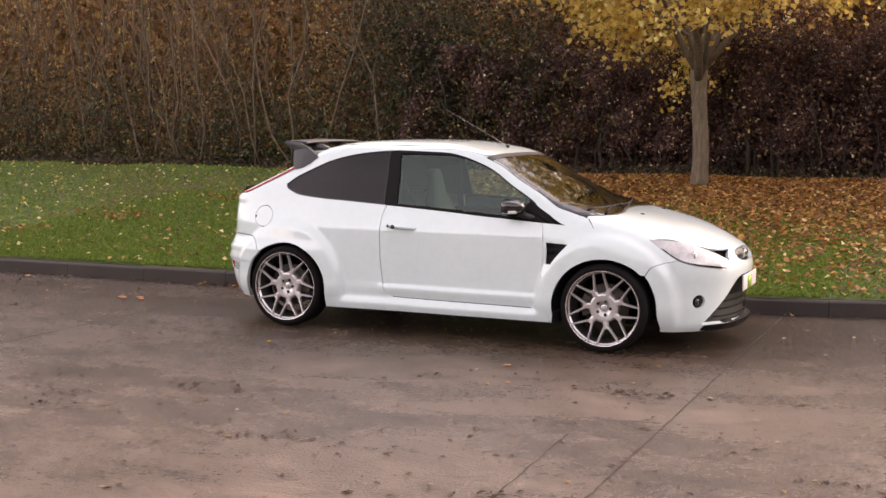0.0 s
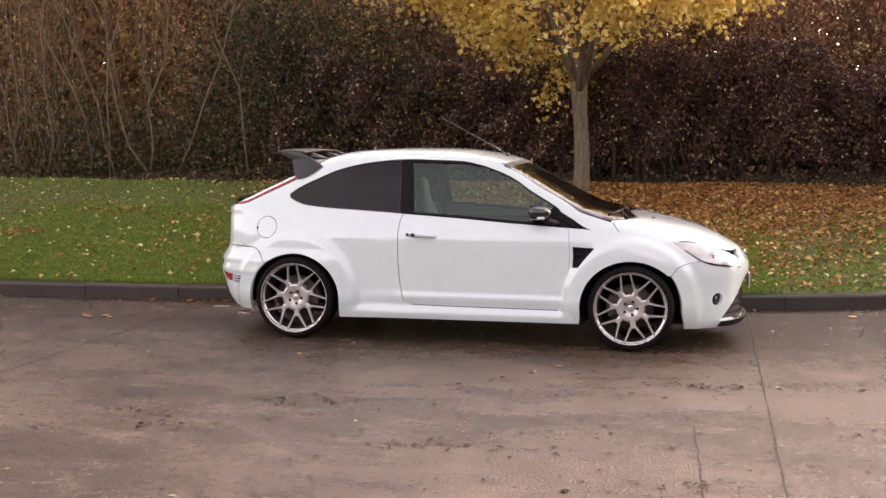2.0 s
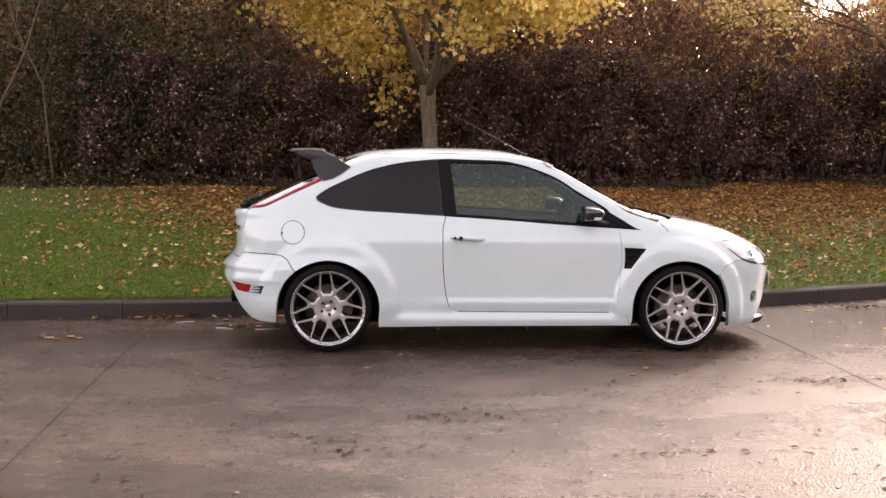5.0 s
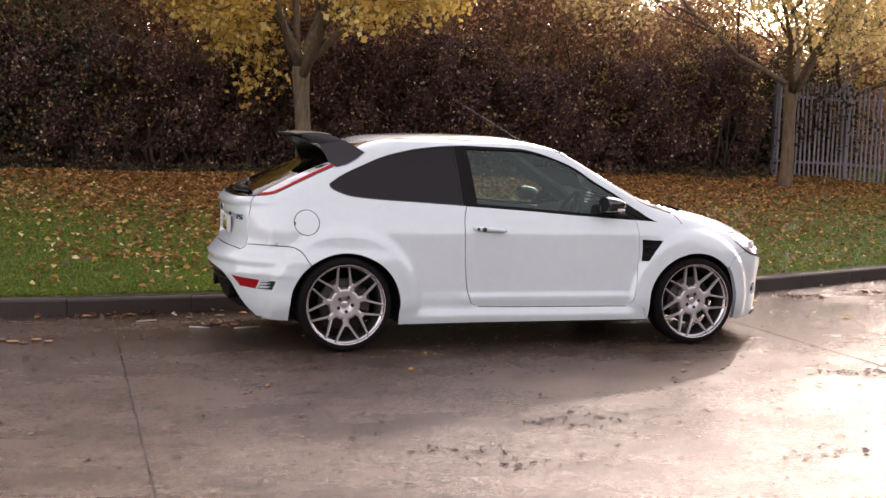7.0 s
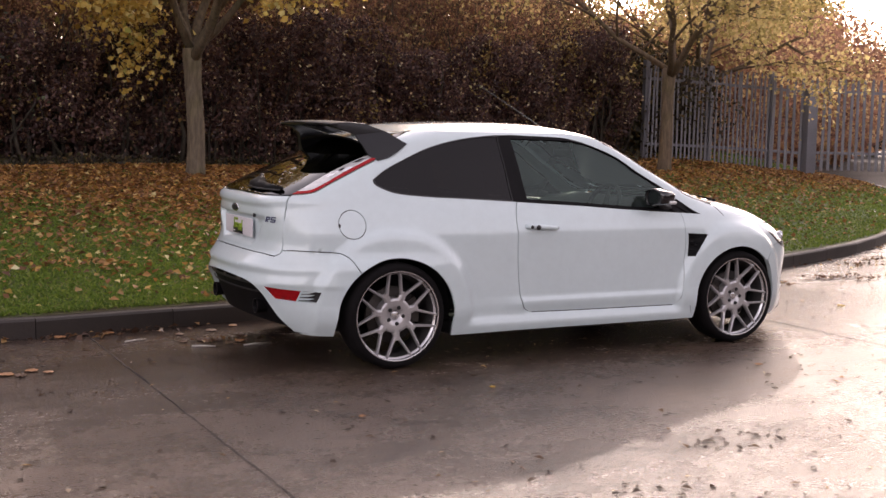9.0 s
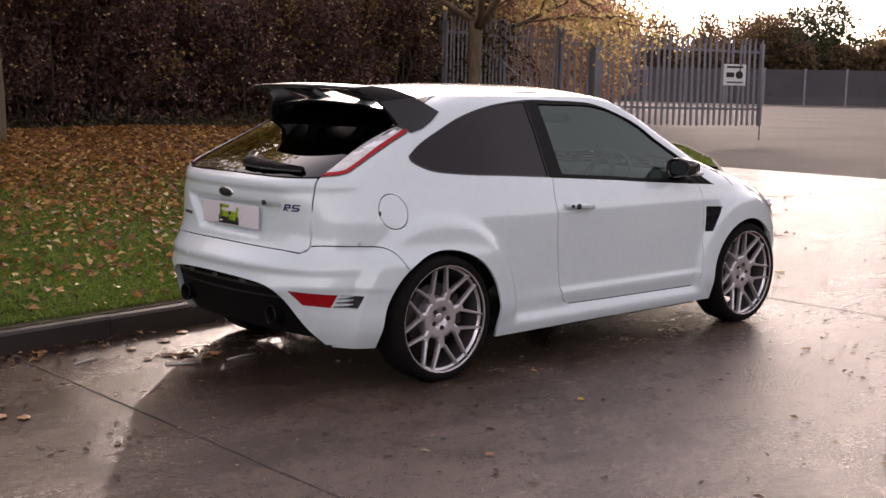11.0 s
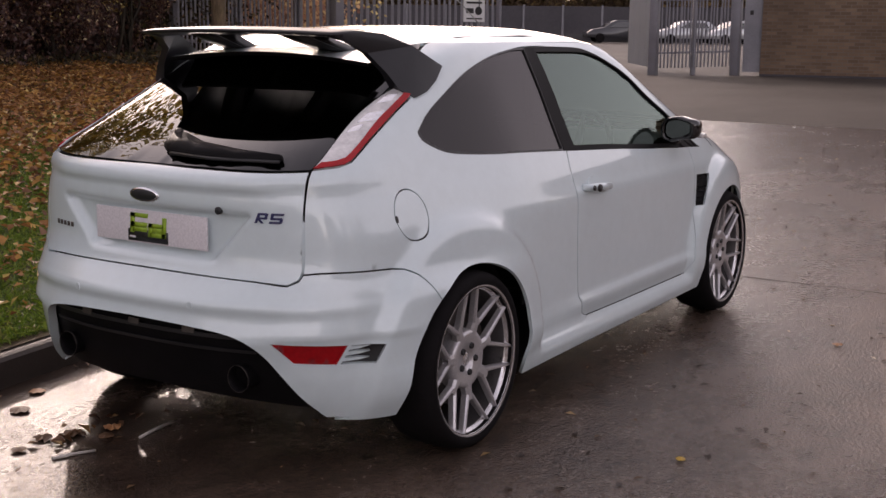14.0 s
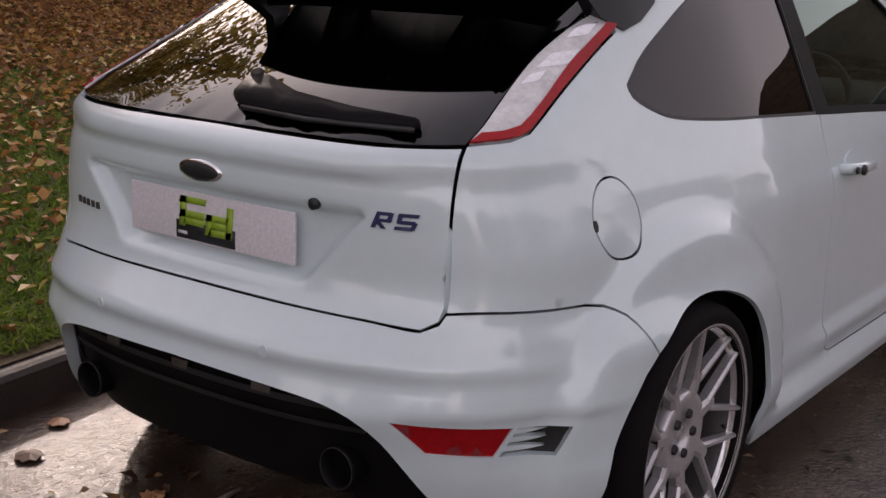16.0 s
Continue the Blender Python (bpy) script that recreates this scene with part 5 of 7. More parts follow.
    def brow_of(v):
        k = smooth(0.488, 0.506, v.z) * (1 - smooth(0.53, 0.64, v.z)) * smooth(0.50, 0.62, abs(v.y)) * smooth(-1.58, -1.75, v.x)
        o = Vector((v.x + 1.2, v.y, 0)).normalized()
        return v + o * 0.010 * k
    b = panel("rear_bumper", bump, around, PAINT, car, "", quads, 0.014, depth=0.03, shape=brow_of)
    for n, q in enumerate(quads):
        if n % 2 == 0:
            panel("bumper_reflector", q, around, RED_LENS, b, "red bumper reflector", step=0.03, out=-0.005)
        else:
            panel("bumper_vent", q, around, BLACK, b, "small dark bumper vent", step=0.03, out=-0.020)
            k = -1 if q[0][0] < 0 else 1
            for j in range(3):
                z = 0.462 - 0.019 * j
                blade = [R(-0.716 - 0.010 * (2 - j), z + 0.009), R(-0.764 - 0.004 * (2 - j), z + 0.006), R(-0.750 - 0.003 * (2 - j), z - 0.002), R(-0.716 - 0.010 * (2 - j), z - 0.004)]
                blade = [(k * u, w) for u, w in blade]
                panel("vent_blade", outline(*[[blade[i], blade[(i + 1) % 4]] for i in range(4)]), around, PAINT, b, step=0.03, depth=0.012, out=-0.006)
    for y, z in ((-0.599, 0.568), (-0.265, 0.592), (0.265, 0.592), (0.599, 0.568)):
        c = R(y, z)
        sens = [(c[0] + 0.013 * math.cos(a), c[1] + 0.013 * math.sin(a)) for a in np.linspace(0, math.tau, 16)[:-1]]
        panel("parking_sensor", sens, around, PAINT, b, step=0.03, depth=0.003, out=0.0015)
    # diffuser under the bumper
    def sunk(v):
        v.x += 0.035 + 0.10 * (0.53 - v.z)
        return v
    hd = [R(0.0, 0.545), R(-0.3, 0.535), R(-0.45, 0.512), R(-0.53, 0.46), R(-0.60, 0.35), R(-0.635, 0.235)]
    dl = [R(-0.635, 0.235), R(-0.52, 0.250), R(-0.3, 0.265), R(0.0, 0.270)]
    diff = outline(hd, dl, [(-p[0], p[1]) for p in dl[::-1]], [(-p[0], p[1]) for p in hd[::-1]], step=0.03)
    panel("diffuser", diff, around, MATT_BLACK, b, "black diffuser under the bumper", step=0.05, depth=0.05, shape=sunk)
    for z0, w in ((0.497, 0.012), (0.452, 0.010)):
        n = 14
        strip("diffuser_slat", [R(-0.47 + 0.94 * j / n, z0) for j in range(n + 1)], around, w, BLACK, b, out=0.012, shape=sunk)
    for y in (-0.42, -0.24, 0.0, 0.24, 0.42):
        pts = [R(y - 0.025, 0.505), R(y + 0.025, 0.505)]
        strip("grille_clip", pts, around, 0.018, STEEL, b, "small grey grille clip", out=0.014, shape=sunk)
    for y in (-0.18, 0.18):
        part("diffuser_fin", prism_bm([(-2.03, y, 0.46), (-2.045, y, 0.41), (-1.98, y, 0.31), (-1.75, y, 0.29)], (0, 0.012, 0)), MATT_BLACK, b)
    for y in (-0.41, 0.41):
        bm = bmesh.new()
        prof = [(0.036, -0.20), (0.040, -0.19), (0.043, -0.02), (0.0455, -0.006), (0.0465, 0.0), (0.0455, 0.004), (0.042, 0.0), (0.040, -0.02), (0.038, -0.16), (0.001, -0.165)]
        lathe_bm(prof, (0, 0, 0), 32, bm)
        bmesh.ops.transform(bm, matrix=Matrix.Translation((-2.045, y, 0.355)) @ Matrix.Rotation(radians(90), 4, "Z"), verts=bm.verts)
        bmesh.ops.recalc_face_normals(bm, faces=bm.faces)
        tip = part("exhaust_tip", bm, MATT_BLACK, car, "round dark exhaust tip with a bright rim")
        loop = [(-2.0505, y + 0.0445 * math.cos(a), 0.355 + 0.0445 * math.sin(a)) for a in np.linspace(0, math.tau, 33)]
        part("bright_rim", tube_bm(loop, [0.0008] * 33, 6, cap=False), STEEL, tip, "thin metal rim")
    box = box_bm((-1.93, -0.40, 0.25), (-1.62, 0.40, 0.40), 0.05)
    part("silencer", box, MATT_BLACK, car, "dark exhaust silencer under the tail")
    # badge, lock, letters, plate
    bm = bmesh.new()
    bmesh.ops.create_uvsphere(bm, u_segments=28, v_segments=10, radius=1)
    for v in bm.verts:
        v.co = Vector((-2.045 + 0.008 * v.co.z, 0.070 * v.co.x, 0.921 + 0.026 * v.co.y))
    badge = part("oval_badge", bm, CHROME, t, "chrome-edged dark oval badge")
    bm = bmesh.new()
    bmesh.ops.create_uvsphere(bm, u_segments=28, v_segments=10, radius=1)
    for v in bm.verts:
        v.co = Vector((-2.048 + 0.0075 * v.co.z, 0.061 * v.co.x, 0.921 + 0.0195 * v.co.y))
    part("badge_field", bm, INK, badge)
    lk = recess(around(R(-0.322, 0.893)))
    part("boot_lock", prism_bm([(lk.x + 0.006, -0.322 + 0.0125 * math.cos(a), 0.893 + 0.0125 * math.sin(a)) for a in np.linspace(0, math.tau, 20)[:-1]], (-0.013, 0, 0)), INK, t, "small black boot lock")

    def flat_on(y0, y1, z0, z1, lean, out):
        """A slanted bar on the tailgate between two columns."""
        p = [R(y0, z0), R(y1, z0), R(y1 - lean, z1), R(y0 - lean, z1)]
        return outline(*[[p[i], p[(i + 1) % 4]] for i in range(4)], step=0.02)
    letters = [(-0.440, -0.449, 0.876, 0.909, 0.014), (-0.452, -0.480, 0.902, 0.909, 0.003), (-0.455, -0.482, 0.889, 0.895, 0.003), (-0.474, -0.483, 0.893, 0.908, 0.005), (-0.462, -0.471, 0.876, 0.890, -0.012),
               (-0.495, -0.535, 0.902, 0.909, 0.003), (-0.493, -0.502, 0.890, 0.907, 0.005), (-0.495, -0.528, 0.888, 0.895, 0.003), (-0.520, -0.529, 0.878, 0.892, 0.005), (-0.488, -0.525, 0.876, 0.883, 0.003)]
    for y0, y1, z0, z1, lean in letters:
        panel("emblem_bar", flat_on(y0 - 0.012, y1 - 0.012, z0 - 0.014, z1 - 0.014, lean, 0), around, NAVY, t, "navy blue emblem bar", step=0.05, depth=0.003, out=0.004, shape=recess)
    for y in np.linspace(0.40, 0.50, 5):
        panel("emblem_bar", flat_on(y, y + 0.014, 0.772, 0.788, 0.0, 0), around, STEEL, t, "small grey emblem bar", step=0.05, depth=0.003, out=0.003, shape=recess)
    px = -2.016
    plate = part("rear_plate", box_bm((px - 0.008, -0.262, 0.752), (px, 0.262, 0.864), 0.003), PLATE_WHITE, t, "white show plate with a lime and black print")
    def card(name, y0, y1, z0, z1, m, lean=0.0, k=0):
        q = [(px - 0.0085 - 0.0006 * k, y0, z0), (px - 0.0085 - 0.0006 * k, y1, z0), (px - 0.0085 - 0.0006 * k, y1 - lean, z1), (px - 0.0085 - 0.0006 * k, y0 - lean, z1)]
        part(name, prism_bm(q, (-0.001, 0, 0)), m, plate)
    card("print_block", 0.105, -0.085, 0.757, 0.797, INK)
    for y0, y1, z0, z1 in ((0.095, 0.010, 0.838, 0.853), (0.095, 0.075, 0.785, 0.853), (0.095, 0.015, 0.805, 0.822), (0.000, -0.070, 0.775, 0.791), (-0.055, -0.075, 0.775, 0.845), (0.010, -0.060, 0.807, 0.822), (0.010, -0.008, 0.775, 0.822), (0.080, 0.015, 0.790, 0.806), (-0.008, -0.055, 0.790, 0.808)):
        card("print_bar", y0, y1, z0, z1, LIME, 0.006, 1)
    card("print_bar", 0.098, 0.068, 0.767, 0.774, PLATE_WHITE, 0.0, 2)
    # rear wiper
    wiper = empty("rear_wiper")
    wiper.parent = t
    def on(y, z, o):
        p = around(R(y, z))
        return p + Vector((-0.42, 0, 0.90)) * o
    bm = bmesh.new()
    n = 10
    top_e = [(0.03, 1.104), (-0.03, 1.100), (-0.16, 1.078), (-0.34, 1.064), (-0.50, 1.054)]
    bot_e = [(0.00, 1.062), (-0.05, 1.050), (-0.16, 1.044), (-0.34, 1.043), (-0.50, 1.046)]
    lo, hi = [], []
    for (a, b2), (c, d2) in zip(top_e, bot_e):
        lo += [bm.verts.new(on(a, b2, 0.004)), bm.verts.new(on(c, d2, 0.004))]
        hi += [bm.verts.new(on(a, b2, 0.024)), bm.verts.new(on(c, d2, 0.026))]
    for i in range(0, len(hi) - 2, 2):
        bm.faces.new((hi[i], hi[i + 2], hi[i + 3], hi[i + 1]))
        bm.faces.new((lo[i], hi[i], hi[i + 1], lo[i + 1])) if i == 0 else None
        bm.faces.new((lo[i], lo[i + 2], hi[i + 2], hi[i]))
        bm.faces.new((lo[i + 1], hi[i + 1], hi[i + 3], lo[i + 3]))
    bm.faces.new((lo[-2], lo[-1], hi[-1], hi[-2]))
    bmesh.ops.recalc_face_normals(bm, faces=bm.faces)
    bmesh.ops.bevel(bm, geom=list(bm.edges), offset=0.006, segments=2, affect="EDGES")
    part("wiper_arm", bm, MATT_BLACK, wiper, "broad black wiper arm")
    bm = lathe_bm([(0.0005, -0.012), (0.012, -0.010), (0.016, 0.0), (0.014, 0.012)], tuple(on(0.0, 1.098, 0.018)), 14)
    part("wiper_pivot", bm, STEEL, wiper, "grey wiper pivot cap")
    bm = tube_bm([on(-0.06, 1.046, 0.012), on(-0.25, 1.040, 0.012), on(-0.50, 1.040, 0.012)], [0.006] * 3, 8)
    part("wiper_blade", bm, BLACK, wiper)
    return t


def spoiler(car):
    sp = empty("roof_spoiler")
    sp.parent = car
    sp["label"] = "large dark plastic roof spoiler on two struts"
    bm = bmesh.new()
    rows = []
    n = 24
    for i in range(n + 1):
        y = -0.47 + 0.94 * i / n
        k = 1 - (abs(y) / 0.47) ** 2.2
        xt, zt = -1.585 - 0.055 * k, 1.446 + 0.010 * k
        xl, zl = -1.355 - 0.005 * k, 1.444 + 0.012 * k
        sec = [(xt, zt + 0.004), (xt + 0.03, zt + 0.010), ((xt + xl) / 2, (zt + zl) / 2 + 0.016), (xl - 0.01, zl + 0.010), (xl, zl), (xl - 0.012, zl - 0.010), ((xt + xl) / 2, (zt + zl) / 2 - 0.013), (xt + 0.03, zt - 0.007), (xt, zt - 0.004)]
        rows.append([bm.verts.new((a, y, b)) for a, b in sec])
    for a, b in zip(rows, rows[1:]):
        for j in range(9):
            bm.faces.new((a[j], a[(j + 1) % 9], b[(j + 1) % 9], b[j]))
    bm.faces.new(rows[0])
    bm.faces.new(rows[-1][::-1])
    bmesh.ops.recalc_face_normals(bm, faces=bm.faces)
    part("blade", bm, SPOILER_GREY, sp)
    for y0, top_y in ((-0.245, -0.215), (0.245, 0.215)):
        bm = bmesh.new()
        a = [bm.verts.new(p) for p in ((-1.30, y0 - 0.055, 1.375), (-1.30, y0 + 0.055, 1.375), (-1.22, y0 + 0.045, 1.392), (-1.22, y0 - 0.045, 1.392))]
        b = [bm.verts.new(p) for p in ((-1.55, top_y - 0.062, 1.447), (-1.55, top_y + 0.062, 1.447), (-1.40, top_y + 0.055, 1.447), (-1.40, top_y - 0.055, 1.447))]
        bm.faces.new(a)
        bm.faces.new(b[::-1])
        for i in range(4):
            bm.faces.new((a[i], a[(i + 1) % 4], b[(i + 1) % 4], b[i]))
        bmesh.ops.recalc_face_normals(bm, faces=bm.faces)
        bmesh.ops.bevel(bm, geom=list(bm.edges), offset=0.008, segments=2, affect="EDGES")
        part("strut", bm, SPOILER_GREY, sp)
    # end plates, from the blade's end down to the pillar
    for k in (1, -1):
        outer = [(-1.598, -0.455, 1.448), (-1.48, -0.492, 1.456), (-1.39, -0.520, 1.452), (-1.28, -0.572, 1.410), (-1.158, -0.622, 1.338), (-1.225, -0.640, 1.290), (-1.29, -0.643, 1.252), (-1.358, -0.640, 1.234), (-1.40, -0.600, 1.262), (-1.425, -0.560, 1.32), (-1.455, -0.50, 1.385), (-1.52, -0.468, 1.425)]
        inner = [(x + 0.006, y + (0.045 if 2 < i < 9 else 0.03), z - (0.008 if i < 4 else 0)) for i, (x, y, z) in enumerate(outer)]
        bm = bmesh.new()
        a = [bm.verts.new((x, k * y, z)) for x, y, z in outer]
        b = [bm.verts.new((x, k * y, z)) for x, y, z in inner]
        bm.faces.new(a)
        bm.faces.new(b[::-1])
        for i in range(len(a)):
            bm.faces.new((a[i], a[(i + 1) % len(a)], b[(i + 1) % len(a)], b[i]))
        bmesh.ops.triangulate(bm, faces=[f for f in bm.faces if len(f.verts) > 4])
        bmesh.ops.recalc_face_normals(bm, faces=bm.faces)
        ep = part("end_plate", bm, SPOILER_GREY, sp)
        ep.data.set_sharp_from_angle(angle=radians(38))
    # the roof's overhang under the blade: white above, dark below
    bm, bd = bmesh.new(), bmesh.new()
    up, dn = [], []
    for i in range(15):
        y = -0.50 + i / 14
        k = 1 - (abs(y) / 0.5) ** 2
        a, b = (-1.19, y, 1.372 + 0.030 * k), (-1.43, y * 0.96, 1.350 + 0.030 * k)
        up.append([bm.verts.new(a), bm.verts.new(((a[0] + b[0]) / 2, y, (a[2] + b[2]) / 2 + 0.006)), bm.verts.new(b)])
        dn.append([bd.verts.new((b[0] - 0.001, b[1], b[2] + 0.001)), bd.verts.new((b[0] + 0.004, b[1], b[2] - 0.014)), bd.verts.new((a[0], y, a[2] - 0.03))])
    for a, b in zip(up, up[1:]):
        for j in range(2):
            bm.faces.new((a[j], a[j + 1], b[j + 1], b[j]))
    for a, b in zip(dn, dn[1:]):
        for j in range(2):
            bd.faces.new((a[j], a[j + 1], b[j + 1], b[j]))
    part("roof_overhang", bm, PAINT, sp, "white roof overhang")
    part("overhang_underside", bd, MATT_BLACK, sp, "dark underside")


def top_and_nose(car):
    def on_roof(p, *a):
        return Vector((p[0], p[1], above(p[0], p[1], 1.25, TOP)))
    rim = []
    q0, q1 = R(-0.49, 1.4185)[0], S(0.02, 1.4185)[0]
    for i in range(41):
        v = lay(q0 + (q1 - q0) * i / 40, 1.4185)
        rim.append((v.x, v.y))
    half = rim + [(0.13, -0.588), (0.28, -0.580), (0.335, -0.45), (0.365, -0.2), (0.372, 0.0)]
    back = [(-1.205, 0.0), (-1.20, -0.2), (-1.18, -0.40)]
    poly = back + half
    full = poly + [(x, -y) for x, y in poly[::-1] if y != 0.0]
    loop = outline([(x, y) for x, y in full] + [full[0]], step=0.03)
    roof = panel("roof", loop, on_roof, PAINT, car, "", step=0.05, centre=(-0.4, 0, 1.0))
    for k in (1, -1):
        bm = tube_bm([(-1.10, k * 0.50, above(-1.10, 0.50, 1.2, TOP) + 0.001), (-0.9, k * 0.525, above(-0.9, 0.525, 1.2, TOP) + 0.001), (-0.4, k * 0.53, above(-0.4, 0.53, 1.2, TOP) + 0.001), (0.1, k * 0.52, above(0.1, 0.52, 1.2, TOP) + 0.001)], [0.0025] * 4, 6)
        part("roof_seam", bm, STEEL, roof)
    bm = tube_bm([(0.235, 0, 1.425), (0.215, 0, 1.447)], [0.016, 0.010], 12)
    aerial = part("aerial_base", bm, BLACK, car, "black roof aerial leaning back")
    bm = tube_bm([(0.22, 0, 1.44), (-0.05, 0, 1.586), (-0.33, 0, 1.735)], [0.0034, 0.0024, 0.0016], 8)
    part("aerial_rod", bm, GALV_ROD, aerial)
    # windscreen
    topw = [N(0.0, 1.389), N(-0.2, 1.387), N(-0.42, 1.384), N(-0.575, 1.374)]
    sidew = [S(0.29, 1.356), S(0.47, 1.272), S(0.688, 1.146), S(0.905, 1.016), S(1.075, 0.962)]
    low = [S(1.075, 0.962), N(-0.60, 0.966), N(-0.40, 0.975), N(-0.2, 0.983), N(0.0, 0.986)]
    sidew = [(Q3 - p[0], p[1]) for p in sidew]
    low[0] = sidew[-1]
    half = [topw, [topw[-1], sidew[0]], sidew, low]
    oth = [[(-p[0], p[1]) for p in r[::-1]] for r in half[::-1]]
    ws = outline(*half, *oth, step=0.03)
    panel("windscreen", ws, around_nose, SCREENGLASS, car, "clear curved windscreen", step=0.06, depth=0.004)
    panel("windscreen_surround", ws, around_nose, BLACK, car, "", [shrunk(ws, 0.022)], 0.5, depth=0.004, out=0.0015)
    # hood
    def on_hood(p, *a):
        z = above(p[0], p[1], 0.60, 1.0)
        return Vector((p[0], p[1], z))
    he = [(1.245, 0.0), (1.235, -0.2), (1.205, -0.45), (1.15, -0.66), (1.125, -0.765)]
    hs = [(1.15, -0.775), (1.30, -0.772), (1.45, -0.766), (1.575, -0.757)]
    hl = [(1.575, -0.757), (1.70, -0.66), (1.83, -0.585), (1.96, -0.475), (2.025, -0.36)]
    hn = [(2.025, -0.36), (2.065, -0.2), (2.08, 0.0)]
    half = [he, [he[-1], hs[0]], hs, hl, hn]
    oth = [[(x, -y) for x, y in r[::-1]] for r in half[::-1]]
    hood = panel("hood", outline(*half, *oth, step=0.03), on_hood, PAINT, car, "", step=0.035, centre=(1.4, 0, 0.4))
    for y in (-0.33, 0.33):
        bm = bmesh.new()
        bmesh.ops.create_uvsphere(bm, u_segments=10, v_segments=6, radius=0.014)
        p = on_hood((1.42, y))
        for v in bm.verts:
            v.co = Vector((v.co.x * 1.3, v.co.y, v.co.z * 0.6)) + p
        part("washer_jet", bm, BLACK, hood, "small black washer jet")
    panel("cowl", outline([(1.10, -0.74), (1.185, -0.45), (1.215, 0.0), (1.185, 0.45), (1.10, 0.74)], [(1.10, 0.74), (1.20, 0.67), (1.26, 0.4), (1.285, 0.0), (1.26, -0.4), (1.20, -0.67), (1.10, -0.74)]),
                 lambda p, *a: Vector((p[0], p[1], above(p[0], p[1], 0.6, 1.1) - 0.020)), BLACK, car, "black cowl panel below the windscreen", step=0.06, centre=(1.0, 0, 0.4))
    for y0, y1 in ((-0.10, 0.55), (-0.66, -0.02)):
        pts = []
        for j in range(7):
            y = y0 + (y1 - y0) * j / 6
            x = 1.19 - 0.10 * (y / 0.7) ** 2 - 0.02 * j / 6
            pts.append((x, y, above(x, y, 0.7, 1.2) + 0.010))
        w = empty("front_wiper")
        w.parent = car
        part("wiper_blade", tube_bm(pts, [0.007] * 7, 6), MATT_BLACK, w)
        part("wiper_arm", tube_bm([(1.235, y0, 0.975), (1.21, y0 + 0.15, 0.995), tuple(pts[4])], [0.010, 0.008, 0.006], 6), MATT_BLACK, w)
    # front bumper, lamps, grilles
    seam = [(Q3 - S(x, z)[0], z) for x, z in ((1.582, 0.562), (1.618, 0.618), (1.68, 0.646), (1.775, 0.668))]
    lampo = [(Q3 - S(x, z)[0], z) for x, z in ((1.578, 0.812), (1.68, 0.740), (1.783, 0.671), (1.889, 0.634))] + [N(-0.44, 0.598), N(-0.405, 0.612)]
    lampt = [N(-0.405, 0.612), N(-0.40, 0.655), N(-0.50, 0.722), N(-0.612, 0.790), (Q3 - S(1.578, 0.812)[0], 0.812)]
    gr = [N(0.0, 0.728), N(-0.17, 0.722), N(-0.275, 0.700), N(-0.265, 0.665), N(-0.17, 0.642), N(0.0, 0.638)]
    arch_f = [(Q3 - S(x, z)[0], z) for x, z in ((1.674, 0.165), (1.668, 0.25), (1.664, 0.32), (1.655, 0.40), (1.625, 0.49), (1.582, 0.562))]
    # the bumper is made as two halves about the middle
    half_loop = outline([N(0.0, 0.742), N(-0.2, 0.738), N(-0.33, 0.715), N(-0.395, 0.650)], [N(-0.395, 0.650), N(-0.405, 0.610), N(-0.44, 0.595)],
                        [N(-0.44, 0.595), (Q3 - S(1.889, 0.634)[0], 0.631), (Q3 - S(1.783, 0.668)[0], 0.668)], seam[::-1], arch_f[::-1],
                        [arch_f[0], N(-0.62, 0.160), N(-0.47, 0.168), N(-0.25, 0.172), N(0.0, 0.175)], step=0.025)
    full = half_loop + [Vector((-v[0], v[1])) for v in half_loop[::-1]][1:-1]
    grille = outline(gr, [(-p[0], p[1]) for p in gr[::-1]], step=0.03)
    mouth_h = [N(0.0, 0.548), N(-0.16, 0.545), N(-0.28, 0.525), N(-0.42, 0.39), N(-0.60, 0.212)]
    mouth = outline(mouth_h, [N(-0.60, 0.212), N(-0.30, 0.21), N(0.0, 0.21), N(0.30, 0.21), N(0.60, 0.212)], [(-p[0], p[1]) for p in mouth_h[::-1]], step=0.03)
    fogs = []
    for k in (1, -1):
        c = N(-0.625, 0.378)
        fogs.append([Vector((k * (c[0] + 0.056 * math.cos(a)), c[1] + 0.048 * math.sin(a))) for a in np.linspace(0, math.tau, 26)[:-1]])
    b = panel("front_bumper", full, around_nose, PAINT, car, "", [grille, mouth, *fogs], 0.03, depth=0.03)

    def set_back(v):
        v.x -= 0.045
        return v
    panel("upper_grille", grille, around_nose, BLACK, b, "small dark upper grille", step=0.06, shape=set_back)
    bm = bmesh.new()
    bmesh.ops.create_uvsphere(bm, u_segments=24, v_segments=8, radius=1)
    for v in bm.verts:
        v.co = Vector((2.125 + 0.008 * v.co.z, 0.075 * v.co.x, 0.684 + 0.030 * v.co.y))
    part("nose_badge", bm, CHROME, b, "chrome oval badge on the nose")
    panel("lower_grille", mouth, around_nose, BLACK, b, "large dark lower grille", step=0.06, shape=set_back)
    for z in (0.26, 0.31, 0.36, 0.41):
        hw = 0.55 - (z - 0.21) * 0.95
        strip("grille_bar", [N(-hw + 2 * hw * j / 10, z) for j in range(11)], around_nose, 0.012, MATT_BLACK, b, out=-0.02)
    lip = outline([N(0.58, 0.206), N(0.25, 0.212), N(0.0, 0.213), N(-0.25, 0.212), N(-0.58, 0.206)], [N(-0.58, 0.206), N(-0.585, 0.172), N(-0.25, 0.160), N(0.0, 0.160), N(0.25, 0.160), N(0.585, 0.172), N(0.58, 0.206)], step=0.03)
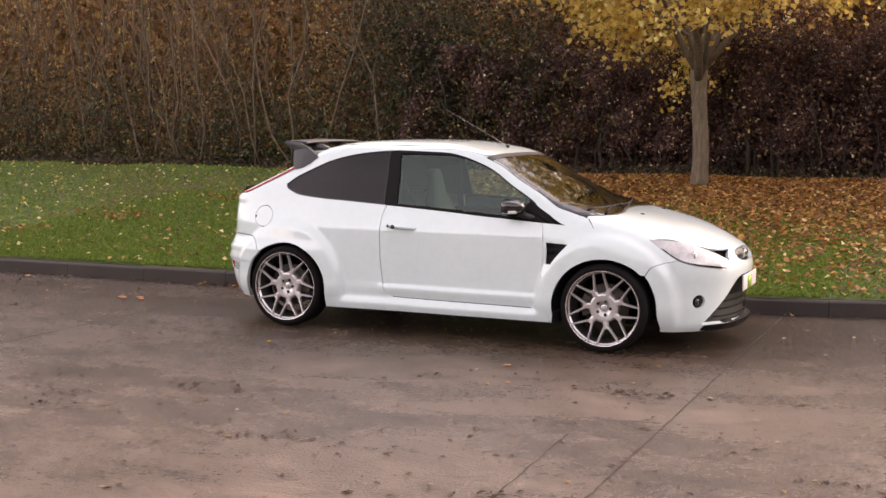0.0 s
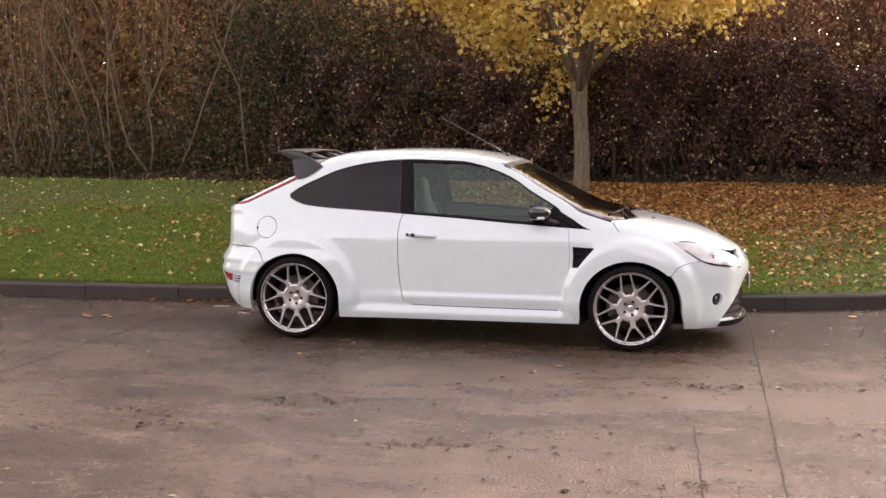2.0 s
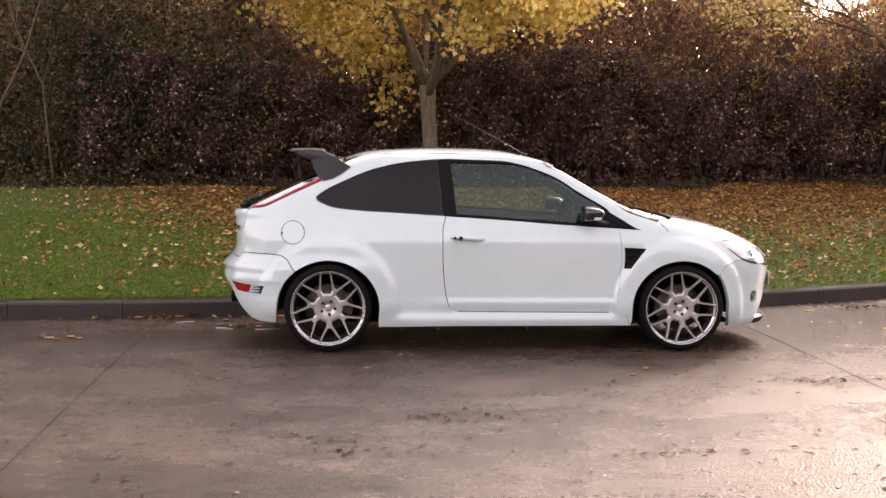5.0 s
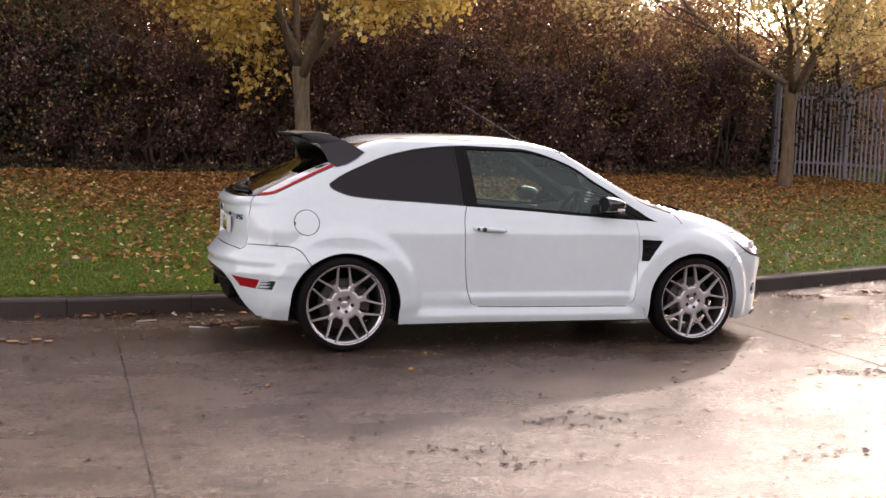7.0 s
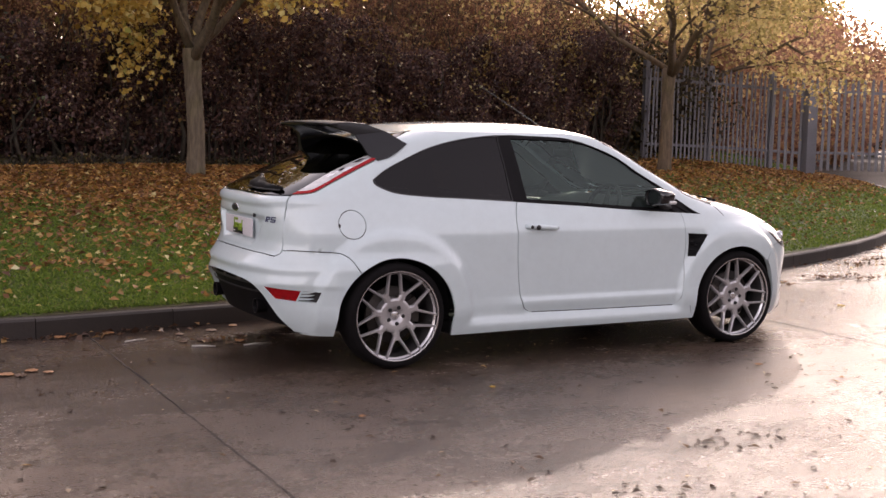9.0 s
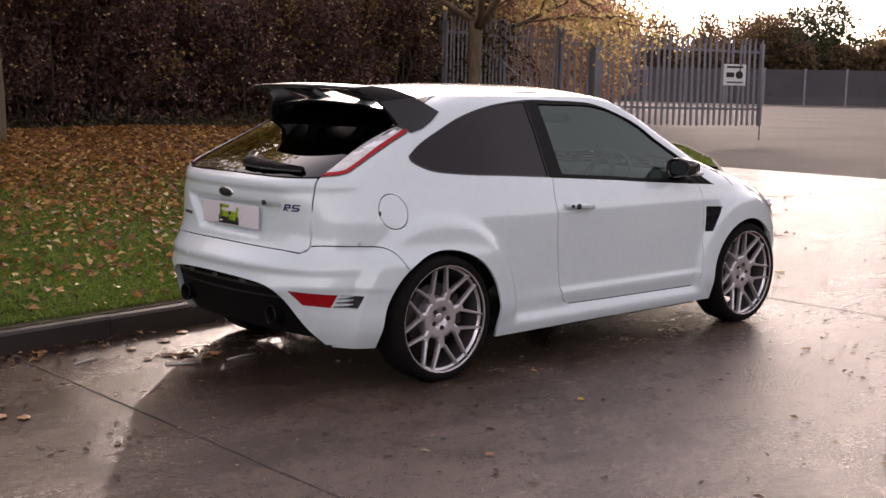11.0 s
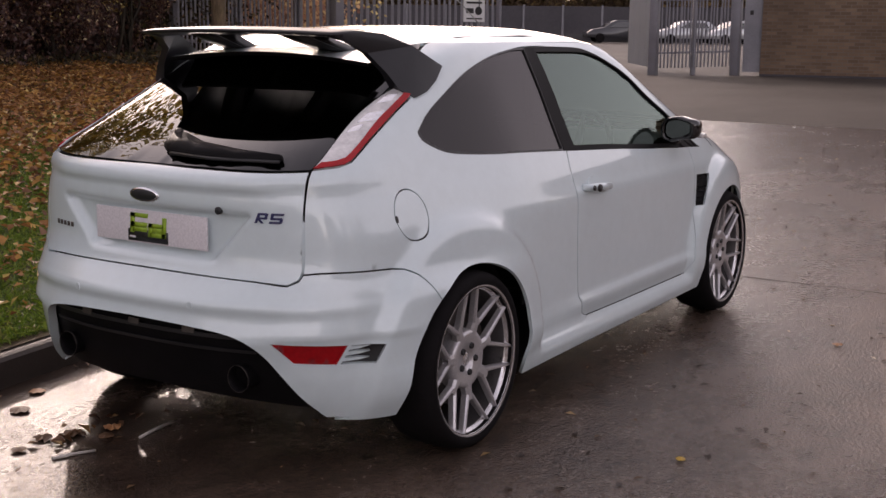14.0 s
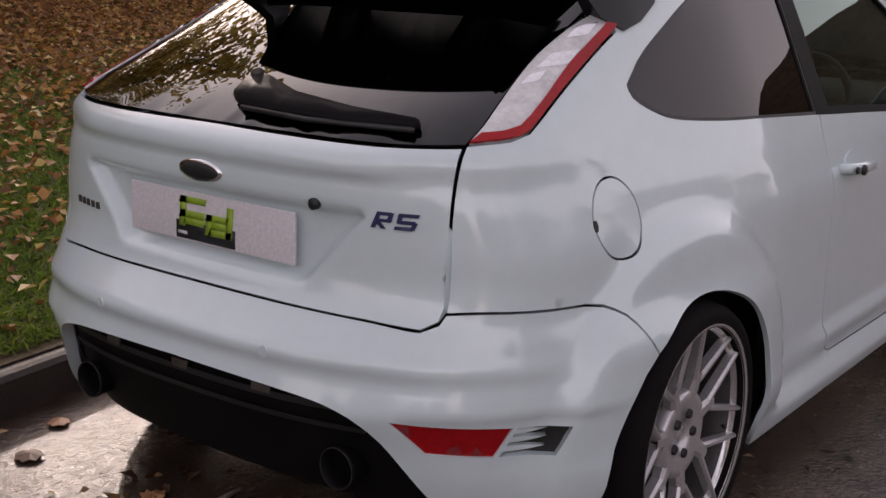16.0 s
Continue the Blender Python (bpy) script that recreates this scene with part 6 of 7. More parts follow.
    panel("splitter", lip, around_nose, MATT_BLACK, b, "black splitter under the nose", step=0.04, depth=0.05, out=0.006)
    part("front_plate", box_bm((2.150, -0.262, 0.425), (2.160, 0.262, 0.537), 0.003), PLATE_WHITE, b, "white front show plate")
    part("print_block", prism_bm([(2.1605, -0.10, 0.43), (2.1605, 0.06, 0.43), (2.1605, 0.06, 0.52), (2.1605, -0.10, 0.52)], (0.001, 0, 0)), LIME, b)
    for k, loop in zip((1, -1), fogs):
        fl = panel("fog_lamp", loop, around_nose, GLOSS_BLACK, b, "round front fog lamp", step=0.03, out=-0.022)
        c = around_nose((k * N(-0.625, 0.378)[0], 0.378))
        bm = bmesh.new()
        bmesh.ops.create_uvsphere(bm, u_segments=18, v_segments=8, radius=0.030)
        for v in bm.verts:
            v.co = Vector((v.co.x * 0.6, v.co.y, v.co.z)) + c + Vector((-0.018, 0.012 * k, 0))
        part("fog_lens", bm, GLOSS_BLACK, fl)
    for k in (1, -1):
        loop = [Vector((k * v[0], v[1])) for v in outline(lampo, lampt, step=0.02)]
        h = panel("headlamp", loop, around_nose, HEADLENS, car, "swept clear headlamp", step=0.03, out=0.001)
        strip("lamp_sill", [(k * p[0], p[1] + 0.009) for p in lampo[1:-1]], around_nose, 0.012, GLOSS_BLACK, h, out=0.004)
        c = around_nose((k * N(-0.63, 0.712)[0], 0.712))
        bm = bmesh.new()
        bmesh.ops.create_uvsphere(bm, u_segments=18, v_segments=8, radius=0.036)
        for v in bm.verts:
            v.co = Vector((v.co.x * 0.35, v.co.y * 0.9, v.co.z)) + c
        part("lamp_projector", bm, CHROME, h)


def wing_mirror(car, k):
    m = empty("wing_mirror")
    m.parent = car
    bm = bmesh.new()
    secs = [(0.53, 0.02, 0.85), (0.545, 0.0, 1.0), (0.59, 0.0, 1.0), (0.645, 0.004, 0.86), (0.682, 0.01, 0.55), (0.695, 0.015, 0.2)]
    rows = []
    for x, dy, s in secs:
        row = []
        for j in range(24):
            a = j * math.tau / 24
            cy, cz = math.copysign(abs(math.cos(a)) ** 0.55, math.cos(a)), math.copysign(abs(math.sin(a)) ** 0.6, math.sin(a))
            yy, zz = -0.888 + dy + 0.088 * s * cy, 1.012 + (0.053 + (0.008 if cy > 0 else -0.004)) * s * cz - 0.004 * cy
            row.append(bm.verts.new((x, k * yy, zz)))
        rows.append(row)
    for a, b in zip(rows, rows[1:]):
        for j in range(24):
            bm.faces.new((a[j], a[(j + 1) % 24], b[(j + 1) % 24], b[j]))
    bm.faces.new(rows[-1])
    back = [bm.verts.new(v.co + Vector((0.012, 0, 0)) + (Vector((0, k * -0.888, 1.012)) - Vector((0, v.co.y, v.co.z))) * 0.12) for v in rows[0]]
    for j in range(24):
        bm.faces.new((rows[0][j], back[j], back[(j + 1) % 24], rows[0][(j + 1) % 24]))
    bmesh.ops.recalc_face_normals(bm, faces=bm.faces)
    part("mirror_housing", bm, GLOSS_BLACK, m, "glossy black mirror housing")
    pl = [(0.542, k * (-0.888 + 0.074 * math.copysign(abs(math.cos(a)) ** 0.55, math.cos(a))), 1.012 + 0.043 * math.copysign(abs(math.sin(a)) ** 0.6, math.sin(a))) for a in np.linspace(0, math.tau, 25)[:-1]]
    part("mirror_glass", prism_bm(pl, (0.004, 0, 0)), MIRROR, m, "mirror glass", flat=True)
    part("mirror_arm", tube_bm([(0.74, k * -0.785, 0.932), (0.68, k * -0.80, 0.945), (0.63, k * -0.835, 0.972)], [0.028, 0.026, 0.024], 12), BLACK, m)
    bm = box_bm((0.60, min(k * -0.93, k * -0.982), 0.972), (0.655, max(k * -0.93, k * -0.982), 0.994), 0.008)
    part("turn_signal", bm, CLEAR_LENS, m, "small clear turn signal")


def wheel(car, hx, k):
    """One alloy wheel: seven forks that spread from the hub to the rim."""
    w = empty("wheel", (hx, k * 0.788, HUB_Z))
    w.parent = car
    bm = lathe_bm([(0.262, 0.10), (0.285, 0.112), (0.303, 0.104), (0.314, 0.085), (0.3195, 0.05), (0.320, 0.0), (0.3195, -0.06), (0.314, -0.095), (0.298, -0.115), (0.262, -0.105), (0.262, 0.10)], (0, 0, 0), 64)
    for v in bm.verts:
        v.co.y *= k
    bmesh.ops.recalc_face_normals(bm, faces=bm.faces)
    part("tyre", bm, RUBBER, w, "low-profile black tyre")
    for name, prof, m, lab in (("rim", [(0.261, 0.098), (0.269, 0.106), (0.277, 0.101), (0.276, 0.094), (0.266, 0.0905), (0.2625, 0.080), (0.255, 0.078), (0.250, 0.068)], POLISHED, "polished rim lip"),
                               ("rim_barrel", [(0.250, 0.068), (0.247, 0.05), (0.243, 0.02), (0.238, -0.09), (0.262, -0.10)], BARREL, "inner barrel of the rim, its shade put into the alloy colour")):
        bm = lathe_bm(prof, (0, 0, 0), 64)
        for v in bm.verts:
            v.co.y *= k
        bmesh.ops.recalc_face_normals(bm, faces=bm.faces)
        part(name, bm, m, w, lab)

    def rod(p0, p1, w0, w1, d0=0.030, d1=0.026):
        """A spoke between two (radius, angle, y) stations, with a ridged face."""
        bm2 = bmesh.new()
        rows = []
        n = 6
        for j in range(n + 1):
            t = j / n
            y = p0[2] + (p1[2] - p0[2]) * t
            ww = w0 + (w1 - w0) * t
            c = Vector((p0[0] * math.cos(p0[1]), 0, p0[0] * math.sin(p0[1]))).lerp(Vector((p1[0] * math.cos(p1[1]), 0, p1[0] * math.sin(p1[1]))), t)
            rows.append((c, y, ww, d0 + (d1 - d0) * t))
        vs = []
        for j, (c, y, ww, d) in enumerate(rows):
            q = rows[min(j + 1, n)][0] - rows[max(j - 1, 0)][0]
            s = Vector((-q.z, 0, q.x)).normalized()
            vs.append([bm2.verts.new(c + s * f * ww / 2 + Vector((0, k * (y + g * d), 0))) for f, g in ((-1, -1), (-1, -0.25), (-0.45, 0), (0.45, 0), (1, -0.25), (1, -1))])
        for a, b in zip(vs, vs[1:]):
            for j in range(6):
                bm2.faces.new((a[j], a[(j + 1) % 6], b[(j + 1) % 6], b[j]))
        bmesh.ops.recalc_face_normals(bm2, faces=bm2.faces)
        return bm2
    turn = math.pi / 2 + math.pi / 7 + (0.16 if hx > 0 else 0.075)
    for i in range(7):
        a = turn + i * math.tau / 7
        part("spoke", rod((0.088, a, 0.066), (0.150, a, 0.0715), 0.050, 0.034), ALLOY, w, flat=True)
        for sg in (-1, 1):
            part("spoke_branch", rod((0.132, a + sg * 0.075, 0.070), (0.269, a + sg * 0.322, 0.094), 0.0185, 0.0118), ALLOY, w, flat=True)
    bm = lathe_bm([(0.0005, 0.045), (0.027, 0.045), (0.031, 0.040), (0.032, 0.060), (0.066, 0.062), (0.084, 0.066), (0.100, 0.0655), (0.106, 0.058), (0.108, 0.03), (0.108, -0.03)], (0, 0, 0), 40)
    for v in bm.verts:
        v.co.y *= k
    bmesh.ops.recalc_face_normals(bm, faces=bm.faces)
    part("hub", bm, ALLOY, w)
    bm = lathe_bm([(0.0005, 0.056), (0.02, 0.055), (0.029, 0.050), (0.0295, 0.044)], (0, 0, 0), 28)
    for v in bm.verts:
        v.co.y *= k
    bmesh.ops.recalc_face_normals(bm, faces=bm.faces)
    part("centre_cap", bm, POLISHED, w)
    for i in range(5):
        a = turn + 0.3 + i * math.tau / 5
        bm = lathe_bm([(0.0005, 0.069), (0.0105, 0.069), (0.0125, 0.064), (0.0125, 0.05)], (0.050 * math.cos(a), 0, 0.050 * math.sin(a)), 8)
        for v in bm.verts:
            v.co.y *= k
        bmesh.ops.recalc_face_normals(bm, faces=bm.faces)
        part("wheel_nut", bm, INK, w, flat=True)
    bm = lathe_bm([(0.06, 0.0), (0.168, 0.0), (0.170, -0.004), (0.170, -0.026), (0.06, -0.028)], (0, 0, 0), 40)
    for v in bm.verts:
        v.co.y *= k
    bmesh.ops.recalc_face_normals(bm, faces=bm.faces)
    part("brake_disc", bm, DISC, w, "grey brake disc")
    bm = bmesh.new()
    rows = []
    for j in range(7):
        a = radians(150 + j * 9) if hx > 0 else radians(-18 + j * 9)
        rows.append([bm.verts.new((r * math.cos(a), k * y, r * math.sin(a))) for r, y in ((0.105, 0.018), (0.178, 0.018), (0.185, 0.0), (0.185, -0.05), (0.105, -0.05))])
    for a, b in zip(rows, rows[1:]):
        for j in range(5):
            bm.faces.new((a[j], a[(j + 1) % 5], b[(j + 1) % 5], b[j]))
    bm.faces.new(rows[0]), bm.faces.new(rows[-1][::-1])
    bmesh.ops.recalc_face_normals(bm, faces=bm.faces)
    part("brake_caliper", bm, STEEL, w, flat=True)
    part("valve", tube_bm([(0.236, k * 0.06, -0.05), (0.215, k * 0.075, -0.045)], [0.004, 0.004], 6), BLACK, w)
    return w


def under_shell(car):
    """The dark inner body behind the gaps, the wheel housings and the cabin."""
    zs = [0.17, 0.3, 0.45, 0.58, 0.66, 0.72, 0.80, 0.88]
    bm = bmesh.new()
    rows = []
    for z in zs:
        row = []
        for s in (1, -1):
            order = range(0, 61) if s > 0 else range(60, -1, -1)
            for i in order:
                x, y, _ = lay(Q3 * i / 60, z)
                row.append(bm.verts.new((x * 0.972, s * y * 0.955, z)))
        rows.append(row)
    n = len(rows[0])
    for a, b in zip(rows, rows[1:]):
        for j in range(n):
            q = (a[j], a[(j + 1) % n], b[(j + 1) % n], b[j])
            c = sum((v.co for v in q), Vector()) / 4
            if not any(math.hypot(c.x - hx, c.z - HUB_Z) < 0.44 for hx in HUBS) and not (c.x < -1.72 and c.z < 0.40):
                try:
                    bm.faces.new(q)
                except ValueError:
                    pass
    part("inner_shell", bm, LINER, car, "dark inner shell behind the panels")
    part("floor_pan", box_bm((-1.55, -0.60, 0.175), (1.72, 0.60, 0.21), 0.01), LINER, car)
    part("sill_box", box_bm((-0.93, -0.80, 0.17), (0.93, 0.80, 0.26), 0.02), LINER, car)
    for hx in HUBS:
        for k in (1, -1):
            bm = bmesh.new()
            rows = []
            for j in range(29):
                a = radians(-8 + 196 * j / 28)
                rows.append([bm.verts.new((hx + r * math.cos(a), k * y, HUB_Z + r * math.sin(a))) for r, y in ((0.388, -0.80), (0.392, -0.60), (0.36, -0.56), (0.0, -0.56))])
            for a, b in zip(rows, rows[1:]):
                for j in range(3):
                    bm.faces.new((a[j], a[j + 1], b[j + 1], b[j])) if j < 2 else bm.faces.new((a[2], a[3], b[2]))
            bmesh.ops.remove_doubles(bm, verts=bm.verts, dist=1e-5)
            part("wheel_liner", bm, LINER, car, "dark wheel arch liner")
    # cabin
    part("parcel_shelf", box_bm((-1.88, -0.62, 0.93), (-1.12, 0.62, 0.955), 0.01), TRIM, car)
    bm = bmesh.new()
    rows = []
    for j in range(13):
        y = -0.70 + 1.40 * j / 12
        k = 1 - 0.5 * abs(y)
        rows.append([bm.verts.new(p) for p in ((1.16, y, 0.94), (0.95, y, 0.965), (0.70, y, 0.945 + (0.03 if -0.58 < y < -0.14 else 0)), (0.60, y, 0.90), (0.58, y, 0.74), (0.72, y, 0.62))])
    for a, b in zip(rows, rows[1:]):
        for j in range(5):
            bm.faces.new((a[j], a[j + 1], b[j + 1], b[j]))
    part("dashboard", bm, TRIM, car, "dark plastic dashboard")
    sw = empty("steering_wheel")
    sw.parent = car
    m = Matrix.Translation((0.47, -0.37, 0.905)) @ Matrix.Rotation(radians(-66), 4, "Y")
    ringp = [m @ Vector((0.185 * math.cos(a), 0.185 * math.sin(a), 0)) for a in np.linspace(0, math.tau, 33)]
    part("wheel_ring", tube_bm(ringp, [0.016] * 33, 8, cap=False), TRIM, sw, "dark leather steering wheel")
    for a in (0.0, math.pi, -math.pi / 2 + math.pi):
        part("wheel_spoke", tube_bm([m @ Vector((0, 0, -0.02)), m @ Vector((0.18 * math.sin(a), 0.18 * math.cos(a), 0))], [0.022, 0.014], 6), TRIM, sw)
    for x, y, rear in ((-0.18, -0.37, False), (-0.18, 0.37, False), (-0.98, -0.34, True), (-0.98, 0.34, True)):
        seat = empty("seat", (x, y, 0.0))
        seat.parent = car
        part("seat_base", box_bm((-0.22, -0.24, 0.36), (0.32, 0.24, 0.52), 0.06, segs=3), SEAT, seat)
        bm = bmesh.new()
        rows = []
        for j, (xx, zz, hw, dp) in enumerate(((-0.20, 0.46, 0.25, 0.07), (-0.25, 0.62, 0.27, 0.075), (-0.31, 0.80, 0.26, 0.07), (-0.355, 0.95, 0.22, 0.06), (-0.38, 1.04, 0.15, 0.05), (-0.39, 1.10, 0.13, 0.05), (-0.40, 1.19 if not rear else 1.12, 0.115, 0.045), (-0.405, 1.225 if not rear else 1.14, 0.07, 0.03))):
            rows.append([bm.verts.new((xx + dp * math.cos(a) * (1 + 0.35 * abs(math.sin(a)) ** 3), hw * math.copysign(abs(math.sin(a)) ** 0.6, math.sin(a)), zz)) for a in np.linspace(0, math.tau, 21)[:-1]])
        for a, b in zip(rows, rows[1:]):
            for j in range(20):
                bm.faces.new((a[j], a[(j + 1) % 20], b[(j + 1) % 20], b[j]))
        bm.faces.new(rows[-1])
        bmesh.ops.recalc_face_normals(bm, faces=bm.faces)
        part("seat_back", bm, SEAT, seat, "grey cloth bucket seat back")
    part("rear_view_mirror", box_bm((0.36, -0.12, 1.25), (0.39, 0.12, 1.31), 0.02), TRIM, car)
    for k in (1, -1):
        part("seat_belt", prism_bm([(-0.42, k * 0.66, 0.45), (-0.37, k * 0.66, 0.45), (-0.43, k * 0.585, 1.28), (-0.48, k * 0.585, 1.28)], (0, -k * 0.004, 0)), SEAT, car, "hanging grey seat belt")


car = empty("hatchback_car")
car.scale, car.location = (1, 0.97, 1), (0, -0.023, 0)
tagged(car, "white three-door hatchback with silver alloy wheels parked beside the kerb", "car")
side_panels(car)
tail(car)
spoiler(car)
top_and_nose(car)
for k in (-1, 1):
    wing_mirror(car, -k)
for hx in HUBS:
    for k in (-1, 1):
        wheel(car, hx, k)
under_shell(car)


# ---- yard behind the verge: palisade fence, gates, far buildings ----
def pale_mesh(h):
    """One pressed steel pale with a split, splayed head."""
    w, d = 0.033, 0.012
    sec = [(-w, 0), (-w * 0.45, -d), (w * 0.45, -d), (w, 0)]
    vs, fs = [], []
    for z, s, sp in ((0, 1, 0), (h - 0.14, 1, 0), (h - 0.05, 0.9, 0.012), (h, 0.35, 0.02)):
        for x, y in sec:
            vs.append((x * s, y - sp, z))
        for x, y in sec[::-1]:
            vs.append((x * s, y - sp + 0.006, z))
    for k in range(3):
        for j in range(8):
            fs.append((k * 8 + j, k * 8 + (j + 1) % 8, (k + 1) * 8 + (j + 1) % 8, (k + 1) * 8 + j))
    fs.append(tuple(range(24, 32)))
    me = bpy.data.meshes.new("pale")
    me.from_pydata(vs, [], fs)
    me.materials.append(GALV)
    return me


PALE = pale_mesh(1.82)


def palisade(name, a, b, za, zb, label, rails=(0.32, 1.52), posts=True, step=0.152, kind="fence", slim=1.0, bays=0):
    """A run of pales on two rails from a to b; its foot follows the ground."""
    f = empty(name, (a[0], a[1], za))
    tagged(f, label, kind)
    ax, bx = Vector((a[0], a[1], za)), Vector((b[0], b[1], zb))
    d = bx - ax
    flat = Vector((d.x, d.y, 0))
    ang = math.atan2(flat.y, flat.x)
    n = int(flat.length / step)
    for i in range(n + 1):
        o = new("pale", PALE)
        o.parent = f
        o.location = d * (i * step / flat.length) + Vector((0, 0, float(rng.uniform(-0.01, 0.01))))
        o.rotation_euler = (float(rng.normal(0, 0.006)), float(rng.normal(0, 0.008)), ang)
        o.scale = (slim, 1, 1)
    nrm = Vector((-math.sin(ang), math.cos(ang), 0))
    for z in rails:
        q = [nrm * 0.012, nrm * 0.055, nrm * 0.055 + Vector((0, 0, 0.05)), nrm * 0.012 + Vector((0, 0, 0.05))]
        part("rail", prism_bm([p + Vector((0, 0, z)) for p in q], d), GALV, f, flat=True)
    if posts:
        m = bays or max(1, round(flat.length / 2.4))
        for i in range(m + 1):
            c = d * (i / m) + nrm * 0.10
            bm = box_bm((-0.05, -0.05, -0.3), (0.05, 0.05, 1.88), 0.006)
            bmesh.ops.transform(bm, matrix=Matrix.Translation(c) @ Matrix.Rotation(ang, 4, "Z"), verts=bm.verts)
            part("post", bm, GALV, f, flat=True)
    return f


A, M1, C1, C, D = (9.45, 10.95), (10.95, 10.95), (12.35, 10.8), (13.1, 10.62), (17.26, 9.56)
palisade("palisade_fence", A, M1, 0.86, 0.82, "grey galvanised palisade fence behind the verge", step=0.098, slim=0.68)
palisade("palisade_fence", M1, C1, 0.82, 0.76, "grey galvanised palisade fence behind the verge", step=0.098, slim=0.68)
palisade("palisade_fence", C1, C, 0.76, 0.72, "short grey palisade panel beside the gate post", posts=False)
gate = palisade("yard_gate", (C[0] + 0.17, C[1] - 0.04), D, 0.74, 0.72, "wide open grey palisade gate with a white notice", posts=False, kind="gate")
post = empty("gate_post", (C[0], C[1], 0.5))
tagged(post, "stout grey steel gate post", "post")
part("shaft", box_bm((-0.12, -0.12, -0.1), (0.12, 0.12, 1.80), 0.012), GALV, post)
part("cap", box_bm((-0.135, -0.135, 1.80), (0.135, 0.135, 1.83), 0.008), GALV, post)
stile = box_bm((-0.04, -0.04, -0.02), (0.04, 0.04, 1.70), 0.006)
bmesh.ops.transform(stile, matrix=Matrix.Translation((D[0] - C[0] - 0.17, D[1] - C[1] + 0.04, 0)), verts=stile.verts)
part("gate_stile", stile, GALV, gate)
part("drop_bolt", tube_bm([(D[0] - C[0] - 0.17, D[1] - C[1] + 0.01, 0.25), (D[0] - C[0] - 0.17, D[1] - C[1] + 0.01, -0.33)], [0.012, 0.012], 8), GALV, gate)


def notice():
    """White notice on the gate: a heading and two pictograms as plain bars."""
    s = empty("gate_notice")
    tagged(s, "white notice board with black marks on the gate", "sign")
    p0, p1 = Vector((C[0] + 0.17, C[1] - 0.04, 0)), Vector((D[0], D[1], 0))
    u = (p1 - p0).normalized()
    nrm = Vector((u.y, -u.x, 0))
    o = p0 + (p1 - p0) * 0.745 + nrm * 0.03 + Vector((0, 0, 1.56))

    def plate(name, x0, x1, z0, z1, k, m):
        q = [o + u * x0 + Vector((0, 0, z0)) + nrm * k, o + u * x1 + Vector((0, 0, z0)) + nrm * k, o + u * x1 + Vector((0, 0, z1)) + nrm * k, o + u * x0 + Vector((0, 0, z1)) + nrm * k]
        part(name, prism_bm(q, nrm * 0.004), m, s, flat=True)
    plate("board", 0.0, 0.60, 0.0, 0.44, 0.0, SIGNWHITE)
    plate("heading_bar", 0.08, 0.52, 0.36, 0.40, 0.006, INK)
    plate("pictogram", 0.07, 0.28, 0.17, 0.27, 0.006, INK)
    q = [o + u * (0.42 + 0.10 * math.cos(a)) + Vector((0, 0, 0.22 + 0.085 * math.sin(a))) + nrm * 0.006 for a in np.linspace(0, math.tau, 18)[:-1]]
    part("pictogram", prism_bm(q, nrm * 0.004), INK, s, flat=True)
    plate("text_bar", 0.08, 0.52, 0.05, 0.08, 0.006, INK)


notice()
E1, F = (21.70, 7.97), (22.85, 6.42)
for p in (E1, F):
    g = empty("gate_post", (p[0], p[1], 0.3))
    tagged(g, "stout grey steel gate post", "post")
    part("shaft", box_bm((-0.095, -0.095, -0.1), (0.095, 0.095, 2.12), 0.012), GALV, g)
    part("cap", box_bm((-0.105, -0.105, 2.12), (0.105, 0.105, 2.14), 0.008), GALV, g)
palisade("palisade_fence", E1, F, 0.56, 0.62, "grey palisade panel with parked cars behind", posts=True, step=0.086, slim=0.58, bays=2)
leaf = empty("yard_gate", (21.85, 8.1, 0.52))
tagged(leaf, "grey sheeted gate leaf swung open", "gate")
u = Vector((3.05, 1.9, 0)).normalized()
nrm = Vector((u.y, -u.x, 0))
for j in range(4):
    q = [u * (0.05 + 0.88 * j) + Vector((0, 0, 0.06)), u * (0.92 + 0.88 * j) + Vector((0, 0, 0.06)), u * (0.92 + 0.88 * j) + Vector((0, 0, 1.82)), u * (0.05 + 0.88 * j) + Vector((0, 0, 1.82))]
    part("sheet", prism_bm(q, nrm * 0.006), SHEET, leaf, flat=True)
for z in (0.08, 0.9, 1.76):
    part("rail", prism_bm([Vector((0, 0, z)) + nrm * 0.010, Vector((0, 0, z)) + nrm * 0.055, Vector((0, 0, z + 0.05)) + nrm * 0.055, Vector((0, 0, z + 0.05)) + nrm * 0.010], u * 3.58), GALV, leaf, flat=True)
side_gate = empty("side_gate", (22.93, 6.34, 0.52))
tagged(side_gate, "narrow grey sheeted gate beside the brick wall", "gate")
part("sheet", prism_bm([(0.03, -0.06, -0.02), (0.16, -0.44, -0.02), (0.16, -0.44, 2.0), (0.03, -0.06, 2.0)], (0.02, 0.007, 0)), GALV, side_gate, flat=True)
part("latch", box_bm((0.065, -0.25, 1.28), (0.10, -0.17, 1.38), 0.008), BLACK, side_gate, "small dark gate latch")

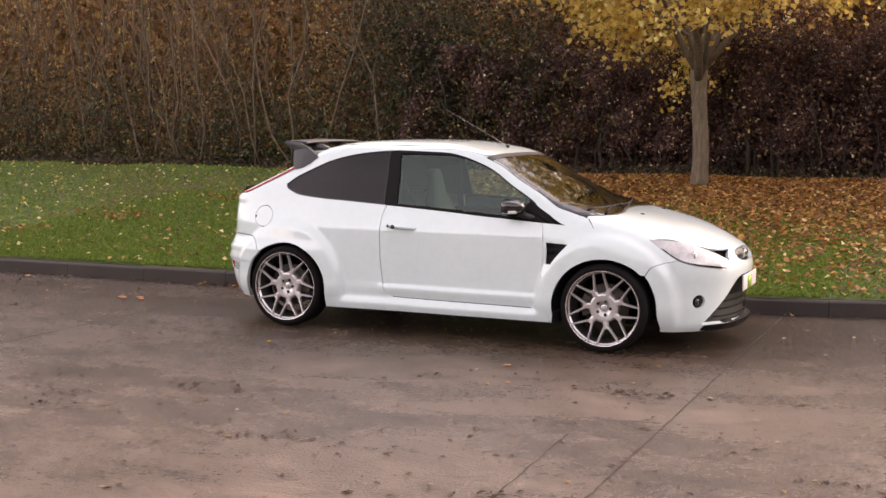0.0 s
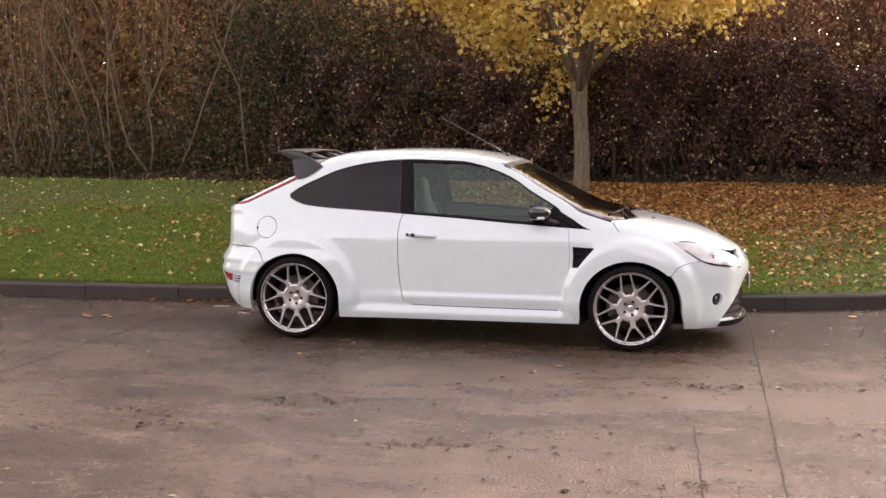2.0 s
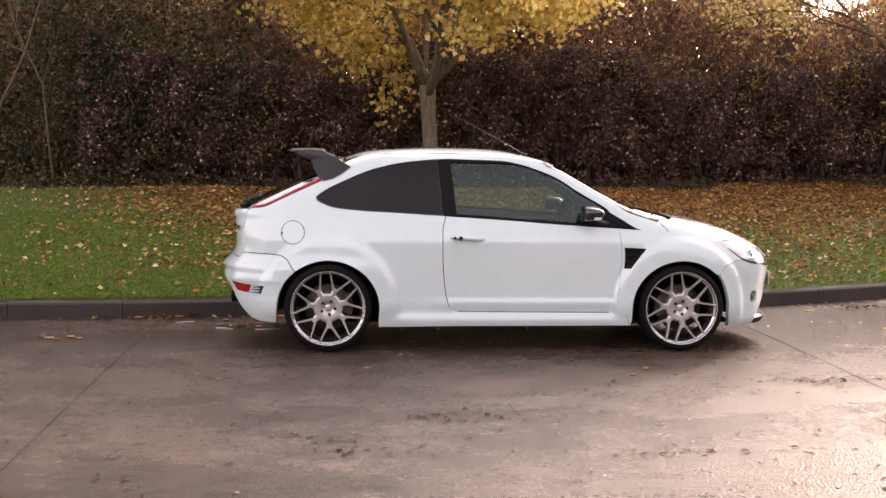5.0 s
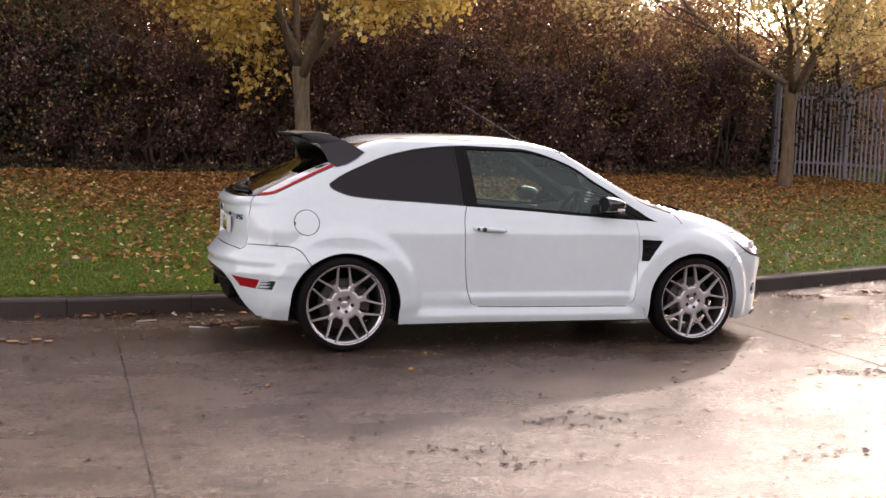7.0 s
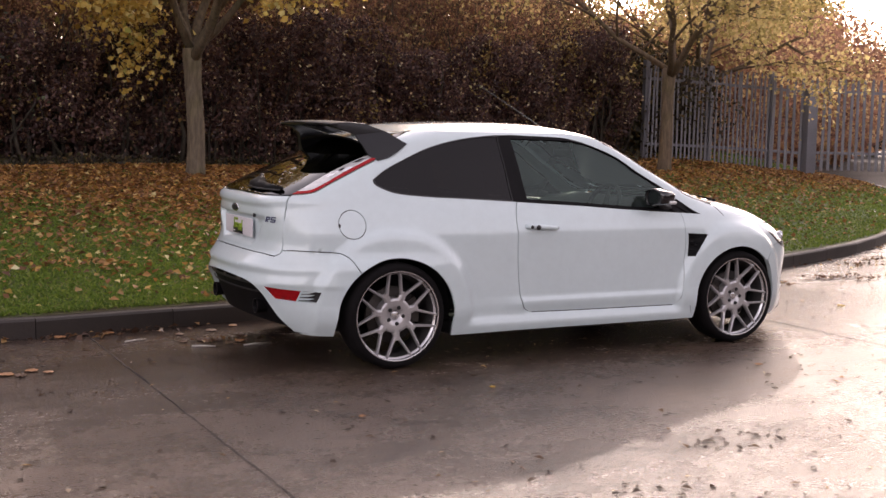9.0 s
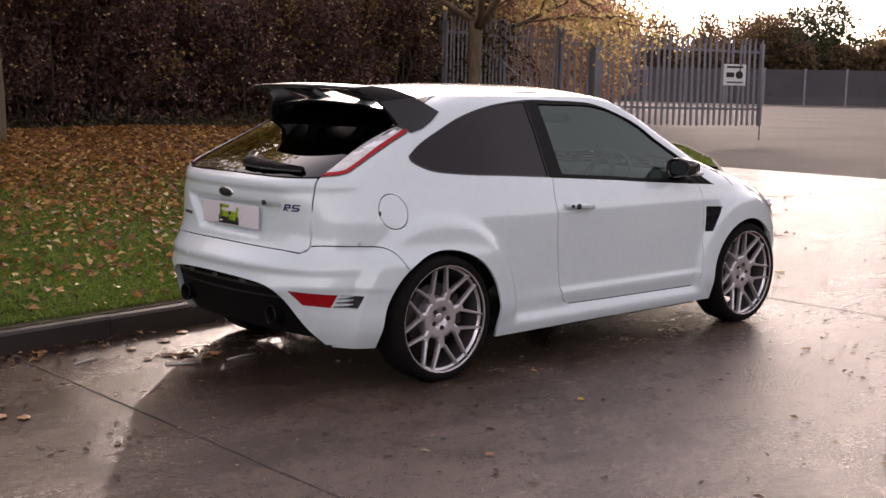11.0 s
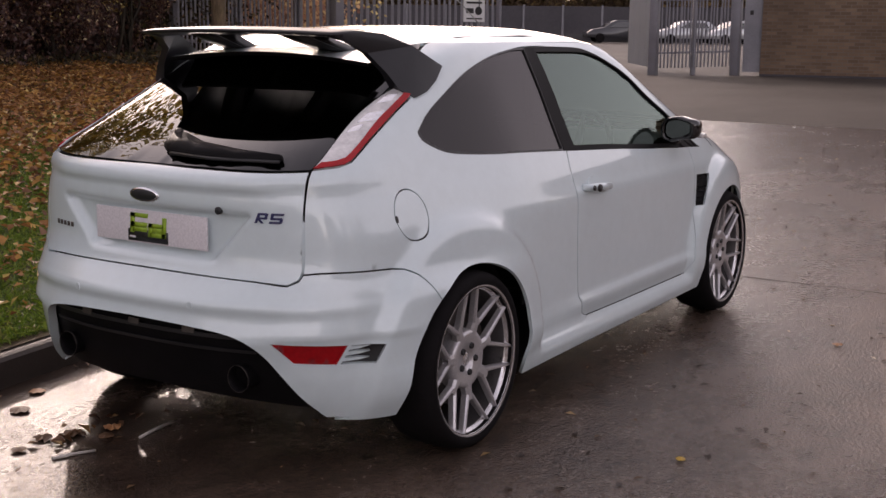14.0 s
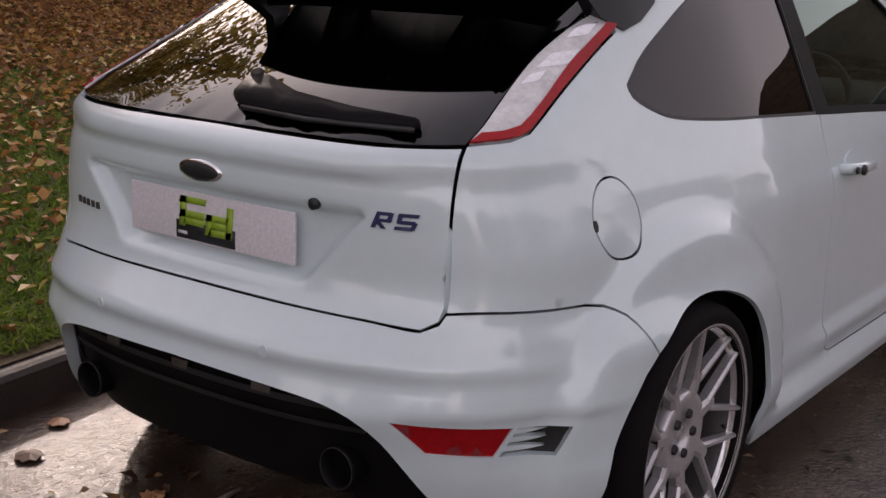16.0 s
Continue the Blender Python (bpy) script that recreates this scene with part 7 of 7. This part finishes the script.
bld = empty("brick_building", (23.0, 5.88, 0.3))
tagged(bld, "long brown brick building beside the yard", "building")
bm = box_bm((0, 0, -0.4), (0.4, 20.0, 6.5))
bmesh.ops.transform(bm, matrix=Matrix.Rotation(radians(180 + 8), 4, "Z") @ Matrix.Translation((-0.4, 0, 0)), verts=bm.verts)
part("wall", bm, BRICK, bld, flat=True)
bm = box_bm((-0.03, 0, -0.4), (0.43, 20.03, 0.16))
bmesh.ops.transform(bm, matrix=Matrix.Rotation(radians(180 + 8), 4, "Z") @ Matrix.Translation((-0.4, 0, 0)), verts=bm.verts)
part("plinth", bm, FARGREY, bld, flat=True)


def far_fence():
    f = empty("boundary_fence")
    tagged(f, "dark grey boundary fence on a low wall", "fence")
    a, b = Vector((60.0, 53.0, 0.5)), Vector((84.0, 9.0, 0.5))
    d = b - a
    u = d.normalized()
    nrm = Vector((-u.y, u.x, 0))
    L = d.length
    part("low_wall", prism_bm([a, a + nrm * 0.25, a + nrm * 0.25 + Vector((0, 0, 0.55)), a + Vector((0, 0, 0.55))], d), CARDARK, f, flat=True)
    n = int(L / 2.6)
    for i in range(n):
        p, q = a + u * (L * i / n + 0.06), a + u * (L * (i + 1) / n - 0.06)
        z0, z1 = Vector((0, 0, 0.55)), Vector((0, 0, 2.35))
        part("fence_panel", prism_bm([p + z0, q + z0, q + z1, p + z1], nrm * 0.05), FARGREY, f, flat=True)
        bm = box_bm((-0.06, -0.06, 0.0), (0.06, 0.06, 2.42), 0.0)
        bmesh.ops.transform(bm, matrix=Matrix.Translation(a + u * (L * i / n)), verts=bm.verts)
        part("post", bm, GALV, f, flat=True)


far_fence()


def far_car(loc, rz, paint, label):
    """A small parked car, seen far off."""
    c = empty("parked_car", loc)
    tagged(c, label, "car")
    c.rotation_euler = (0, 0, rz)
    prof = [(-2.1, 0.32), (-2.12, 0.62), (-2.02, 0.92), (-1.75, 1.0), (-1.35, 1.36), (-0.9, 1.46), (0.15, 1.44), (0.55, 1.30), (1.0, 0.98), (1.75, 0.86), (2.08, 0.68), (2.12, 0.34)]
    bm = bmesh.new()
    rows = []
    for y, s in ((-0.86, 0.93), (-0.80, 1.0), (0.80, 1.0), (0.86, 0.93)):
        rows.append([bm.verts.new((x * (0.985 if s < 1 else 1), y * (0.84 if z > 1.05 else 1.0), 0.32 + (z - 0.32) * s)) for x, z in prof])
    for a, b in zip(rows, rows[1:]):
        for j in range(len(prof)):
            bm.faces.new((a[j], a[(j + 1) % len(prof)], b[(j + 1) % len(prof)], b[j]))
    bm.faces.new(rows[0]), bm.faces.new(rows[-1][::-1])
    bmesh.ops.recalc_face_normals(bm, faces=bm.faces)
    part("body", bm, paint, c)
    for k in (1, -1):
        q = [(-1.25, k * 0.868, 0.98), (-1.05, k * 0.80, 1.33), (0.12, k * 0.80, 1.33), (0.72, k * 0.868, 0.98)]
        part("side_window", prism_bm(q, (0, k * 0.01, 0)), GLOSS_BLACK, c, flat=True)
        for x in (-1.3, 1.3):
            bm = lathe_bm([(0.0005, 0.10), (0.20, 0.10), (0.30, 0.09), (0.31, 0.0), (0.30, -0.09), (0.0005, -0.09)], (x, k * 0.80, 0.31), 20)
            part("wheel", bm, RUBBER, c)
    part("rear_screen", prism_bm([(-1.77, -0.6, 1.01), (-1.77, 0.6, 1.01), (-1.40, 0.55, 1.345), (-1.40, -0.55, 1.345)], (-0.01, 0, 0.01)), GLOSS_BLACK, c, flat=True)
    part("windscreen", prism_bm([(1.0, -0.62, 1.0), (1.0, 0.62, 1.0), (0.57, 0.56, 1.30), (0.57, -0.56, 1.30)], (0.01, 0, 0.01)), GLOSS_BLACK, c, flat=True)


for loc, rz, m, lab in (((70.5, 25.9, 0.5), 2.3, CARSILVER, "silver hatchback parked behind the palisade"), ((71.5, 23.0, 0.5), 2.5, CARSILVER, "pale silver saloon parked behind the palisade"), ((69.5, 30.2, 0.5), 2.2, CARDARK, "dark grey car parked by the boundary fence")):
    far_car(loc, rz, m, lab)

house = empty("house", (98, 60, 0.5))
tagged(house, "distant house with a brown tiled roof", "house")
house.scale = (0.62, 0.62, 0.84)
bm = box_bm((-6, -5, 0), (6, 5, 5.0))
part("wall", bm, BRICK, house, flat=True)
bm = bmesh.new()
vs = [bm.verts.new(p) for p in ((-6.6, -5.6, 4.9), (6.6, -5.6, 4.9), (6.6, 5.6, 4.9), (-6.6, 5.6, 4.9), (-3.6, 0, 8.2), (3.6, 0, 8.2))]
for f in ((0, 1, 5, 4), (1, 2, 5), (2, 3, 4, 5), (3, 0, 4), (3, 2, 1, 0)):
    bm.faces.new([vs[i] for i in f])
part("roof", bm, ROOFTILE, house, flat=True)
for x in (-3, 0, 3):
    part("window", box_bm((x - 0.6, -5.04, 2.9), (x + 0.6, -4.98, 4.1)), GLOSS_BLACK, house, flat=True)


# ---- woods round about ----
def wood(name, line, depth, height, n, leaf, size, label, base=0.5, seed=1, gap=1.9):
    """Far trees along a line: crowns of unequal height and breadth that run into one another."""
    g = np.random.default_rng(seed)
    pts = np.array(line, float)
    seg = np.r_[0, np.cumsum(np.linalg.norm(np.diff(pts, axis=0), axis=1))]
    nc = max(2, int(seg[-1] / gap))
    cs = np.linspace(0, seg[-1], nc) + g.normal(0, gap * 0.3, nc)
    cx = np.interp(cs, seg, pts[:, 0]) + g.normal(0, depth, nc)
    cy = np.interp(cs, seg, pts[:, 1]) + g.normal(0, depth, nc)
    top, rad = height * g.uniform(0.55, 1.0, nc), gap * g.uniform(0.8, 1.5, nc)
    k = g.choice(nc, n, p=(top * rad) / (top * rad).sum())
    u = g.beta(1.4, 1.15, n)
    ring = np.sqrt(np.clip(1 - ((u - 0.55) / 0.5) ** 2, 0.02, 1)) * rad[k] * np.sqrt(g.uniform(0, 1, n))
    a = g.uniform(0, math.tau, n)
    lump = 1 + 0.22 * np.sin(3 * a + 7 * u + k) + 0.12 * np.sin(7 * a - 11 * u)
    x, y = cx[k] + ring * lump * np.cos(a), cy[k] + ring * lump * np.sin(a)
    z = base + u * top[k] * (1 + 0.05 * np.sin(9 * a + k))
    sz = g.uniform(size[0], size[1], n)
    core = (g.uniform(0, 1, n) < 0.4) & (u < 0.75) & (ring < 0.7 * rad[k])
    sz[core] *= 1.9
    return scatter(name, np.stack([x, y, z], -1), sz, leaf, wide=0.8, label=label, category="trees")


FARLEAF = leafy("far_brown_leaves", [(0.0, (0.080, 0.052, 0.036)), (0.6, (0.17, 0.112, 0.068)), (0.9, (0.26, 0.18, 0.085)), (1.0, (0.36, 0.25, 0.10))], 0.6, 0.7)
FARGREEN = leafy("far_green_leaves", [(0.0, (0.030, 0.034, 0.018)), (0.6, (0.065, 0.070, 0.032)), (1.0, (0.13, 0.12, 0.05))], 0.6, 0.4)
wood("far_wood", [(58, 75), (75, 66), (92, 40), (100, 10), (104, -15)], 2.0, 7.6, 190000, FARLEAF, (0.10, 0.24), "distant brown autumn trees beyond the yard", seed=2)
wood("far_wood", [(84, 84), (104, 60), (118, 20), (122, -20)], 3.0, 8.6, 80000, FARLEAF, (0.18, 0.38), "taller distant trees in thin brown leaf", seed=5)
wood("far_scrub", [(58, 73), (76, 63), (93, 38), (101, 8), (104, -10)], 0.8, 5.2, 70000, FARLEAF, (0.22, 0.45), "dense brown scrub along the boundary fence", seed=31, gap=1.3)
wood("fence_shrubs", [(12.0, 14.2), (16, 17.0), (22, 21), (30, 27)], 1.0, 5.2, 80000, RUSSET, (0.06, 0.13), "russet shrubs behind the palisade fence", seed=4)
wood("fence_shrubs", [(9.0, 12.4), (10.6, 13.2), (12.4, 14.0)], 0.5, 3.0, 16000, UNDERGROWTH, (0.05, 0.11), "low russet shrubs behind the end of the fence", seed=21, gap=1.1)
wood("fence_shrubs", [(27, 27), (34, 33), (40, 36)], 1.2, 7.0, 24000, FARGREEN, (0.12, 0.26), "dark evergreen trees behind the yard", seed=9)
wood("far_tree", [(88, 52), (92, 47)], 0.6, 9.5, 9000, FARGREEN, (0.16, 0.34), "round-topped dark tree standing above the far wood", seed=14)
wood("rear_wood", [(-62, 10), (-52, -14), (-34, -28), (-8, -31), (20, -31), (60, -26)], 2.5, 9.5, 34000, FARLEAF, (0.45, 0.85), "row of trees across the road", base=0.0, seed=6, gap=3.2)


# ---- loose leaves and sticks on the road ----
def maple_leaf(x, y, size, turn, curl, m, label="curled brown maple leaf lying on the road"):
    bm = bmesh.new()
    size *= 0.62
    tips = [(0.0, -0.40), (0.17, -0.30), (0.33, -0.24), (0.36, -0.02), (0.42, 0.14), (0.29, 0.27), (0.15, 0.38), (0.0, 0.40), (-0.14, 0.42), (-0.26, 0.27), (-0.40, 0.18), (-0.35, -0.04), (-0.33, -0.22), (-0.14, -0.28)]
    c = bm.verts.new((0, 0, 0.012))
    vs = [bm.verts.new((a * size, b * size, curl * size * (0.5 * a * a + 0.12 * math.sin(3.1 * k + turn)) + 0.004)) for k, (a, b) in enumerate(tips)]
    for j in range(len(vs)):
        bm.faces.new((c, vs[j], vs[(j + 1) % len(vs)]))
    ext = bmesh.ops.extrude_face_region(bm, geom=list(bm.faces))
    for v in ext["geom"]:
        if isinstance(v, bmesh.types.BMVert):
            v.co.z += 0.002
    bmesh.ops.recalc_face_normals(bm, faces=bm.faces)
    o = part("fallen_leaf", bm, m, None, flat=True)
    o.matrix_world = pose(x, y, float(base_z(x)) + 0.004, 0, 0, turn)
    return tagged(o, label, "leaf", "leaves on the road")


TANLEAF = grainy("tan_leaf", (0.26, 0.11, 0.045), (0.42, 0.20, 0.085), 14, 90, 0.5, 0.3)
BROWNLEAF = grainy("brown_leaf", (0.08, 0.042, 0.022), (0.17, 0.085, 0.042), 14, 90, 0.5, 0.3)
GOLDLEAF = grainy("golden_leaf", (0.42, 0.24, 0.03), (0.58, 0.36, 0.06), 14, 90, 0.5, 0.3)
SPOTS = [(-3.45, -0.24, 0.17, TANLEAF), (-3.30, -0.18, 0.15, TANLEAF), (-3.38, -0.30, 0.13, BROWNLEAF), (-3.22, -0.26, 0.12, TANLEAF), (-3.52, -0.16, 0.12, BROWNLEAF),
         (-2.95, 0.86, 0.17, TANLEAF), (-2.80, 0.98, 0.16, TANLEAF), (-2.62, 0.92, 0.17, TANLEAF), (-2.48, 1.0, 0.14, BROWNLEAF), (-3.15, 0.95, 0.15, BROWNLEAF), (-2.2, 0.7, 0.12, BROWNLEAF),
         (-1.95, 0.78, 0.16, BROWNLEAF), (-1.75, 0.92, 0.13, TANLEAF), (-2.25, 0.42, 0.11, BROWNLEAF), (3.35, 0.15, 0.13, GOLDLEAF), (3.1, 1.25, 0.15, GOLDLEAF), (4.4, 1.6, 0.16, BROWNLEAF), (4.7, 1.75, 0.14, BROWNLEAF), (5.5, 1.6, 0.15, BROWNLEAF),
         (-2.02, 0.40, 0.15, BROWNLEAF), (-1.90, 0.33, 0.13, TANLEAF), (-2.12, 0.45, 0.14, BROWNLEAF), (-1.98, 0.28, 0.12, BROWNLEAF), (-5.3, 0.55, 0.14, TANLEAF), (-4.9, 0.72, 0.12, BROWNLEAF), (-1.05, -1.55, 0.07, GOLDLEAF), (1.05, -2.1, 0.06, TANLEAF), (-2.0, -1.9, 0.07, TANLEAF), (0.85, -1.6, 0.10, TANLEAF)]
for i, (x, y, s, m) in enumerate(SPOTS):
    maple_leaf(x, y, s, float(rng.uniform(0, 360)), float(rng.uniform(0.15, 0.55)), m)
PALESTICK = grainy("pale_stick", (0.40, 0.36, 0.32), (0.55, 0.50, 0.46), 10, 80, 0.6, 0.2)
for a, b in (((-1.92, 0.17, 0.006), (-1.72, 0.20, 0.006)), ((-2.24, 0.26, 0.006), (-2.10, 0.20, 0.006)), ((-2.6, 0.55, 0.006), (-2.45, 0.60, 0.006))):
    tagged(part("stick", tube_bm([a, ((a[0] + b[0]) / 2, (a[1] + b[1]) / 2 + 0.004, 0.007), b], [0.006, 0.0065, 0.005], 6), PALESTICK), "short pale stick lying on the road", "stick", "sticks on the road")
